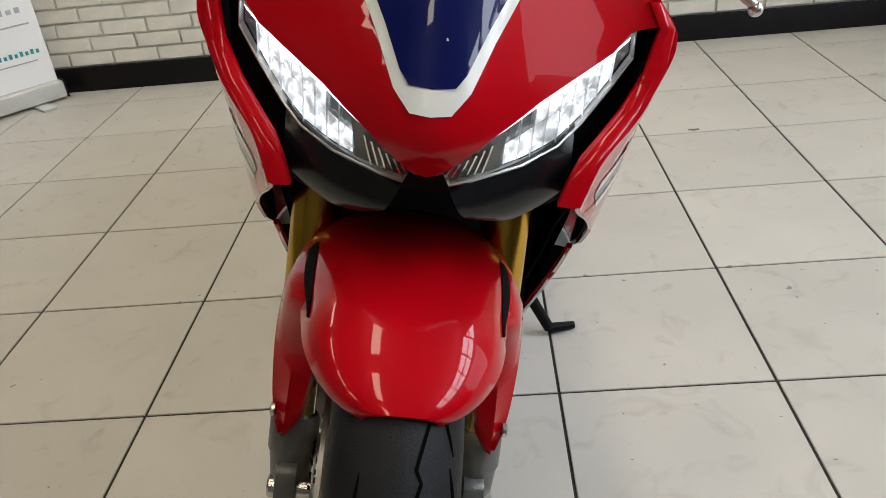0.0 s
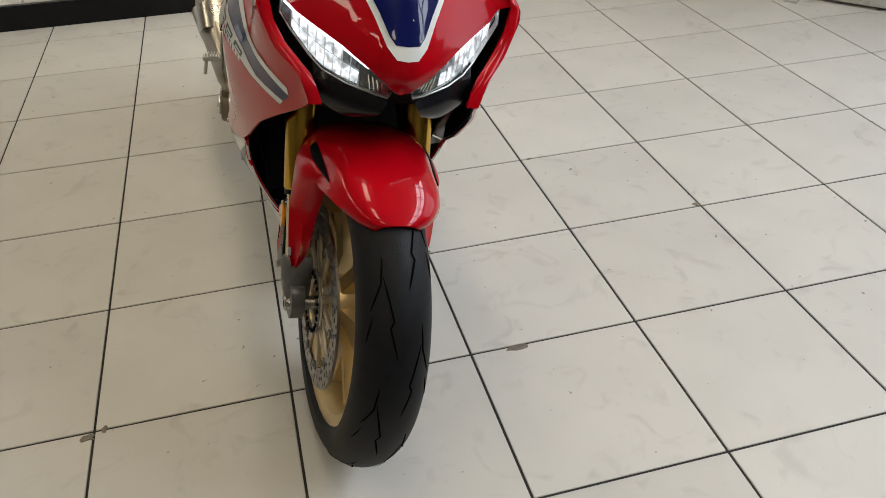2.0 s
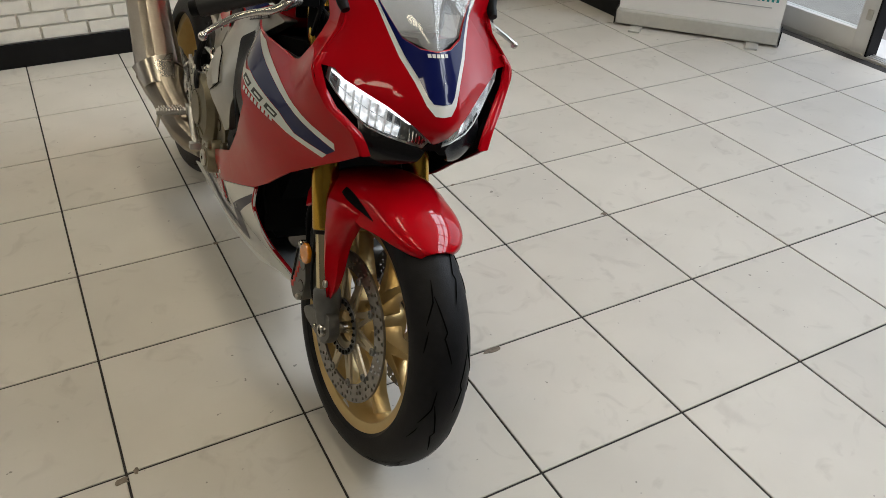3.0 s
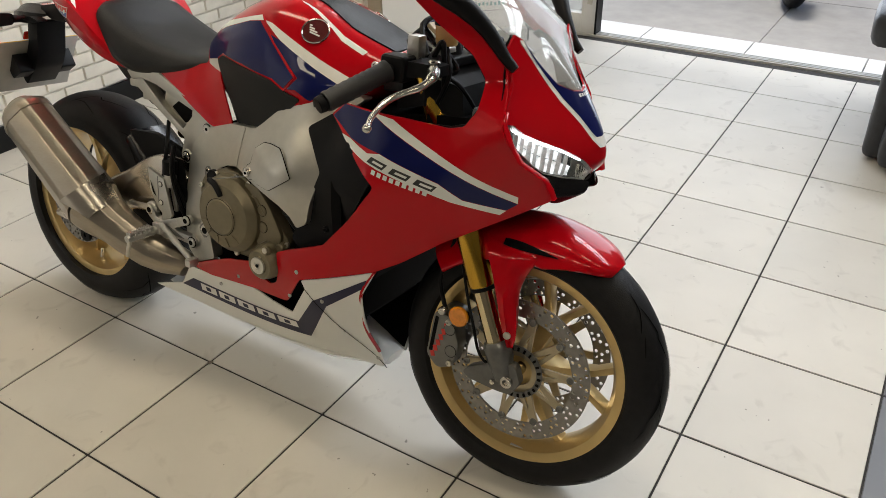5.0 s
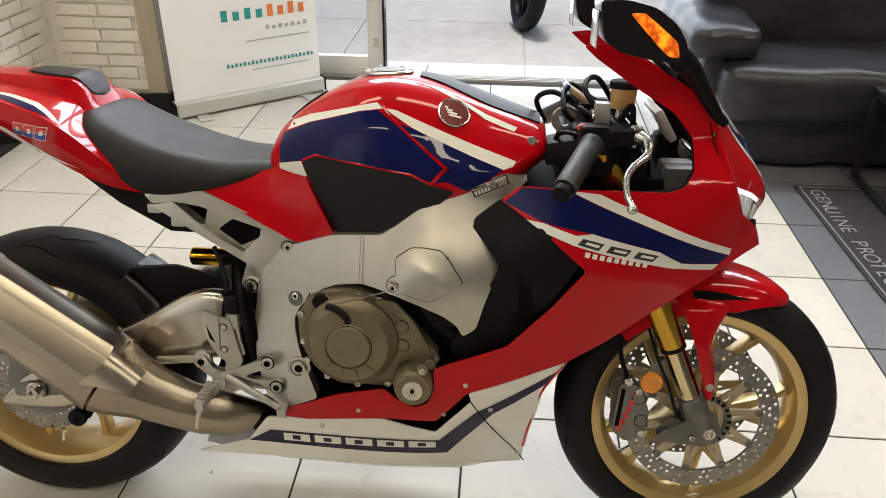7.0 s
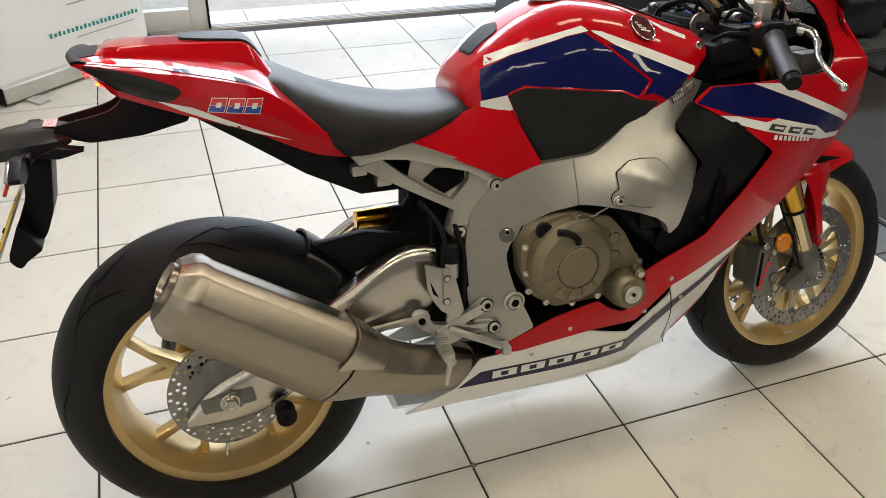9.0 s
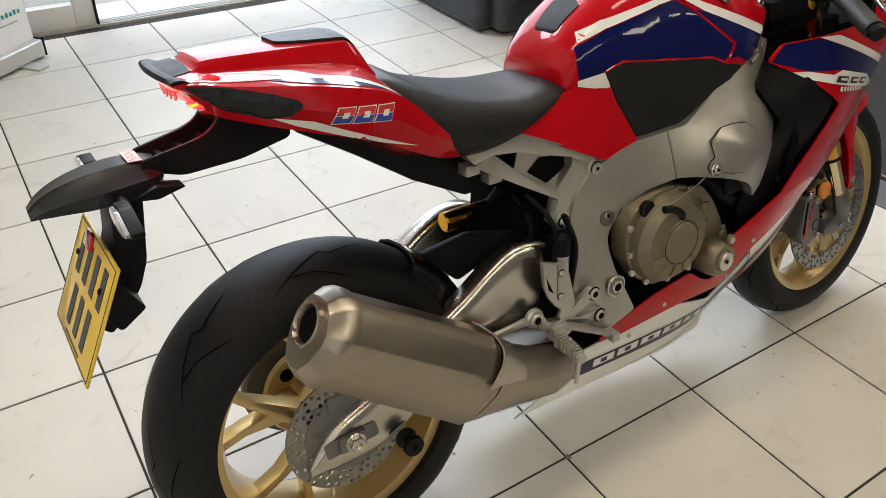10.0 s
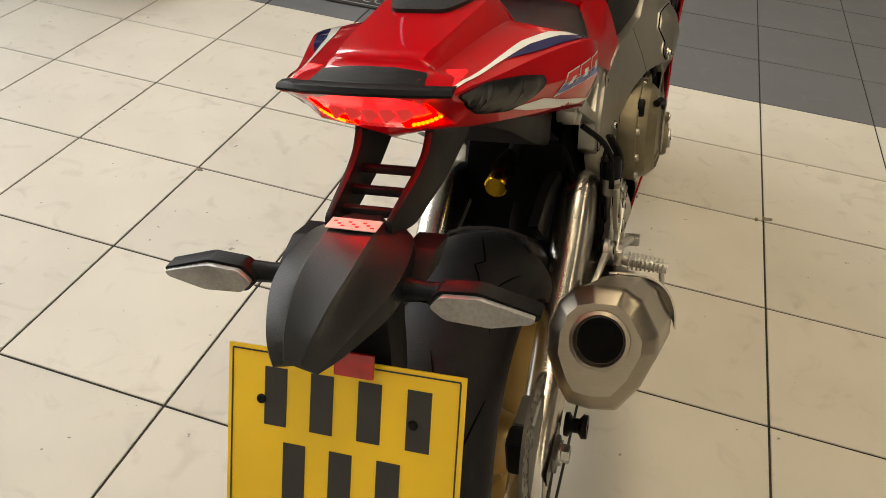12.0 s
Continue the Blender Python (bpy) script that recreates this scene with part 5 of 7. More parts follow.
tank = part("fuel_tank", smooth_loft(TANK), RED, bike, "glossy red fuel tank with blue and white stripes", 60)
tt = bvh_of(tank)
for s in (-1, 1):
    decal("white_band", [(.552, .880), (.56, .896), (.60, .913), (.70, .938), (.732, .945), (.745, .936), (.70, .929), (.60, .900)], tt, s, WHITE, tank, 0.0016, step=0.008)
    decal("blue_panel", [(.545, .874), (.60, .899), (.70, .928), (.735, .933), (.775, .905), (.858, .838), (.835, .812), (.80, .826), (.615, .846), (.585, .828), (.540, .819), (.538, .848)], tt, s, BLUE, tank, 0.0019, step=0.008)
    decal("white_tip", [(.538, .818), (.538, .808), (.585, .797), (.596, .800), (.585, .828)], tt, s, WHITE, tank, 0.0024, step=0.008)
    decal("white_band", [(.745, .937), (.77, .933), (.99, .847), (.985, .838), (.965, .833), (.80, .905)], tt, s, WHITE, tank, 0.0016, step=0.008)
    decal("blue_panel", [(.772, .912), (.802, .904), (.968, .834), (.905, .797), (.868, .814), (.845, .812), (.870, .838)], tt, s, BLUE, tank, 0.0021, step=0.008)
    pad = decal("tank_pad", rounded([(.587, .826), (.617, .842), (.80, .822), (.835, .806), (.882, .796), (.838, .757), (.800, .728), (.762, .702), (.72, .692), (.657, .692), (.645, .70)], 0.008), tt, s, PAD, tank, 0.0042, "matt black rubber knee pad", 0.015, 0.004)
    part("pinstripe", tube([(x, s * (abs(tt.ray_cast(Vector((x, s * .6, z)), Vector((0, -s, 0)))[0].y) + 0.001), z) for x, z in ((.742, .94), (.775, .908), (.82, .872), (.862, .838), (.848, .818), (.836, .808), (.80, .8235), (.70, .836), (.617, .8435), (.600, .836), (.588, .829)) if tt.ray_cast(Vector((x, s * .6, z)), Vector((0, -s, 0)))[0]], 0.0028, 6), RED, tank)
    hit = tt.ray_cast(Vector((.872, s * .6, .928)), Vector((0, -s, 0)))
    nm = hit[1] if hit[1].y * s > 0 else -hit[1]
    emb = part("emblem", disc(hit[0] - nm * .001, nm, 0.030, 0.004, 36, 0.0015), mat("dark_red_badge", (0.10, 0.01, 0.01), 0.2, 0.4, coat=1.0), tank, "round dark badge with silver ring")
    q = nm.to_track_quat('Z', 'Y').to_matrix().to_4x4()
    ring = [Vector((0.029 * math.cos(2 * math.pi * k / 32), 0.029 * math.sin(2 * math.pi * k / 32), 0)) for k in range(33)]
    base = Matrix.Translation(hit[0] + nm * .003) @ q
    part("emblem_ring", tube([base @ p for p in ring], 0.0016, 6), CHROME, tank)
    for k in range(4):
        part("emblem_bar", move(box(-0.012 + 0.002 * k, 0.012 - 0.004 * k, -0.0016, 0.0016, 0, 0.001), base @ Matrix.Translation((0.003 * k * s, -0.008 + 0.0065 * k, 0)) @ pose(0, 0, 0, 0, 0, 20 * s)), ALU, tank)
    hb = tt.ray_cast(Vector((1.018, s * .6, .880)), Vector((0, -s, 0)))
    if hb[0]:
        part("tank_bolt", disc(hb[0], (0, s, 0.2), 0.009, 0.004, 16, 0.001, 0.002), BOLT, tank)


def on_top(tree, outline, lift, name, material, parent, label="", step=0.02, thick=0.0):
    last = [0.9]

    def height(x, y):
        hit = tree.ray_cast(Vector((x, y, 1.4)), Vector((0, 0, -1)))
        if hit[0] is not None:
            last[0] = hit[0].z
        return last[0] + lift
    return part(name, skin(outline, height, thick, lambda a, b, h: (a, b, h), step), material, parent, label, 60)


on_top(tt, rounded([(.80, -.030), (.80, .030), (.93, .068), (1.035, .058), (1.035, -.058), (.93, -.068)], 0.01), 0.0035, "tank_cover", SATIN, tank, "black centre cover", 0.012, 0.004)
on_top(tt, [(.80, -.075), (.79, -.068), (.93, -.098), (.99, -.096), (.985, -.106), (.93, -.108)], 0.0012, "white_top_stripe", WHITE, tank)
on_top(tt, [(.80, .075), (.79, .068), (.93, .098), (.99, .096), (.985, .106), (.93, .108)], 0.0012, "white_top_stripe", WHITE, tank)
on_top(tt, rounded([(.545, -.030), (.545, .030), (.60, .036), (.615, 0), (.60, -.036)], .008), 0.003, "tank_pad", PAD, tank, "matt black rear tank pad", 0.01, 0.003)
cap_at = Vector((.735, 0, .983))
part("filler_cap", disc(cap_at, (-0.03, 0, 1), 0.050, 0.0045, 40, 0.002), BOLT, tank, "silver fuel filler cap")
part("cap_ring", disc(cap_at + Vector((0, 0, .0045)), (-0.03, 0, 1), 0.034, 0.002, 36, 0.001), GREYC, tank)
for k in range(6):
    a = 2 * math.pi * k / 6
    part("cap_bolt", disc(cap_at + Vector((.044 * math.cos(a), .044 * math.sin(a), .0044)), (0, 0, 1), 0.004, 0.003, 12, 0.0008, 0.001), BOLT, tank)
for s in (-1, 1):
    part("rear_side_cover", skin(rounded([(.388, .764), (.452, .786), (.527, .806), (.533, .835), (.590, .802), (.650, .690), (.640, .680), (.602, .668), (.568, .672)], 0.006),
                                 spline([(.39, .765, .125), (.53, .81, .098), (.535, .835, .090), (.59, .80, .122), (.645, .69, .146), (.60, .67, .140), (.50, .72, .132)]), 0.004, lambda a, b, h: (a, s * h, b), 0.02), RED, bike, "red side cover under the seat nose", 50)

# ---- seat and tail ----
SEATS = [(.150, [(0, .905), (.05, .903), (.09, .897), (.108, .880), (.112, .862), (.09, .85)]),
         (.175, [(0, .903), (.06, .900), (.115, .890), (.136, .862), (.138, .835), (.11, .82)]),
         (.21, [(0, .884), (.06, .882), (.122, .872), (.146, .835), (.146, .805), (.12, .79)]),
         (.27, [(0, .850), (.06, .852), (.125, .846), (.150, .805), (.146, .768), (.12, .75)]),
         (.35, [(0, .826), (.06, .828), (.118, .822), (.140, .785), (.134, .758), (.11, .74)]),
         (.43, [(0, .814), (.05, .815), (.100, .810), (.122, .788), (.120, .772), (.09, .75)]),
         (.50, [(0, .814), (.04, .815), (.078, .812), (.098, .802), (.100, .792), (.08, .77)]),
         (.525, [(0, .815), (.035, .815), (.07, .812), (.086, .805), (.088, .798), (.07, .78)])]
seat = part("seat", smooth_loft(SEATS), SEAT, bike, "black vinyl rider seat", 60)
TAIL = [(-.153, [(0, .9555), (.040, .955), (.055, .9535), (.086, .950), (.081, .947), (.060, .946), (0, .945)]),
        (-.112, [(0, .958), (.044, .957), (.058, .9535), (.096, .944), (.095, .925), (.070, .908), (0, .906)]),
        (-.098, [(0, .966), (.046, .9645), (.058, .952), (.100, .9405), (.100, .92), (.075, .893), (0, .877)]),
        (-.06, [(0, .967), (.050, .965), (.062, .949), (.111, .934), (.114, .910), (.090, .878), (0, .862)]),
        (.02, [(0, .965), (.056, .962), (.070, .941), (.140, .924), (.145, .890), (.122, .852), (.04, .838)]),
        (.09, [(0, .963), (.060, .958), (.076, .930), (.166, .911), (.171, .872), (.150, .832), (.07, .812)]),
        (.13, [(0, .957), (.056, .949), (.078, .917), (.175, .897), (.178, .858), (.158, .815), (.08, .795)]),
        (.165, [(0, .905), (.055, .898), (.085, .885), (.172, .872), (.173, .835), (.156, .795), (.09, .775)]),
        (.21, [(0, .86), (.06, .856), (.10, .846), (.160, .828), (.160, .80), (.148, .772), (.09, .758)]),
        (.25, [(0, .82), (.06, .815), (.110, .800), (.144, .790), (.142, .772), (.132, .757), (.09, .748)]),
        (.290, [(0, .775), (.06, .772), (.105, .764), (.122, .758), (.122, .752), (.115, .747), (.09, .742)])]
tail = part("tail_cowl", smooth_loft(TAIL, 60, 12, True), RED, bike, "glossy red tail cowl with blue and white flash", 20)
tl = bvh_of(tail)
for s in (-1, 1):
    def flash(name, pts, lift, m):
        on_top(tl, [(x, s * y) for x, y in pts], lift, name, m, tail, step=0.007)
    flash("white_flash", [(-.150, .0795), (-.05, .097), (.03, .110), (.09, .128), (.150, .169), (.132, .168), (.085, .141), (.03, .120), (-.05, .1015), (-.150, .0825)], 0.0010, WHITE)
    flash("blue_flash", [(-.03, .107), (.03, .1207), (.085, .1415), (.129, .168), (.088, .160), (.02, .133)], 0.0012, BLUE)
    decal("side_recess", rounded([(-.140, .9455), (-.09, .938), (-.03, .920), (.000, .908), (.006, .899), (-.010, .884), (-.04, .883), (-.092, .904), (-.114, .922)], 0.008, 5), tl, s, GLOSSB, tail, 0.0035, "gloss black side recess", 0.012, 0.004)
    decal("lower_flash", [(-.035, .884), (.020, .872), (.060, .853), (.170, .806), (.083, .833), (.0, .866)], tl, s, WHITE, tail, 0.0012, "", 0.008)
    # the race mark: three slanted blocks, red above and blue below, with a pale edge
    for k in range(3):
        x, z = .046 + k * .0272, .8775 - k * .0016
        decal("race_mark_edge", [(x - .0055, z - .0135), (x + .0035, z + .0125), (x + .0285, z + .0115), (x + .0200, z - .0145)], tl, s, WHITE, tail, 0.0012, step=0.01)
        decal("race_mark", [(x - .0040, z - .0122), (x + .0000, z - .001), (x + .0232, z - .0020), (x + .0192, z - .0132)], tl, s, MARKBLUE, tail, 0.0018, step=0.01)
        decal("race_mark", [(x + .0005, z), (x + .0044, z + .0112), (x + .0270, z + .0102), (x + .0236, z - .0010)], tl, s, REDTXT, tail, 0.0018, step=0.01)
        decal("race_mark_gap", [(x + .0075, z - .0045), (x + .0105, z + .0045), (x + .0185, z + .0042), (x + .0155, z - .0048)], tl, s, WHITE, tail, 0.0024, step=0.01)
on_top(tl, rounded([(.018, -.030), (.018, .030), (.06, .046), (.115, .050), (.150, .040), (.156, 0), (.150, -.040), (.115, -.050), (.06, -.046)], 0.010), 0.0045, "tail_pad", SEAT, tail, "matt black tail pad", 0.010, 0.007)
on_top(tl, [(-.150, -.060), (-.150, .060), (-.116, .054), (-.1125, 0), (-.116, -.054)], 0.0011, "tail_top_panel", SATIN, tail, "black rear deck panel", 0.02, 0.001)



# tail lamp set into the rear edge
def lamp_at(u):
    """Rear x, top and bottom height of the lens across its width."""
    return -0.157 + 0.014 * u * u, 0.9515 - 0.002 * u * u, 0.895 + 0.006 * u * u + 0.026 * u ** 4


def lamp_depth(f):
    """How far the lens leans forward at the share f of its height."""
    return 0.044 * (1 - f) ** 1.25


rings = []
for k in range(25):
    u = -1 + k / 12
    x, zt, zb = lamp_at(u)
    y = 0.084 * u
    rings.append([(x + lamp_depth(f), y, zb + (zt - zb) * f) for f in (1, .8, .6, .4, .2, 0)] + [(x + 0.075, y, zb), (x + 0.055, y, zt)])
lamp = part("tail_light", loft(rings), TAILLENS, bike, "lit red tail light", 50)
for s in (-1, 1):
    for lo, hi, f0, f1 in ((0.30, 0.96, 0.04, 0.20), (0.70, 0.96, 0.25, 0.72)):
        rr = []
        for k in range(9):
            u = s * (lo + (hi - lo) * k / 8)
            x, zt, zb = lamp_at(u)
            pts = [(x + lamp_depth(f) - 0.0032, 0.084 * u, zb + (zt - zb) * f) for f in (f0, (f0 + f1) / 2, f1)]
            rr.append(pts + [(p[0] + 0.004, p[1], p[2]) for p in pts[::-1]])
        part("glow_strip", loft(rr), REDLED, lamp, "glowing red light strip")
    for k in range(10):
        u = s * (0.44 + 0.052 * k)
        x, zt, zb = lamp_at(u)
        part("glow_cell", disc((x + lamp_depth(.15) - 0.0040, 0.084 * u, zb + (zt - zb) * .15), (-.8, s * .3, -.5), 0.0022, 0.002, 10, 0.0005), ORANGELED, lamp)
LIP = []
for k in range(17):
    u = -1 + k / 8
    x = -0.163 + 0.010 * u * u
    LIP.append([(x + .001, 0.088 * u, 0.9505 - .002 * u * u), (x, 0.088 * u, 0.9535 - .002 * u * u), (x + 0.004, 0.088 * u, .9575 - .0035 * u * u), (x + 0.014, 0.087 * u, .9580 - .0040 * u * u), (x + 0.03, 0.085 * u, 0.948)])
part("tail_lip", loft(LIP), SATIN, lamp)
for k in range(5):
    u = -.42 + k * .21
    x, zt, zb = lamp_at(u)
    part("lamp_cell", prism(rounded([(-.0075, -.007), (.0075, -.007), (.0055, .007), (-.0055, .007)], .002), 0, .002, .0005, 1), PALECELL, lamp).data.transform(Matrix.Translation((x + lamp_depth(.5) - .0020, .084 * u, zb + (zt - zb) * .5)) @ pose(0, 0, 0, 0, 35, 90))
# under tail and plate hanger
rings = []
for x, w, z0, z1 in ((.02, .05, .835, .86), (.10, .075, .785, .83), (.20, .085, .715, .78), (.30, .085, .660, .75), (.37, .062, .650, .71), (.43, .042, .640, .68)):
    rings.append([(x, -w, z0), (x, w, z0), (x, w * 1.1, z1), (x, -w * 1.1, z1)])
part("under_tail", bevel(loft(rings), 0.008, 2), SATIN, bike, "black under-seat tray", 40)
ARM = rounded([(.012, .868), (-.081, .900), (-.090, .878), (-.106, .863), (-.130, .855), (-.203, .842), (-.206, .826), (-.151, .808), (-.065, .813), (.015, .831)], .01)
for s in (-1, 1):
    bm = prism(ARM, s * .040, s * .050, .003)
    for v in bm.verts:
        v.co.y *= 1 - .30 * min(1, max(0, -v.co.x / .2))
    part("hanger_arm", bm, SATIN, bike, "black number plate hanger arm")
for x, z in ((-.105, .842), (-.138, .836), (-.170, .832)):
    part("hanger_rung", prism(rounded([(x - .007, z - .003), (x + .006, z - .006), (x + .004, z + .003), (x - .004, z + .004)], .001), -.037, .037, .001), SATIN, bike)
mg = [(-.180, .040, .835, .815), (-.20, .056, .840, .808), (-.24, .062, .842, .802), (-.28, .059, .8385, .799), (-.315, .047, .831, .798), (-.343, .034, .819, .796), (-.360, .021, .805, .793)]
rings = []
for p in zip(*[curve_points([(m[0], m[k], 0) for m in mg], 24) for k in (1, 2, 3)]):
    x, w, zt, zb = p[0].x, p[0].y, p[1].y, p[2].y
    zm = zb + (zt - zb) * .62
    rings.append([(x, -w, zb), (x, -w * .97, zm - .006), (x, -w * .46, zt - .006), (x, -w * .38, zt - .001), (x, 0, zt - .002), (x, w * .38, zt - .001), (x, w * .46, zt - .006), (x, w * .97, zm - .006), (x, w, zb), (x, 0, zb + .006)])
mud = part("rear_mudguard", loft(rings), MUD, bike, "satin black rear mudguard tail", 30)
for s in (-1, 1):
    part("mudguard_wing", prism(rounded([(-.160, .806), (-.20, .815), (-.238, .803), (-.20, .797)], .003), min(s * .045, s * .076), max(s * .045, s * .076), .002), SATIN, mud)
wl = part("warning_label", move(box(-.010, .010, -.026, .026, 0, .001), Matrix.Translation((-.211, 0, .8415)) @ pose(0, 0, 0, 0, 5, 0)), mat("pale_label", (0.55, 0.50, 0.48), 0.4), mud)
for k in range(9):
    part("label_bar", move(box(-.006 + .004 * (k % 3), -.004 + .004 * (k % 3), -.022 + .005 * k, -.0185 + .005 * k, .0011, .0016), Matrix.Translation((-.211, 0, .8415)) @ pose(0, 0, 0, 0, 5, 0)), REDTXT, wl)
part("bracket_plate", prism(rounded([(-.215, .80), (-.262, .79), (-.270, .73), (-.322, .62), (-.305, .60), (-.25, .66), (-.232, .70)], .01), -.045, .045, .004), SATIN, bike, "black plate bracket")
for s in (-1, 1):
    b = part("bracket_wing", prism(rounded([(-.285, .70), (-.31, .645), (-.295, .625), (-.255, .65)], .006), min(s * .046, s * .09), max(s * .046, s * .09), .003), SATIN, bike)
part("rear_reflector", move(box(-.02, .02, -.003, .003, -.012, .012, .002), Matrix.Translation((-.297, -.02, .745)) @ pose(0, 0, 0, 25, 0, 90)), REDLENS, bike, "red rear reflector")
# plate: yellow, with plain dark bars
PL = Matrix.Translation((-.322, 0, .655)) @ pose(0, 0, 0, 0, 27.5, 0)
plate = part("number_plate", move(box(-.0016, .0016, -.124, .124, -.089, .089, .001), PL), YELLOW, bike, "yellow number plate with dark bars")
part("plate_back", move(box(.0017, .0024, -.1235, .1235, -.0885, .0885, .0002), PL), mat("pale_grey_plate_back", (0.45, 0.44, 0.41), 0.5, 0, 0.08, 30), plate, "pale grey back of the plate")
for nm, b in (("plate_line", box(-.0024, -.0017, -.119, .119, .0835, .0850)), ("plate_line", box(-.0024, -.0017, -.119, .119, -.0850, -.0835)),
              ("plate_line", box(-.0024, -.0017, -.1195, -.118, -.0834, .0834)), ("plate_line", box(-.0024, -.0017, .118, .1195, -.0834, .0834))):
    part(nm, move(b, PL), BLACKTXT, plate)
for row, (z, n, y0) in enumerate(((.040, 4, .088), (-.036, 3, .066))):
    for k in range(n):
        y = y0 - k * .050
        part("plate_bar", move(box(-.0026, -.0017, y - .030, y - .006, z - .030, z + .030), PL), BLACKTXT, plate)
part("plate_bar", move(box(-.0024, -.0017, -.05, .05, -.0795, -.0765), PL), BLACKTXT, plate)
for y in (-.075, .085):
    part("plate_screw", move(disc((-.0027, y, .036), (-1, 0, 0), .005, .003, 12), PL), SATIN, plate)
# indicators
for s in (-1, 1):
    st = part("indicator", tube([(-.245, s * .045, .800), (-.248, s * .075, .802), (-.25, s * .095, .803)], [.014, .010, .011], 12), SATIN, bike, "black stalk indicator with clear lens")
    o = [(.085, .802), (.098, .818), (.135, .821), (.190, .804), (.187, .797), (.145, .784), (.10, .787)]
    part("indicator_body", move(prism(rounded([(s * a, b) for a, b in o], .004), -.006, .011, .004), Matrix.Translation((-.252, 0, 0)) @ pose(0, 0, 0, 0, 0, 90)), SATIN, st)
    part("indicator_lens", move(prism(rounded([(s * (.137 + (a - .137) * .92), .803 + (b - .803) * .84) for a, b in o], .004), .0115, .017, .003), Matrix.Translation((-.252, 0, 0)) @ pose(0, 0, 0, 0, 0, 90)), LENSGREY, st, "clear ribbed lens")

# ---- frame and engine, right and left ----
RECESS = mat("shaded_cast_recess", (0.16, 0.155, 0.14), 0.45, 0.7, 0.1, 80)
LABELGREY = mat("clear_label", (0.42, 0.41, 0.38), 0.35)
LEVER = mat("satin_alloy_lever", (0.62, 0.61, 0.58), 0.26, 0.9, 0.08, 60)
yframe = spline([(.775, .627, .222), (.57, .556, .152), (.578, .416, .176), (.906, .653, .230), (.78, .672, .205), (.968, .787, .160), (.762, .704, .180), (.647, .70, .148), (.53, .62, .14),
                 (.505, .39, .165), (.93, .53, .215), (.90, .80, .171), (.965, .82, .158), (1.0, .83, .135)])
SPAR = [(1.016, .814), (.97, .775), (.914, .738), (.940, .707), (.970, .671), (.943, .591), (.930, .541), (.906, .525), (.893, .551), (.868, .572), (.825, .591), (.783, .604), (.741, .612), (.709, .614), (.655, .600),
        (.625, .584), (.597, .561), (.577, .537), (.568, .515), (.570, .490), (.579, .450), (.617, .356),
        (.547, .323), (.507, .347), (.486, .42), (.484, .499), (.490, .56), (.505, .612), (.546, .658), (.646, .692), (.712, .701), (.745, .705), (.77, .722), (.816, .759), (.912, .811), (.974, .828)]


def strut(p0, p1, w0, w1, th, name, material, parent, label=""):
    """A flat tapered bar between two points, thick along y."""
    p0, p1 = Vector(p0), Vector(p1)
    d = (p1 - p0)
    s = Vector((-d.z, 0, d.x)).normalized()
    rings = []
    for p, w in ((p0, w0), (p1, w1)):
        rings.append([p + s * w + Vector((0, th / 2, 0)), p - s * w + Vector((0, th / 2, 0)), p - s * w - Vector((0, th / 2, 0)), p + s * w - Vector((0, th / 2, 0))])
    return part(name, bevel(loft(rings), min(w0, w1, th) * 0.35, 2), material, parent, label)


def socket(p, d, r, parent):
    """The dark key socket of a bolt head."""
    part("bolt_socket", disc(Vector(p), d, r, .0006, 12, .0001), DARK, parent)


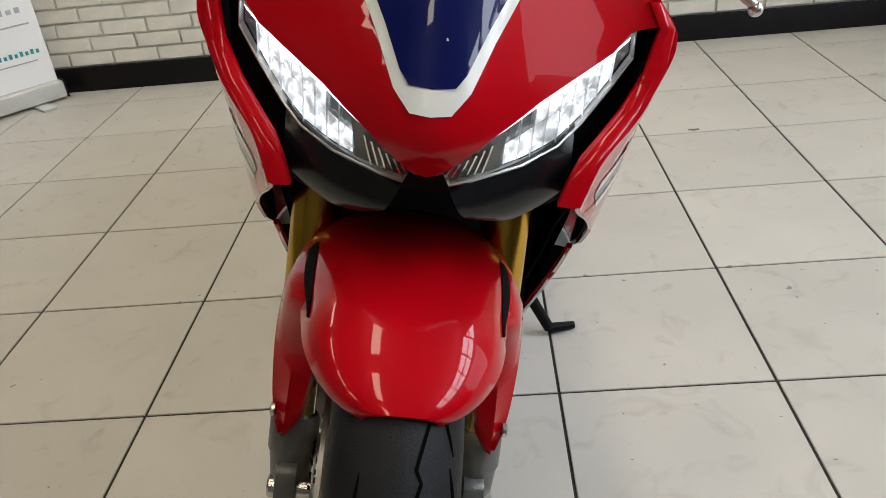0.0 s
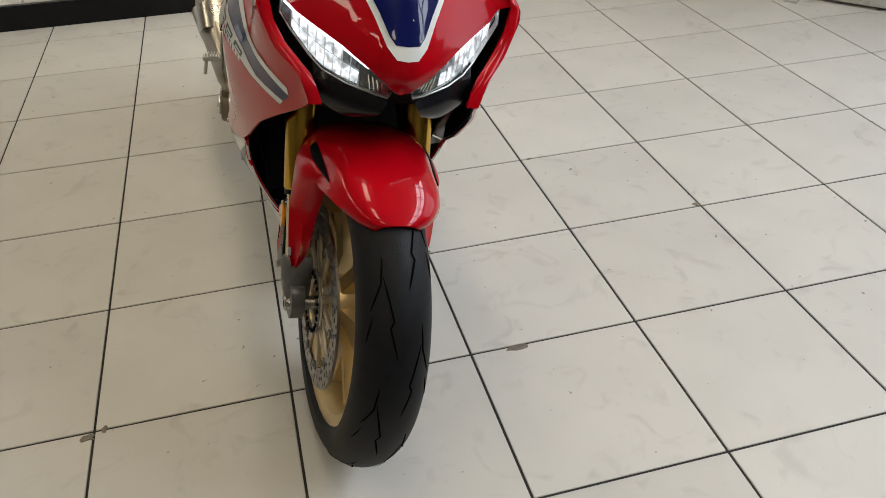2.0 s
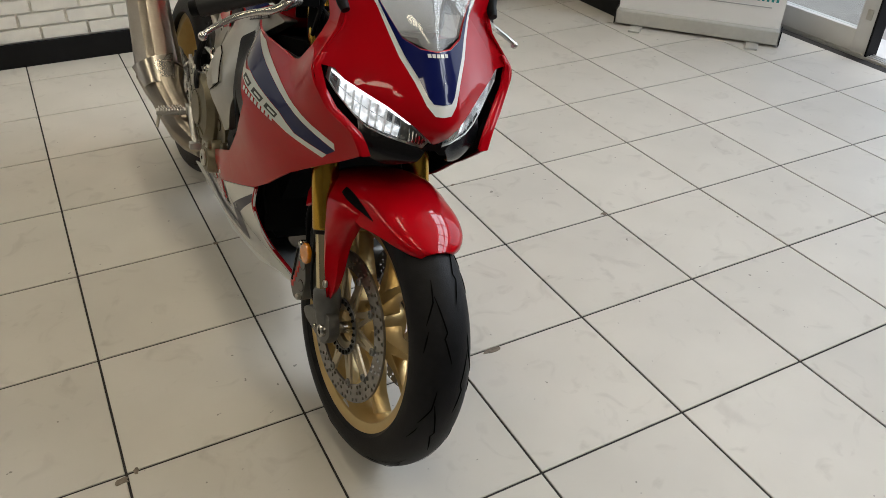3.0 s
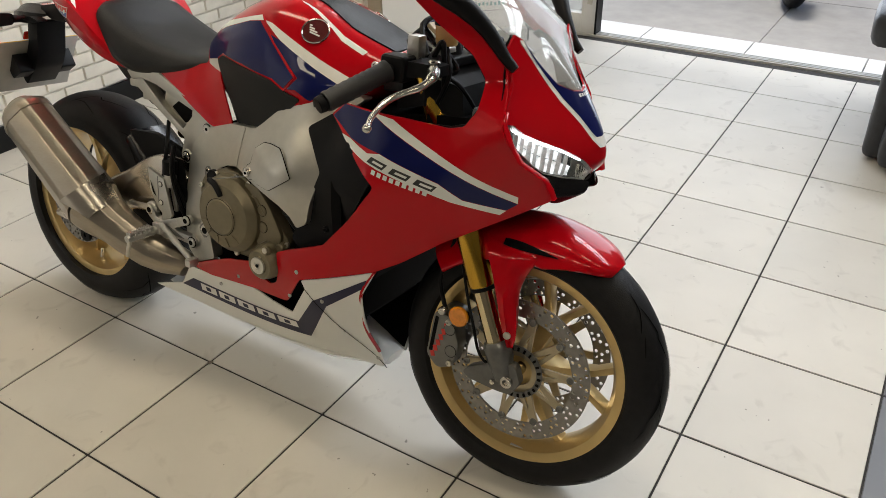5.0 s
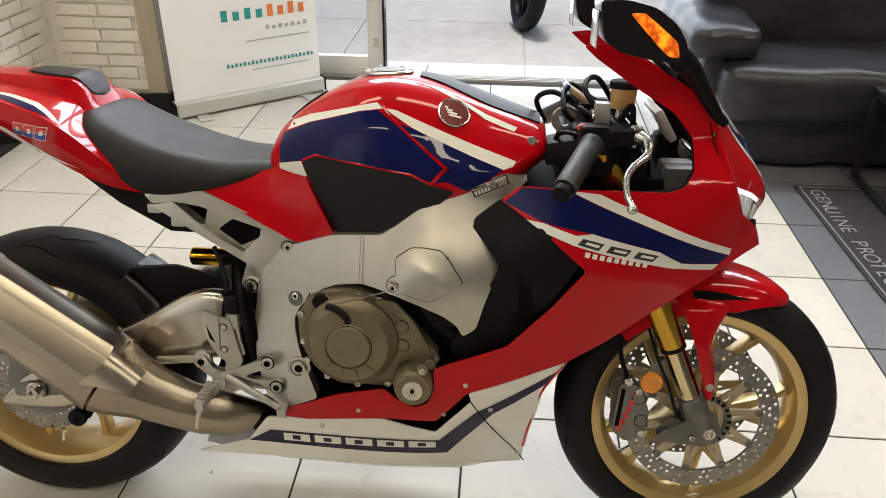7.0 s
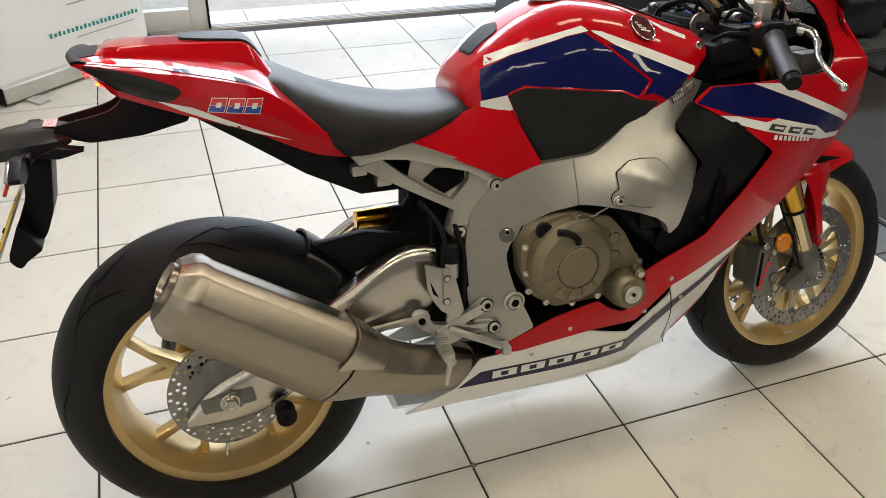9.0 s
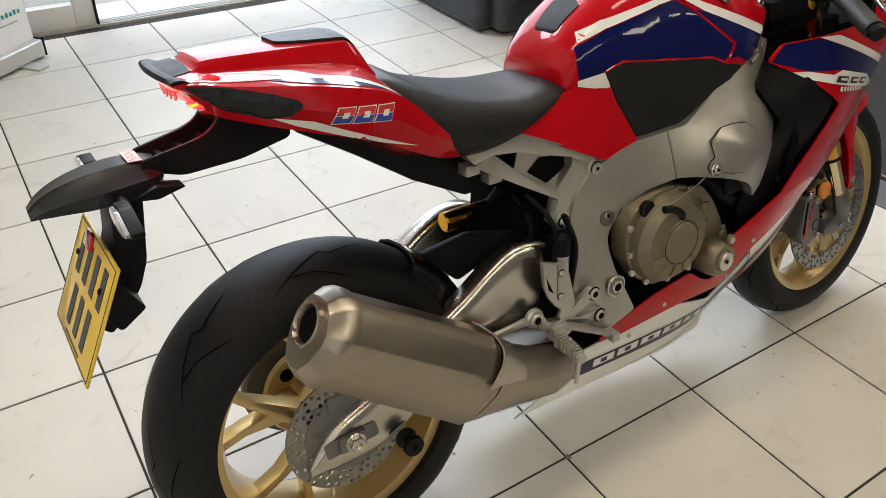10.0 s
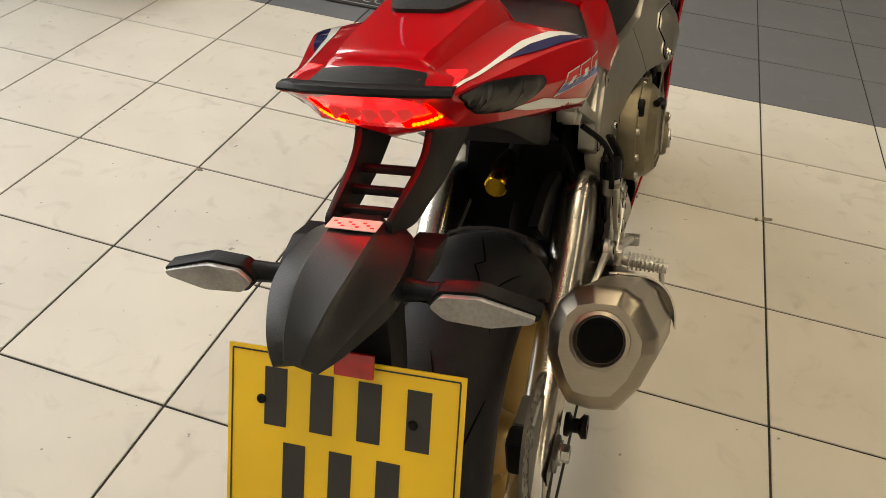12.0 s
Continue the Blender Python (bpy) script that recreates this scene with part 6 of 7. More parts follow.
for s in (-1, 1):
    def put2(a, b, h, s=s):
        return (a, s * h, b)

    def fr(k):
        return lambda a, b: yframe(a, b) + k
    spar = part("frame_spar", skin(rounded(SPAR, 0.008), yframe, 0.03, put2, 0.012), FRAME, bike, "silver cast frame spar", 40)
    hexo = rounded([(.778, .674), (.806, .694), (.830, .697), (.861, .695), (.876, .681), (.9035, .642), (.846, .603), (.814, .608), (.793, .615), (.780, .611), (.766, .615), (.762, .628), (.768, .638), (.779, .644)], 0.004, 3)
    part("cover_plate", skin(hexo, lambda a, b: yframe(a, b) + .0062 + .004 * max(0, 1 - abs((a - .835) * .5 + (b - .655)) / .02), 0.008, put2, 0.012), FRAME, spar)
    # Dark tube paints the shading line around the plate's edge.
    part("cover_groove", tube([(x, s * (yframe(x, z) + .0047), z) for x, z in hexo + hexo[:1]], .0014, 6), DARK, spar)
    part("weld_seam", skin([(.7065, .699), (.7115, .699), (.7110, .614), (.7065, .614)], fr(0.0022), 0.003, put2), FRAME, spar)
    part("seam_edge", skin([(.7050, .699), (.7064, .699), (.7064, .614), (.7050, .614)], fr(0.0008), 0.001, put2), GREYC, spar)
    lab0, lab1, lab2 = Vector((.909, .8045)), Vector((.064, .0230)), Vector((.0080, -.0178))

    def on_label(u0, u1, v0, v1):
        return [tuple(lab0 + lab1 * u + lab2 * v) for u, v in ((u0, v0), (u1, v0), (u1, v1), (u0, v1))]
    edge = part("warning_label", skin(on_label(0, 1, 0, 1), fr(0.0042), 0, put2), BLACKTXT, spar, "small printed warning label")
    part("label_field", skin(on_label(.03, .97, .08, .40), fr(0.0047), 0, put2), LABELGREY, edge)
    for k in range(5):
        part("label_bar", skin(on_label(.05 + k * .09, .115 + k * .09, .50, .88), fr(0.0047), 0, put2), LABELGREY, edge)
    part("label_bar", skin(on_label(.06, .42, .15, .32), fr(0.0052), 0, put2), BLACKTXT, edge)
    part("label_bar", skin(on_label(.50, .66, .12, .90), fr(0.0052), 0, put2), GREYC, edge)
    for k in range(3):
        part("label_bar", skin(on_label(.70, .94, .46 + k * .17, .55 + k * .17), fr(0.0047), 0, put2), LABELGREY, edge)
    bx, bz = .775, .624
    part("bolt_seat", disc((bx, s * (yframe(bx, bz) + .0045), bz), (0, s, 0), .0128, .0045, 28, .0015), BOLT, spar)
    part("spar_bolt", disc((bx, s * (yframe(bx, bz) + .009), bz), (0, s, 0), .0090, .005, 22, .002), BOLT, spar)
    socket((bx, s * (yframe(bx, bz) + .0141), bz), (0, s, 0), .0032, spar)
    e = .004
    face = Vector(((yframe(.57 - e, .556) - yframe(.57 + e, .556)) / (2 * e), 1, (yframe(.57, .556 - e) - yframe(.57, .556 + e)) / (2 * e))).normalized()
    face.y *= s
    pit = Vector((.571, s * yframe(.571, .557), .557))
    part("bolt_recess", disc(pit - face * .0012, face, .0160, .0030, 28, .0005), GREYC, spar, "machined bolt recess")
    part("recess_shade", disc(pit + face * .0019, face, .0142, .0012, 28, .0003), RECESS, spar)
    part("recess_bolt", disc(pit + face * .0032 + Vector((.001, 0, .0055)), face, .0075, .002, 18, .001, .0015), BOLT, spar)
    socket(pit + face * .0054 + Vector((.001, 0, .0055)), face, .0036, spar)
    part("pivot_washer", disc((.578, s * (yframe(.578, .416) - .002), .416), (0, s, 0), .0235, .004, 30, .0015), BOLT, spar)
    part("pivot_ring", lathe([(.0150, 0), (.0185, 0), (.0185, .0014), (.0150, .0014)], 30, (.578, s * (yframe(.578, .416) + .0016) - (.0014 if s < 0 else 0), .416)), GREYC, spar)
    part("pivot_nut", disc((.578, s * (yframe(.578, .416) + .002), .416), (0, s, 0), .0145, .004, 6, .001, .004), BOLT, spar)
    socket((.578, s * (yframe(.578, .416) + .0061), .416), (0, s, 0), .0085, spar)
    sub = part("subframe", join(*[prism(rounded(o, .004), min(s * .132, s * .104), max(s * .132, s * .104), .004) for o in (
        [(.274, .752), (.330, .757), (.391, .763), (.480, .722), (.573, .671), (.566, .652), (.500, .693), (.440, .712), (.384, .732), (.330, .740), (.290, .733)],
        [(.287, .730), (.330, .741), (.376, .700), (.420, .667), (.466, .640), (.500, .676), (.502, .692), (.566, .652), (.562, .640), (.520, .603), (.495, .558), (.470, .556), (.455, .572), (.470, .618), (.38, .672)])]), FRAME, bike, "silver seat subframe", 40)
    part("subframe_recess", prism([(.395, .735), (.460, .715), (.508, .694), (.502, .668), (.468, .634), (.420, .660), (.384, .690)], min(s * .110, s * .113), max(s * .110, s * .113), 0), FRAME, sub)
    part("subframe_void", prism(rounded([(.412, .682), (.440, .703), (.499, .694), (.497, .669), (.456, .649)], .004), min(s * .1131, s * .1145), max(s * .1131, s * .1145), 0), DARK, sub)
    for x, z in ((.556, .658), (.478, .573)):
        part("subframe_boss", disc((x, s * .126, z), (0, s, 0), .0180, .010, 24, .003, .0), FRAME, sub)
        part("subframe_bolt", disc((x, s * .1365, z), (0, s, 0), .0115, .004, 20, .0015), BOLT, sub)
        part("bolt_ring", lathe([(.0115, 0), (.0135, 0), (.0135, .0012), (.0115, .0012)], 24, (x, s * .1365 - (.0012 if s < 0 else 0), z)), DARK, sub)
        socket((x, s * .1406, z), (0, s, 0), .0040, sub)
    for x, z in ((.29, .728), (.335, .702)):
        part("frame_lug", box(x - .014, x + .014, min(s * .10, s * .128), max(s * .10, s * .128), z - .016, z + .004, .004), FRAME, sub)
    hi = curve_points([(-.082, 0, .288), (-.03, 0, .338), (.06, 0, .378), (.16, 0, .440), (.241, 0, .484), (.314, 0, .530), (.370, 0, .552), (.43, 0, .545), (.50, 0, .50), (.512, 0, .47)], 44)
    lo = curve_points([(-.082, 0, .266), (-.02, 0, .256), (.04, 0, .258), (.10, 0, .278), (.16, 0, .315), (.242, 0, .368), (.335, 0, .385), (.431, 0, .412), (.50, 0, .418), (.512, 0, .44)], 44)
    rings = []
    for p, q in zip(hi, lo):
        m, h = (p + q) / 2, (p - q) / 2
        ring = []
        for k in range(24):
            t = 2 * math.pi * k / 24
            cy, cz = math.cos(t), math.sin(t)
            cy, cz = math.copysign(abs(cy) ** .55, cy), math.copysign(abs(cz) ** .55, cz)
            ring.append(m + h * cz + Vector((0, s * (.117 + .029 * cy), 0)))
        rings.append(ring)
    arm = part("swingarm", loft(rings), BRUSH, bike, "brushed aluminium swingarm", 60)
    part("adjuster_window", prism(rounded([(-.055, .325), (.045, .332), (.05, .300), (-.05, .292)], .006), min(s * .1465, s * .1475), max(s * .1465, s * .1475), 0), GREYC, arm)
    part("adjuster_block", box(-.028, .022, min(s * .1476, s * .156), max(s * .1476, s * .156), .298, .330, .003), GREYC, arm)
    part("axle_washer", disc((0, s * .1561, .314), (0, s, 0), .019, .004, 26, .001), BOLT, arm)
    part("axle_nut", disc((0, s * .1602, .314), (0, s, 0), .0145, .011, 6, .0015, .006), BOLT, arm)
    part("paddock_bobbin", move(lathe([(0, 0), (.019, 0), (.020, .006), (.012, .012), (.012, .022), (.020, .028), (.019, .036), (.006, .036), (.006, .032), (0, .032)], 24, closed=False), Matrix.Translation((.098, s * .147, .268)) @ (Matrix.Identity(4) if s > 0 else pose(0, 0, 0, 180))), SATIN, arm, "black paddock stand bobbin")
# rear brake, shock, hugger
rc = part("rear_caliper", box(-.066, -.026, -.122, -.090, .325, .392, .010, 3), SATIN, bike, "dark rear brake caliper")
part("caliper_bridge", box(-.030, .03, -.128, -.095, .352, .396, .008, 2), GREYC, rc)
for z in (.338, .378):
    part("caliper_pin", disc((-.047, -.122, z), (0, -1, 0), .008, .005, 14, .001, .002), GREYC, rc)
part("shock_reservoir", move(lathe([(0, 0), (.017, 0), (.0195, .003), (.0195, .07), (.0175, .073), (0, .073)], 28, closed=False), Matrix.Translation((.303, .006, .574)) @ pose(0, 0, 0, 0, 0, -90)), GOLDRES, bike, "gold anodised shock reservoir")
part("reservoir_end", tube([(.372, .006, .574), (.384, .006, .574), (.41, .0, .585), (.42, -.02, .62)], [.019, .019, .012, .009], 14), SATIN, bike)
part("shock_hose", tube(curve_points([(.42, -.06, .62), (.435, -.085, .575), (.43, -.10, .53), (.42, -.11, .49)], 14), .006, 8), SATIN, bike)
rings = []
for k in range(15):
    u = k / 14
    a = radians(14 + 38 * u)
    R = .325 + .004 * math.sin(u * 3)
    hw = .092 - .018 * u
    row = []
    for q, dr in ((-1, .055), (-.98, .03), (-.85, .012), (-.5, .003), (0, 0), (.5, .003), (.85, .012), (.98, .03), (1, .055)):
        r = R - dr
        row.append((r * math.cos(a), q * hw, RA[2] + r * math.sin(a)))
    rings.append(row + [(x * .985, y * .97, RA[2] + (z - RA[2]) * .985) for x, y, z in row[::-1]])
part("hugger", loft(rings), GLOSSB, bike, "gloss black rear hugger mudguard", 50)
part("hugger_brace", prism(rounded([(.20, .575), (.30, .585), (.40, .56), (.43, .50), (.36, .53), (.27, .50)], .01), -.086, -.070, .003), SATIN, bike)
part("shock_body", tube([(.46, 0, .60), (.44, 0, .36)], .03, 18), SATIN, bike)

# engine covers on the right side
flange = part("clutch_cover", prism(rounded([(.583, .540), (.603, .572), (.650, .594), (.706, .600), (.762, .578), (.806, .530), (.862, .469), (.846, .440), (.77, .395), (.663, .394), (.612, .429), (.586, .479)], .012), -.192, -.15, .004), BRONZE, bike, "bronze painted clutch cover", 40)
part("clutch_dome", lathe([(.0, -.236), (.040, -.236), (.044, -.2325), (.046, -.231), (.075, -.226), (.091, -.209), (.095, -.19), (.095, -.16), (0, -.16)], 48, (.690, 0, .497), closed=False), BRONZE, flange, "", 24)
part("starter_dome", lathe([(.0, -.243), (.021, -.243), (.022, -.2405), (.032, -.2405), (.036, -.236), (.041, -.215), (.041, -.16), (0, -.16)], 36, (.814, 0, .417), closed=False), BRONZE, flange, "", 30)
part("starter_plug", disc((.814, -.243, .417), (0, -1, 0), .020, .004, 30, .001, .0015), BOLT, flange)
part("oil_cap", disc((.632, -.190, .572), (0, -1, 0), .017, .012, 20, .003), SATIN, flange, "black oil filler cap")
part("cable_arm", tube(curve_points([(.648, -.222, .575), (.668, -.228, .572), (.685, -.232, .560), (.69, -.230, .548)], 8), .007, 10), SATIN, flange)
part("cable", tube(curve_points([(.655, -.222, .578), (.70, -.224, .592), (.75, -.222, .607), (.80, -.20, .615)], 10), .0016, 8), GREYC, flange)
for x, z in ((.591, .543), (.641, .580), (.707, .589), (.745, .582), (.777, .560), (.821, .501), (.857, .463), (.594, .486), (.600, .445), (.640, .412), (.70, .398), (.76, .402)):
    part("cover_bolt", disc((x, -.1915, z), (0, -1, 0), .0068, .007, 12, .001, .003), BOLT, flange)
part("cover_web", prism(rounded([(.735, .585), (.775, .582), (.812, .540), (.846, .480), (.836, .452), (.800, .462), (.770, .440), (.752, .520)], .010), -.2005, -.19, .004), BRONZE, flange)
for x, z in ((.788, .530), (.790, .490)):
    part("cover_boss", disc((x, -.2005, z), (0, -1, 0), .0125, .0025, 22, .001), BRONZE, flange)
    part("boss_ring", lathe([(.0125, 0), (.0140, 0), (.0140, .0006), (.0125, .0006)], 24, (x, -.2012, z)), DARK, flange)
part("web_rib", tube([(.738, -.2012, .560), (.772, -.2018, .556), (.800, -.2015, .520)], .0022, 8), BRONZE, flange)
part("side_boss", disc((.832, -.232, .458), (0, -1, 0), .0115, .008, 20, .002), BRONZE, flange)
part("side_bolt", disc((.832, -.2402, .458), (0, -1, 0), .0070, .003, 16, .001, .0015), BOLT, flange)
part("plug_socket", disc((.814, -.2472, .417), (0, -1, 0), .0042, .0012, 12, .0003), DARK, flange)
part("dome_groove", lathe([(.0440, 0), (.0452, 0), (.0452, .0006), (.0440, .0006)], 40, (.690, -.2345, .497)), DARK, flange)
for k in range(5):
    a = radians(200 + 28 * k)
    part("dome_rib", tube([(.690 + .050 * math.cos(a), -.2325, .497 + .050 * math.sin(a)), (.690 + .074 * math.cos(a), -.2265, .497 + .074 * math.sin(a))], .0016, 6), BRONZE, flange)
part("gasket", prism(rounded([(.588, .548), (.610, .593), (.655, .609), (.706, .609), (.764, .577), (.813, .529), (.852, .470), (.838, .434), (.772, .389), (.660, .388), (.607, .426), (.589, .479)], .012), -.160, -.152, .002), DARK, flange)
part("crank_dome", disc((.845, -.19, .455), (0, -1, 0), .012, .02, 16, .003), BRONZE, flange)
part("coolant_hose", tube(curve_points([(.775, -.13, .595), (.82, -.165, .575), (.86, -.18, .535), (.905, -.175, .50), (.95, -.14, .48)], 16), .017, 14), SATIN, bike, "black coolant hose")
part("coolant_hose", tube(curve_points([(.80, -.12, .62), (.85, -.17, .605), (.885, -.185, .575), (.90, -.17, .54)], 12), .012, 12), GLOSSB, bike)
part("reservoir_tank", box(.845, .905, -.205, -.15, .535, .60, .012, 3), SATIN, bike)
for x, z in ((1.055, .60), (1.07, .66), (.985, .545)):
    part("infill_screw", disc((x, -.215, z), (0, -1, 0), .007, .006, 14, .001, .003), SATIN, bike)

# ---- exhaust ----
SHAPE = rounded([(-.22, 1.02), (.30, 1.02), (.62, .84), (.97, .32), (.97, .02), (.72, -.56), (.36, -.98), (-.10, -1.03), (-.50, -.98), (-.70, -.72), (-.95, -.2), (-.95, .25), (-.82, .68), (-.58, .93)], .04, 2)
AX, UP = Vector((.812, 0, -.583)), Vector((.583, 0, .812))


def muffler_ring(c, hw, hh, grow=1.0):
    return [Vector(c) + Vector((0, -y * hw * grow, 0)) + UP * n * hh * grow for y, n in SHAPE]


r0, r1 = Vector((-.054, -.216, .583)), Vector((.195, -.222, .402))
body = [muffler_ring(r0 + (r1 - r0) * u, .066 + .006 * u, .071 + .011 * u) for u in (0.06, .25, .5, .75, 1.0)]
muf = part("muffler", loft(body), TITAN, bike, "brushed titanium exhaust muffler", 20)
capr = [muffler_ring(r0 + (r1 - r0) * .075, .068, .0735), muffler_ring(r0 + (r1 - r0) * .03, .069, .0745), muffler_ring(r0 - AX * .006, .064, .069), muffler_ring(r0 - AX * .022, .050, .054)]
part("end_cap", bevel(loft(capr), 0), TITAN, muf, "polished muffler end cap", 25)
q = (-AX).to_track_quat('Z', 'Y').to_matrix().to_4x4()
pr = [(.030, -.004), (.036, .0), (.0355, .010), (.031, .0115), (.029, .008), (.0275, -.0)]
orings = [[Matrix.Translation(r0 - AX * .021 + UP * .012) @ q @ Vector((r * math.cos(2 * math.pi * k / 28), r * math.sin(2 * math.pi * k / 28), h)) for k in range(28)] for r, h in pr]
part("outlet_ring", loft(orings), TITAN, muf)
part("outlet_pipe", disc(r0 - AX * .019 + UP * .012, -AX, .0275, .0035, 28, .0005), DARK, muf, "dark exhaust outlet")
part("strap", loft([muffler_ring(r0 + (r1 - r0) * u, .072, .082, 1.005) for u in (.985, 1.02)]), TITAN, muf, "titanium muffler seam band")
mid = [muffler_ring(r1 + AX * .012, .070, .080), muffler_ring((.235, -.222, .378), .062, .070), muffler_ring((.275, -.215, .358), .054, .058)]
for c, r in (((.335, -.20, .330), .052), ((.40, -.185, .305), .052), ((.445, -.165, .285), .046), ((.475, -.14, .270), .036)):
    mid.append([Vector(c) + Vector((0, -math.cos(t) * r, 0)) + UP * math.sin(t) * r for t in [math.atan2(n, y) for y, n in SHAPE]])
part("mid_pipe", loft(mid), TITAN, bike, "brushed exhaust mid pipe", 32)
shield = []
for i in range(9):
    v = i / 8
    row = []
    for k in range(13):
        t = radians(104 - (100 - 22 * v) * k / 12)
        c = r1 + AX * (-.022 + .016 * math.sin(math.pi * k / 12) * (1 - v) + .088 * v)
        rad = 1.10 - .20 * v
        y, n = math.cos(t), math.sin(t)
        y, n = math.copysign(abs(y) ** .70, y), math.copysign(abs(n) ** .80, n)
        row.append(c + Vector((0, -y * .072 * rad, 0)) + UP * n * .080 * rad)
    shield.append(row + [p - (p - c) * .035 for p in row[::-1]])
part("heat_shield", loft(shield), mat("polished_titanium_shield", (0.47, 0.43, 0.37), 0.28, 1.0, 0.08, 40, 0.03, 60, rvar=0.05), bike, "polished heat shield over the pipe joint", 50)
part("collector", tube([(.475, -.12, .27), (.55, -.06, .22), (.70, 0, .20), (.9, 0, .22)], .04, 14), TITAN, bike)

# ---- foot controls, right ----
hang = part("footrest_hanger", prism(rounded([(.362, .420), (.377, .433), (.392, .424), (.402, .405), (.428, .398), (.470, .412), (.512, .437), (.526, .428), (.520, .414), (.466, .392), (.480, .386), (.528, .386),
                                              (.544, .378), (.538, .362), (.470, .366), (.437, .352), (.412, .358), (.398, .384), (.374, .402)], .006), -.181, -.165, .003), CAST, bike, "cast aluminium footrest hanger", 40)
part("hanger_web", prism(rounded([(.432, .390), (.450, .392), (.505, .372), (.470, .373)], .002), -.1822, -.1811, 0), GREYC, hang)
part("hanger_rib", prism(rounded([(.405, .398), (.430, .391), (.505, .424), (.500, .431), (.428, .402)], .003), -.186, -.1812, .0015), CAST, hang)
guard = part("heel_guard", prism(rounded([(.389, .537), (.423, .523), (.444, .517), (.452, .489), (.466, .425), (.446, .398), (.427, .404), (.431, .424), (.419, .433), (.404, .455), (.393, .482)], .004), -.184, -.176, .002), FRAME, hang, "silver heel guard", 40)
part("guard_slot", prism(rounded([(.396, .504), (.414, .464), (.402, .474)], .001), -.1848, -.1841, 0), DARK, guard)
part("guard_crease", tube([(.4235, -.1842, .521), (.4215, -.1842, .450)], .0012, 6), GREYC, guard)
for x, z in ((.432, .501), (.430, .452)):
    part("guard_screw", disc((x, -.184, z), (0, -1, 0), .006, .003, 14, .001, .001), BOLT, guard)
    part("screw_ring", lathe([(.006, 0), (.0075, 0), (.0075, .001), (.006, .001)], 18, (x, -.1852, z)), DARK, guard)
part("splash_guard", prism(rounded([(.420, .566), (.482, .566), (.490, .45), (.486, .385), (.398, .385), (.416, .43), (.428, .50)], .006), -.152, -.148, .001), DARK, bike, "black inner splash guard")
for x, z, r in ((.515, .425, .012), (.531, .371, .012)):
    part("hanger_bolt", disc((x, -.180, z), (0, -1, 0), r, .006, 20, .0015), CAST, hang)
    part("bolt_ring", lathe([(r, 0), (r + .0025, 0), (r + .0025, .0012), (r, .0012)], 24, (x, -.1822, z)), DARK, hang)
    socket((x, -.1861, z), (0, -1, 0), r * .55, hang)
part("hanger_pivot", disc((.378, -.166, .418), (0, -1, 0), .020, .010, 26, .003), CAST, hang)
part("pivot_bolt", disc((.378, -.176, .418), (0, -1, 0), .0135, .006, 20, .0015), BOLT, hang)
socket((.378, -.1821, .418), (0, -1, 0), .0075, hang)
strut((.375, -.172, .420), (.278, -.160, .408), .007, .005, .010, "exhaust_stay", CAST, hang)
peg = part("footpeg", tube([(.415, -.182, .378), (.412, -.20, .376), (.404, -.275, .372)], [.009, .0105, .0095], 12), CAST, bike, "ribbed aluminium footpeg")
for k in range(9):
    u = k / 8
    part("peg_rib", box(.395, .421 - .008 * u, -.207 - .0075 * k - .0018, -.207 - .0075 * k + .0018, .3665, .390 - .004 * u, .001), CAST, peg)
part("peg_feeler", tube([(.404, -.266, .366), (.398, -.268, .345), (.394, -.270, .322)], [.0055, .005, .0045], 10), BOLT, peg)
part("peg_bracket", box(.403, .430, -.196, -.178, .366, .396, .004), CAST, peg)
ped = part("brake_pedal", tube(curve_points([(.43, -.186, .392), (.47, -.192, .372), (.51, -.196, .350), (.545, -.198, .330)], 10), [.008] * 6 + [.007] * 5, 10), CAST, bike, "cast rear brake pedal")
part("pedal_toe", box(.537, .556, -.215, -.185, .318, .338, .004), CAST, ped)
cyl = part("brake_cylinder", tube([(.446, -.164, .495), (.447, -.164, .527)], .016, 16), CAST, bike, "rear brake master cylinder")
part("cylinder_cap", tube([(.447, -.164, .528), (.449, -.164, .562)], .0185, 16), SATIN, cyl)
part("cylinder_rod", tube([(.450, -.162, .497), (.458, -.160, .43)], .006, 10), BOLT, cyl)
part("loom", tube(curve_points([(.402, -.12, .645), (.428, -.15, .605), (.436, -.165, .570), (.430, -.168, .535), (.428, -.168, .515)], 14), .0050, 8), SATIN, bike)
for y, z in ((-.155, .47), (-.16, .44)):
    part("loom", tube(curve_points([(.46, y, .60), (.47, y - .02, .54), (.475, y, z), (.49, y + .02, .38)], 12), .0045, 8), SATIN, bike)
for s in (1,):
    strut((.43, s * .174, .40), (.53, s * .174, .40), .012, .01, .014, "footrest_hanger", CAST, bike, "cast aluminium footrest hanger")

# ---- cockpit ----
BOXGREY = mat("grey_box_plastic", (0.11, 0.11, 0.115), 0.38, 0, 0.25, 50, 0.1, 300)
part("top_clamp", prism(rounded([(1.09, .893), (1.17, .893), (1.17, .912), (1.09, .912)], .004), -.135, .135, .004), SATIN, bike, "black top fork clamp")
part("inner_dash", loft([[(1.17, -.15, .76), (1.17, .15, .76), (1.17, .14, .815), (1.17, -.14, .815)], [(1.30, -.13, .76), (1.30, .13, .76), (1.30, .12, .825), (1.30, -.12, .825)]]), DARK, bike)
for y0, y1 in ((-.135, -.095), (-.09, -.045)):
    part("relay_box", bevel(box(1.262, 1.325, y0, y1, .80, .846), .010, 2), BOXGREY, bike, "grey rounded cockpit box")
DASH = Matrix.Translation((1.268, 0, .908)) @ pose(0, 0, 0, 0, -32, 0)
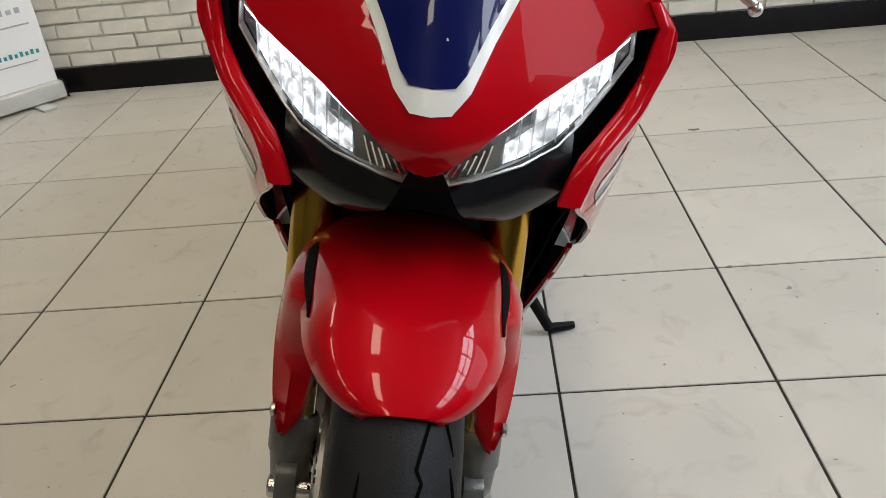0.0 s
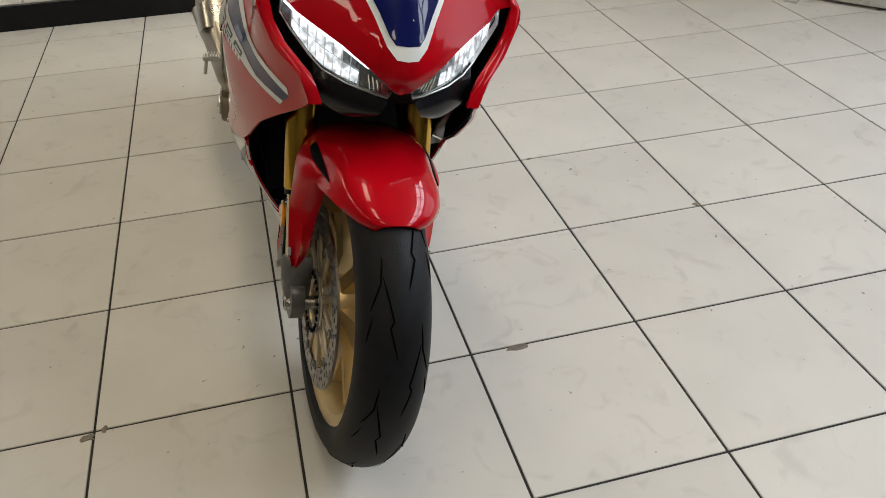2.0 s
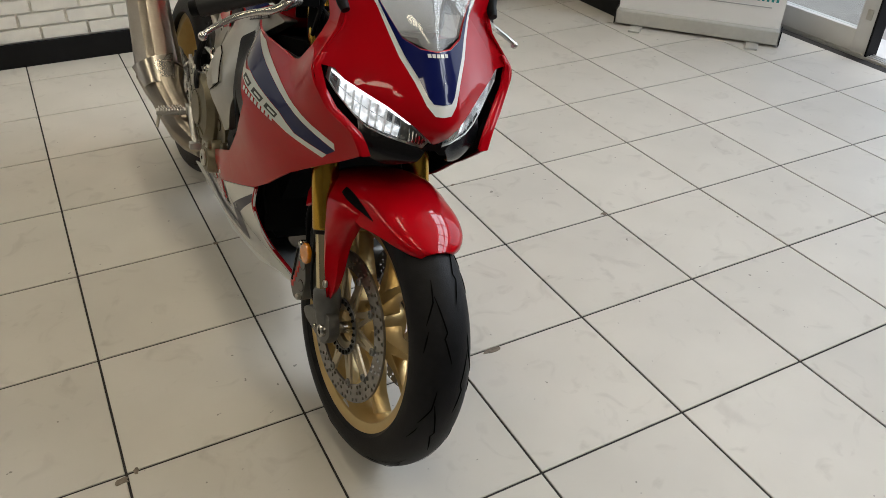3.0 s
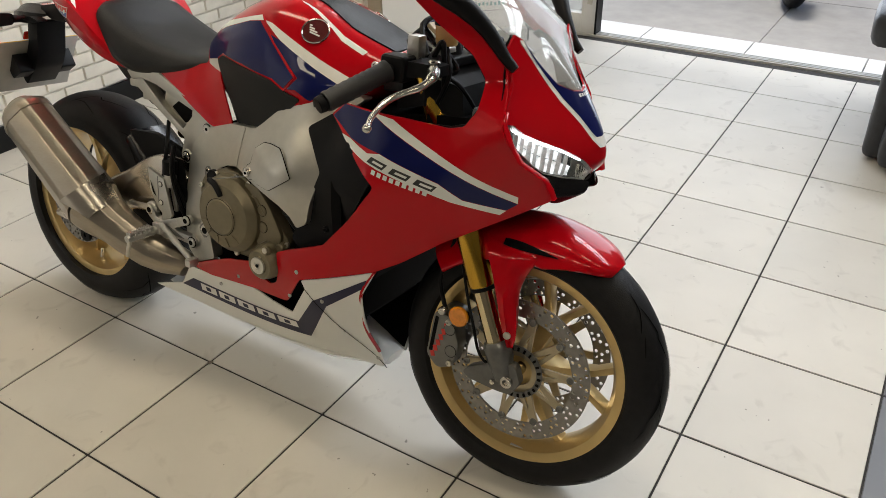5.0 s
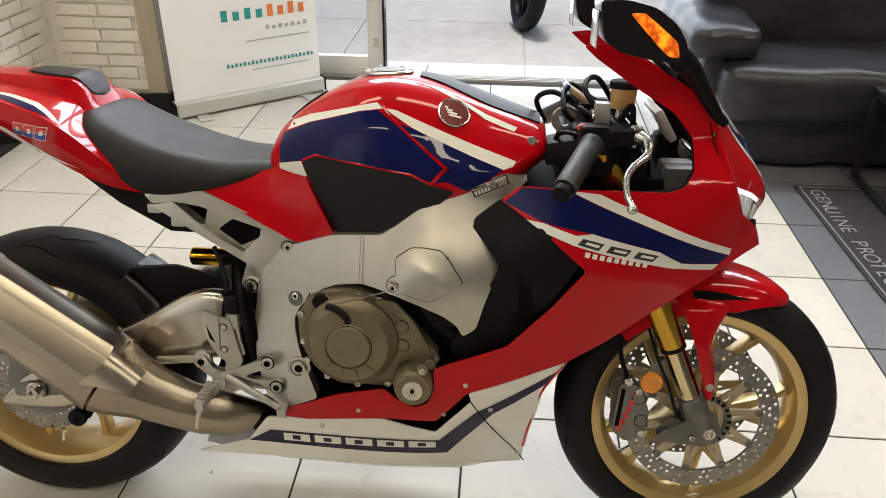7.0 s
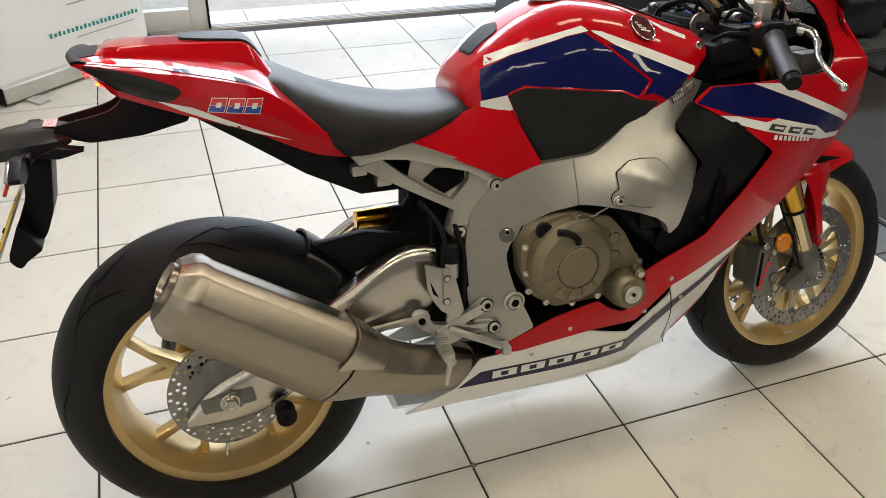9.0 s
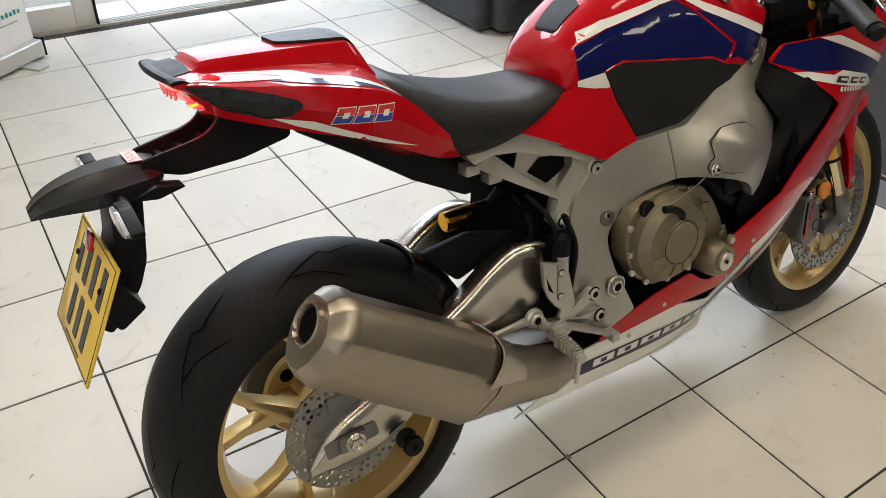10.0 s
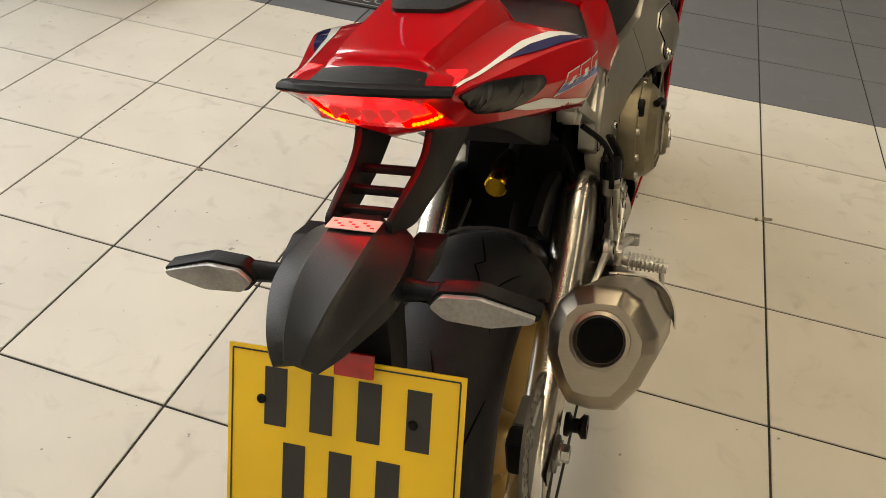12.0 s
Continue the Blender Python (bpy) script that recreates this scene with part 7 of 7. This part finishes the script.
dash = part("dash_panel", move(box(-.008, .008, -.068, .068, -.034, .034, .006), DASH), mat("pale_grey_housing", (0.42, 0.42, 0.40), 0.35, 0, 0.06, 60), bike, "small pale dash unit")
part("dash_screen", move(box(-.0105, -.0085, -.058, .058, -.026, .026, .001), DASH), mat("pale_display", (0.42, 0.43, 0.40), 0.1, 0, 0.1, 60, coat=1.0), dash)
part("dash_stay", box(1.262, 1.286, -.03, .03, .826, .884, .006), SATIN, bike)
key = part("key_tag", move(box(-.005, .005, -.040, .040, -.022, .022, .003), Matrix.Translation((1.105, .01, .953)) @ pose(0, 0, 0, 0, -55, 0)), mat("tan_tag", (0.42, 0.32, 0.2), 0.5), bike, "tan tag with blue edge")
part("tag_edge", move(box(-.006, .0055, -.042, .042, .0221, .030, .002), Matrix.Translation((1.105, .01, .953)) @ pose(0, 0, 0, 0, -55, 0)), BLUE, key)
part("steering_head", loft([[(1.07, -.10, .80), (1.07, .10, .80), (1.08, .11, .888), (1.08, -.11, .888)], [(1.16, -.14, .83), (1.16, .14, .83), (1.16, .14, .888), (1.16, -.14, .888)], [(1.24, -.12, .81), (1.24, .12, .81), (1.22, .10, .870), (1.22, -.10, .870)]]), SATIN, bike)
part("steering_nut", disc((1.115, 0, .912), (0, 0, 1), .018, .014, 6, .002, .004), BOLT, bike)
for s in (-1, 1):
    part("fork_cap", disc((fork_x(.900), s * .106, .900), (-.4, 0, .9), .0225, .010, 20, .002, .004), mat("blue_fork_cap", (0.03, 0.12, 0.35), 0.3, 0.9), bike, "blue fork adjuster cap")
    clamp = part("clip_on", tube([(1.125, s * .125, .905), (1.122, s * .196, .903), (1.06, s * .333, .844)], .011, 14), SATIN, bike, "black clip-on handlebar")
    g0, g1 = Vector((1.117, s * .205, .899)), Vector((1.065, s * .322, .849))
    gp = curve_points([g0, g0 + (g1 - g0) * .5, g1], 20)
    part("grip", tube(gp, [.0215 if i in (0, 1) else (.0198 if i % 2 else .0186) for i in range(21)], 18), GRIP, clamp, "ribbed black rubber grip")
    part("bar_end", tube([g1, g1 + (g1 - g0) * .03, g1 + (g1 - g0) * .12], [.014, .0165, .015], 16), SATIN, clamp)
    part("switch_block", box(1.095, 1.150, min(s * .155, s * .203), max(s * .155, s * .203), .878, .928, .010, 3), SATIN, clamp, "black switch housing")
    part("switch_button", disc((1.10, s * .18, .922), (-.5, 0, .86), .008, .006, 14, .002), REDTXT if s < 0 else GREYC, clamp)
    lv = part("lever", tube(curve_points([(1.196, s * .172, .909), (1.212, s * .196, .904), (1.208, s * .226, .888), (1.182, s * .256, .874), (1.168, s * .285, .860), (1.167, s * .320, .841), (1.174, s * .341, .828)], 26),
                            [.0125] * 3 + [.0105] * 4 + [.0075] * 4 + [.0062] * 8 + [.0054] * 8, 12), LEVER, bike, "polished alloy lever")
    ball = bmesh.new()
    bmesh.ops.create_uvsphere(ball, u_segments=16, v_segments=10, radius=.0085)
    part("lever_ball", move(ball, Matrix.Translation((1.173, s * .341, .826))), LEVER, lv)
    part("lever_pivot", disc((1.196, s * .170, .921), (0, 0, 1), .0115, .005, 16, .002, .003), BOLT, lv)
    part("lever_perch", loft([[(1.128, s * .125, .888), (1.128, s * .192, .888), (1.128, s * .192, .918), (1.128, s * .125, .918)], [(1.165, s * .120, .892), (1.165, s * .190, .892), (1.165, s * .188, .920), (1.165, s * .122, .920)],
                              [(1.212, s * .140, .898), (1.212, s * .180, .898), (1.212, s * .180, .918), (1.212, s * .142, .918)]]), SATIN, lv)
    part("master_cylinder", tube([(1.195, s * .165, .905), (1.160, s * .110, .916), (1.150, s * .075, .921)], [.012, .015, .013], 14), SATIN, lv)
    part("banjo_bolt", disc((1.148, s * .066, .923), (0, -s, .2), .009, .010, 12, .002), BOLT, lv)
    stem = curve_points([(1.352, s * .149, .932), (1.332, s * .153, .950), (1.302, s * .166, .990), (1.268, s * .198, 1.030), (1.222, s * .245, 1.066)], 14)
    mir = part("mirror", tube(stem, [.008, .009, .010, .010, .011, .012, .013, .014, .015, .016, .018, .019, .020, .020, .016], 14), SATIN, bike, "black mirror with lit amber indicator")
    head = prism(rounded([(1.101, 1.140), (1.112, 1.078), (1.140, 1.061), (1.20, 1.049), (1.236, 1.050), (1.242, 1.074), (1.222, 1.106), (1.188, 1.130), (1.142, 1.141)], .010), min(s * .185, s * .285), max(s * .185, s * .285), .014, 3)
    part("mirror_shell", head, GLOSSB, mir)
    ind = part("mirror_indicator", prism(rounded([(1.147, 1.121), (1.170, 1.122), (1.224, 1.080), (1.229, 1.056), (1.212, 1.058), (1.195, 1.073)], .005), min(s * .2853, s * .290), max(s * .2853, s * .290), .002), AMBERLED, mir, "glowing amber indicator")
    part("mirror_glass", box(1.1005, 1.1025, min(s * .19, s * .275), max(s * .19, s * .275), 1.066, 1.122, .001), CHROME, mir)
res = part("fluid_reservoir", move(lathe([(0, 0), (.020, 0), (.022, .004), (.024, .036), (0, .036)], 24, closed=False), Matrix.Translation((1.178, -.10, .945)) @ pose(0, 0, 0, 90)), RESERV, bike, "amber brake fluid reservoir")
part("reservoir_cap", move(lathe([(0, 0), (.026, 0), (.026, .011), (.023, .014), (0, .014)], 24, closed=False), Matrix.Translation((1.178, -.10, .9815)) @ pose(0, 0, 0, 90)), SATIN, res, "black cap")
part("reservoir_stay", tube([(1.165, -.12, .90), (1.172, -.105, .946)], .005, 8), BOLT, res)
for a, b, c in (((1.15, -.14, .90), (1.22, -.12, .88), (1.25, -.06, .80)), ((1.155, -.15, .915), (1.10, -.11, .945), (1.14, -.02, .90)), ((1.155, .15, .915), (1.10, .11, .945), (1.14, .02, .90)), ((1.178, -.10, .945), (1.21, -.135, .90), (1.19, -.14, .84)), ((1.12, -.16, .90), (1.07, -.12, .90), (1.06, -.06, .86)), ((1.14, .14, .90), (1.22, .12, .88), (1.25, .06, .80)), ((1.16, -.10, .945), (1.20, -.09, .90), (1.17, -.13, .885))):
    part("control_cable", tube(curve_points([a, b, c], 12), .0045, 8), SATIN, bike)

part("clamp_block", bevel(box(1.124, 1.150, -.156, -.128, .918, .962), .004, 2), CAST, bike, "bright alloy clamp block")
part("clamp_screw", disc((1.1238, -.142, .934), (-1, 0, 0), .006, .004, 14, .001, .002), BOLT, bike)
part("stem_washer", lathe([(.012, 0), (.024, 0), (.026, .003), (.024, .006), (.012, .006)], 26, (1.082, -.023, .906)), CAST, bike)
for a, b, c, d in (((1.105, -.05, .90), (1.075, -.07, .935), (1.09, .02, .968), (1.15, .06, .93)), ((1.15, -.12, .92), (1.11, -.08, .975), (1.14, .0, .985), (1.19, .05, .92)), ((1.17, -.13, .925), (1.19, -.135, .955), (1.195, -.13, .90), (1.19, -.12, .85)),
                   ((1.05, .09, .88), (1.03, .06, .93), (1.06, .0, .955), (1.11, -.03, .93))):
    part("control_cable", tube(curve_points([a, b, c, d], 16), .0055, 8), SATIN, bike)
part("ignition_lock", tube([(1.135, 0, .900), (1.128, 0, .938)], [.022, .019], 18), SATIN, bike, "black ignition lock")
part("steering_stop", bevel(loft([[(1.045, -.115, .835), (1.045, -.04, .835), (1.045, -.04, .878), (1.045, -.115, .878)], [(1.115, -.150, .850), (1.115, -.04, .850), (1.115, -.04, .898), (1.115, -.150, .898)]]), .006, 2), SATIN, bike)
part("clamp_plate", prism(rounded([(1.126, .918), (1.160, .921), (1.158, .932), (1.130, .930)], .003), -.072, -.03, .002), FRAME, bike, "pale clamp plate")
for y in (-.045, .045):
    part("plate_hole", disc((1.144, y * 1.1, .9315), (0, 0, 1), .006, .0015, 14, .0003), DARK, bike)

# ---- side stand ----
foot = BIKE_AT.inverted() @ Vector((.800, .588, .013))
toe = BIKE_AT.inverted() @ Vector((.852, .600, .010))
st = part("side_stand", tube([(.655, .12, .27), (.68, .19, .17), tuple(foot)], [.014, .012, .011], 12), SATIN, bike, "black side stand resting on the floor")
part("stand_foot", tube([tuple(foot), tuple(foot * .5 + toe * .5), tuple(toe)], [.012, .010, .008], 10), SATIN, st)

# ---- wheels and fork stand on the bike's true lean and turn a little to the left ----
TILT_M = Matrix.Translation((0, 0, .757)) @ Matrix.Rotation(radians(-2.3), 4, 'X') @ Matrix.Translation((0, 0, -.760))
axis = Vector((-.395, 0, .919))
head_at = Vector((1.19, 0, .72))
STEER = Matrix.Translation(head_at) @ Matrix.Rotation(radians(2.5), 4, axis) @ Matrix.Translation(-head_at)
for ob in list(bike.children):
    base = ob.name.split(".")[0]
    if base in ("front_wheel", "fork_tube", "fork_slider", "fork_foot", "brake_caliper", "reflector", "brake_hose", "sensor_cable", "hose_union", "axle", "front_mudguard"):
        ob.matrix_basis = Matrix.Translation((0, -.008, 0)) @ TILT_M @ STEER
    elif base in ("rear_wheel", "chain", "hugger"):
        ob.matrix_basis = TILT_M

# ---- a second motorcycle's wheel, parked outside ----
other = thing("parked_motorcycle", "front wheel of a motorcycle parked outside on concrete", "motorcycle", Matrix.Translation((5.06, .21, -.052)) @ pose(0, 0, 0, 8, 0, 15))
OC = (0, 0, .30)
part("tyre", tyre(OC, .30, .06, .246, .2225, .046), RUBBER, other)
part("rim", rim(OC, .2265, .05, .20), SATIN, other)
for k in range(5):
    part("spoke", y_spoke(OC, radians(72 * k), .04), SATIN, other)
for s in (-1, 1):
    part("fork_leg", tube([(0, s * .09, .30), (.16, s * .09, .72)], .024, 12), SATIN, other)
part("mudguard", loft([[(r * math.cos(a), y, .30 + r * math.sin(a)) for y, r in ((-.07, .31), (-.05, .33), (.05, .33), (.07, .31), (.05, .322), (-.05, .322))] for a in [radians(50 + 10 * k) for k in range(9)]]), SATIN, other)
part("stand_leg", tube([(.55, -.05, .28), (.62, -.18, .01), (.68, -.22, .008)], .012, 8), SATIN, other)

# ---- floor tiles, as pieces ----
tile_mesh = {}
for key, m in (("c", TILE), ("g", TILEG)):
    bm = box(-T / 2 + 0.0027, T / 2 - 0.0027, -T / 2 + 0.0027, T / 2 - 0.0027, -0.004, 0.0, 0.0012, 1)
    me = bpy.data.meshes.new("tile")
    bm.to_mesh(me)
    bm.free()
    me.materials.append(m)
    tile_mesh[key] = me
rest = {"c": [], "g": []}
for i in range(-11, 9):
    for j in range(-13, 7):
        x, y = (i + 0.5) * T, (j + 0.5) * T
        key = "g" if j < -2 else "c"
        if y > 2.6 or x > 3.66:
            continue
        if -4 <= i <= 9 and -4 <= j <= 6:
            ob = new("tile", tile_mesh[key])
            ob.location = (x, y, 0)
            ob.parent = floor
        else:
            rest[key].append((x, y))
for key, m in (("c", TILE), ("g", TILEG)):
    verts, faces = [], []
    h = T / 2 - 0.0027
    for x, y in rest[key]:
        n = len(verts)
        verts += [(x - h, y - h, 0), (x + h, y - h, 0), (x + h, y + h, 0), (x - h, y + h, 0), (x - h, y - h, -0.004), (x + h, y - h, -0.004), (x + h, y + h, -0.004), (x - h, y + h, -0.004)]
        faces += [(n, n + 1, n + 2, n + 3), (n, n + 4, n + 5, n + 1), (n + 1, n + 5, n + 6, n + 2), (n + 2, n + 6, n + 7, n + 3), (n + 3, n + 7, n + 4, n)]
    me = bpy.data.meshes.new("far_tiles")
    me.from_pydata(verts, [], faces)
    me.materials.append(m)
    ob = new("far_tiles", me)
    ob.parent = floor
    tagged(ob, kind="stuff")

# ---- bricks, as pieces ----
rnd = random.Random(5)
brick_meshes = []
for k in range(6):
    bm = box(-0.094, 0.094, -0.016, 0.0, -0.0275, 0.0275, 0.0)
    bmesh.ops.subdivide_edges(bm, edges=[e for e in bm.edges if e.calc_length() > 0.1], cuts=3)
    for v in bm.verts:
        v.co.z += 0.0025 * noise.noise(Vector((v.co.x * 20 + k * 7, 0, v.co.z * 9)))
        if v.co.y < -0.01:
            v.co.x *= 0.982
            v.co.z *= 0.93
            v.co.y += 0.002 * noise.noise(Vector((v.co.x * 30, k * 3.1, v.co.z * 40)))
    me = bpy.data.meshes.new("brick")
    bm.to_mesh(me)
    bm.free()
    me.polygons.foreach_set("use_smooth", [False] * len(me.polygons))
    me.materials.append(BRICK)
    brick_meshes.append(me)
wn_ob, wr_ob = bpy.data.objects["wall_north"], bpy.data.objects["wall_return"]
far = []
for row in range(56):
    z = 0.108 + 0.031 + row * 0.0625
    if z > 3.54:
        break
    off = (row % 2) * 0.099 + 0.02 * math.sin(row * 2.1)
    for k in range(-23, 16):
        x = k * 0.198 + off
        if x > 2.93:
            continue
        if -1.5 < x and z < 0.62:
            ob = new("brick", brick_meshes[rnd.randrange(6)])
            ob.location, ob.parent = (x, Y1 + 0.016, z), wn_ob
        else:
            far.append((x, z))
    for k in range(3):
        y = 2.14 + 0.1 + k * 0.198 + off * 0.4
        if y < 2.5 and z < 0.62:
            ob = new("brick", brick_meshes[rnd.randrange(6)])
            ob.rotation_euler = (0, 0, radians(-90))
            ob.location, ob.parent = (3.002, y, z), wr_ob
verts, faces = [], []
for x, z in far:
    n = len(verts)
    verts += [(x + a * 0.094, Y1 + b, z + c * 0.0275) for b in (0.016, 0.0) for a, c in ((-1, -1), (1, -1), (1, 1), (-1, 1))]
    faces += [(n + 4, n + 5, n + 6, n + 7), (n, n + 1, n + 5, n + 4), (n + 1, n + 2, n + 6, n + 5), (n + 2, n + 3, n + 7, n + 6), (n + 3, n, n + 4, n + 7)]
me = bpy.data.meshes.new("far_bricks")
me.from_pydata(verts, [], faces)
me.materials.append(BRICK)
fb = new("far_bricks", me)
fb.parent = wn_ob
tagged(fb, kind="stuff")
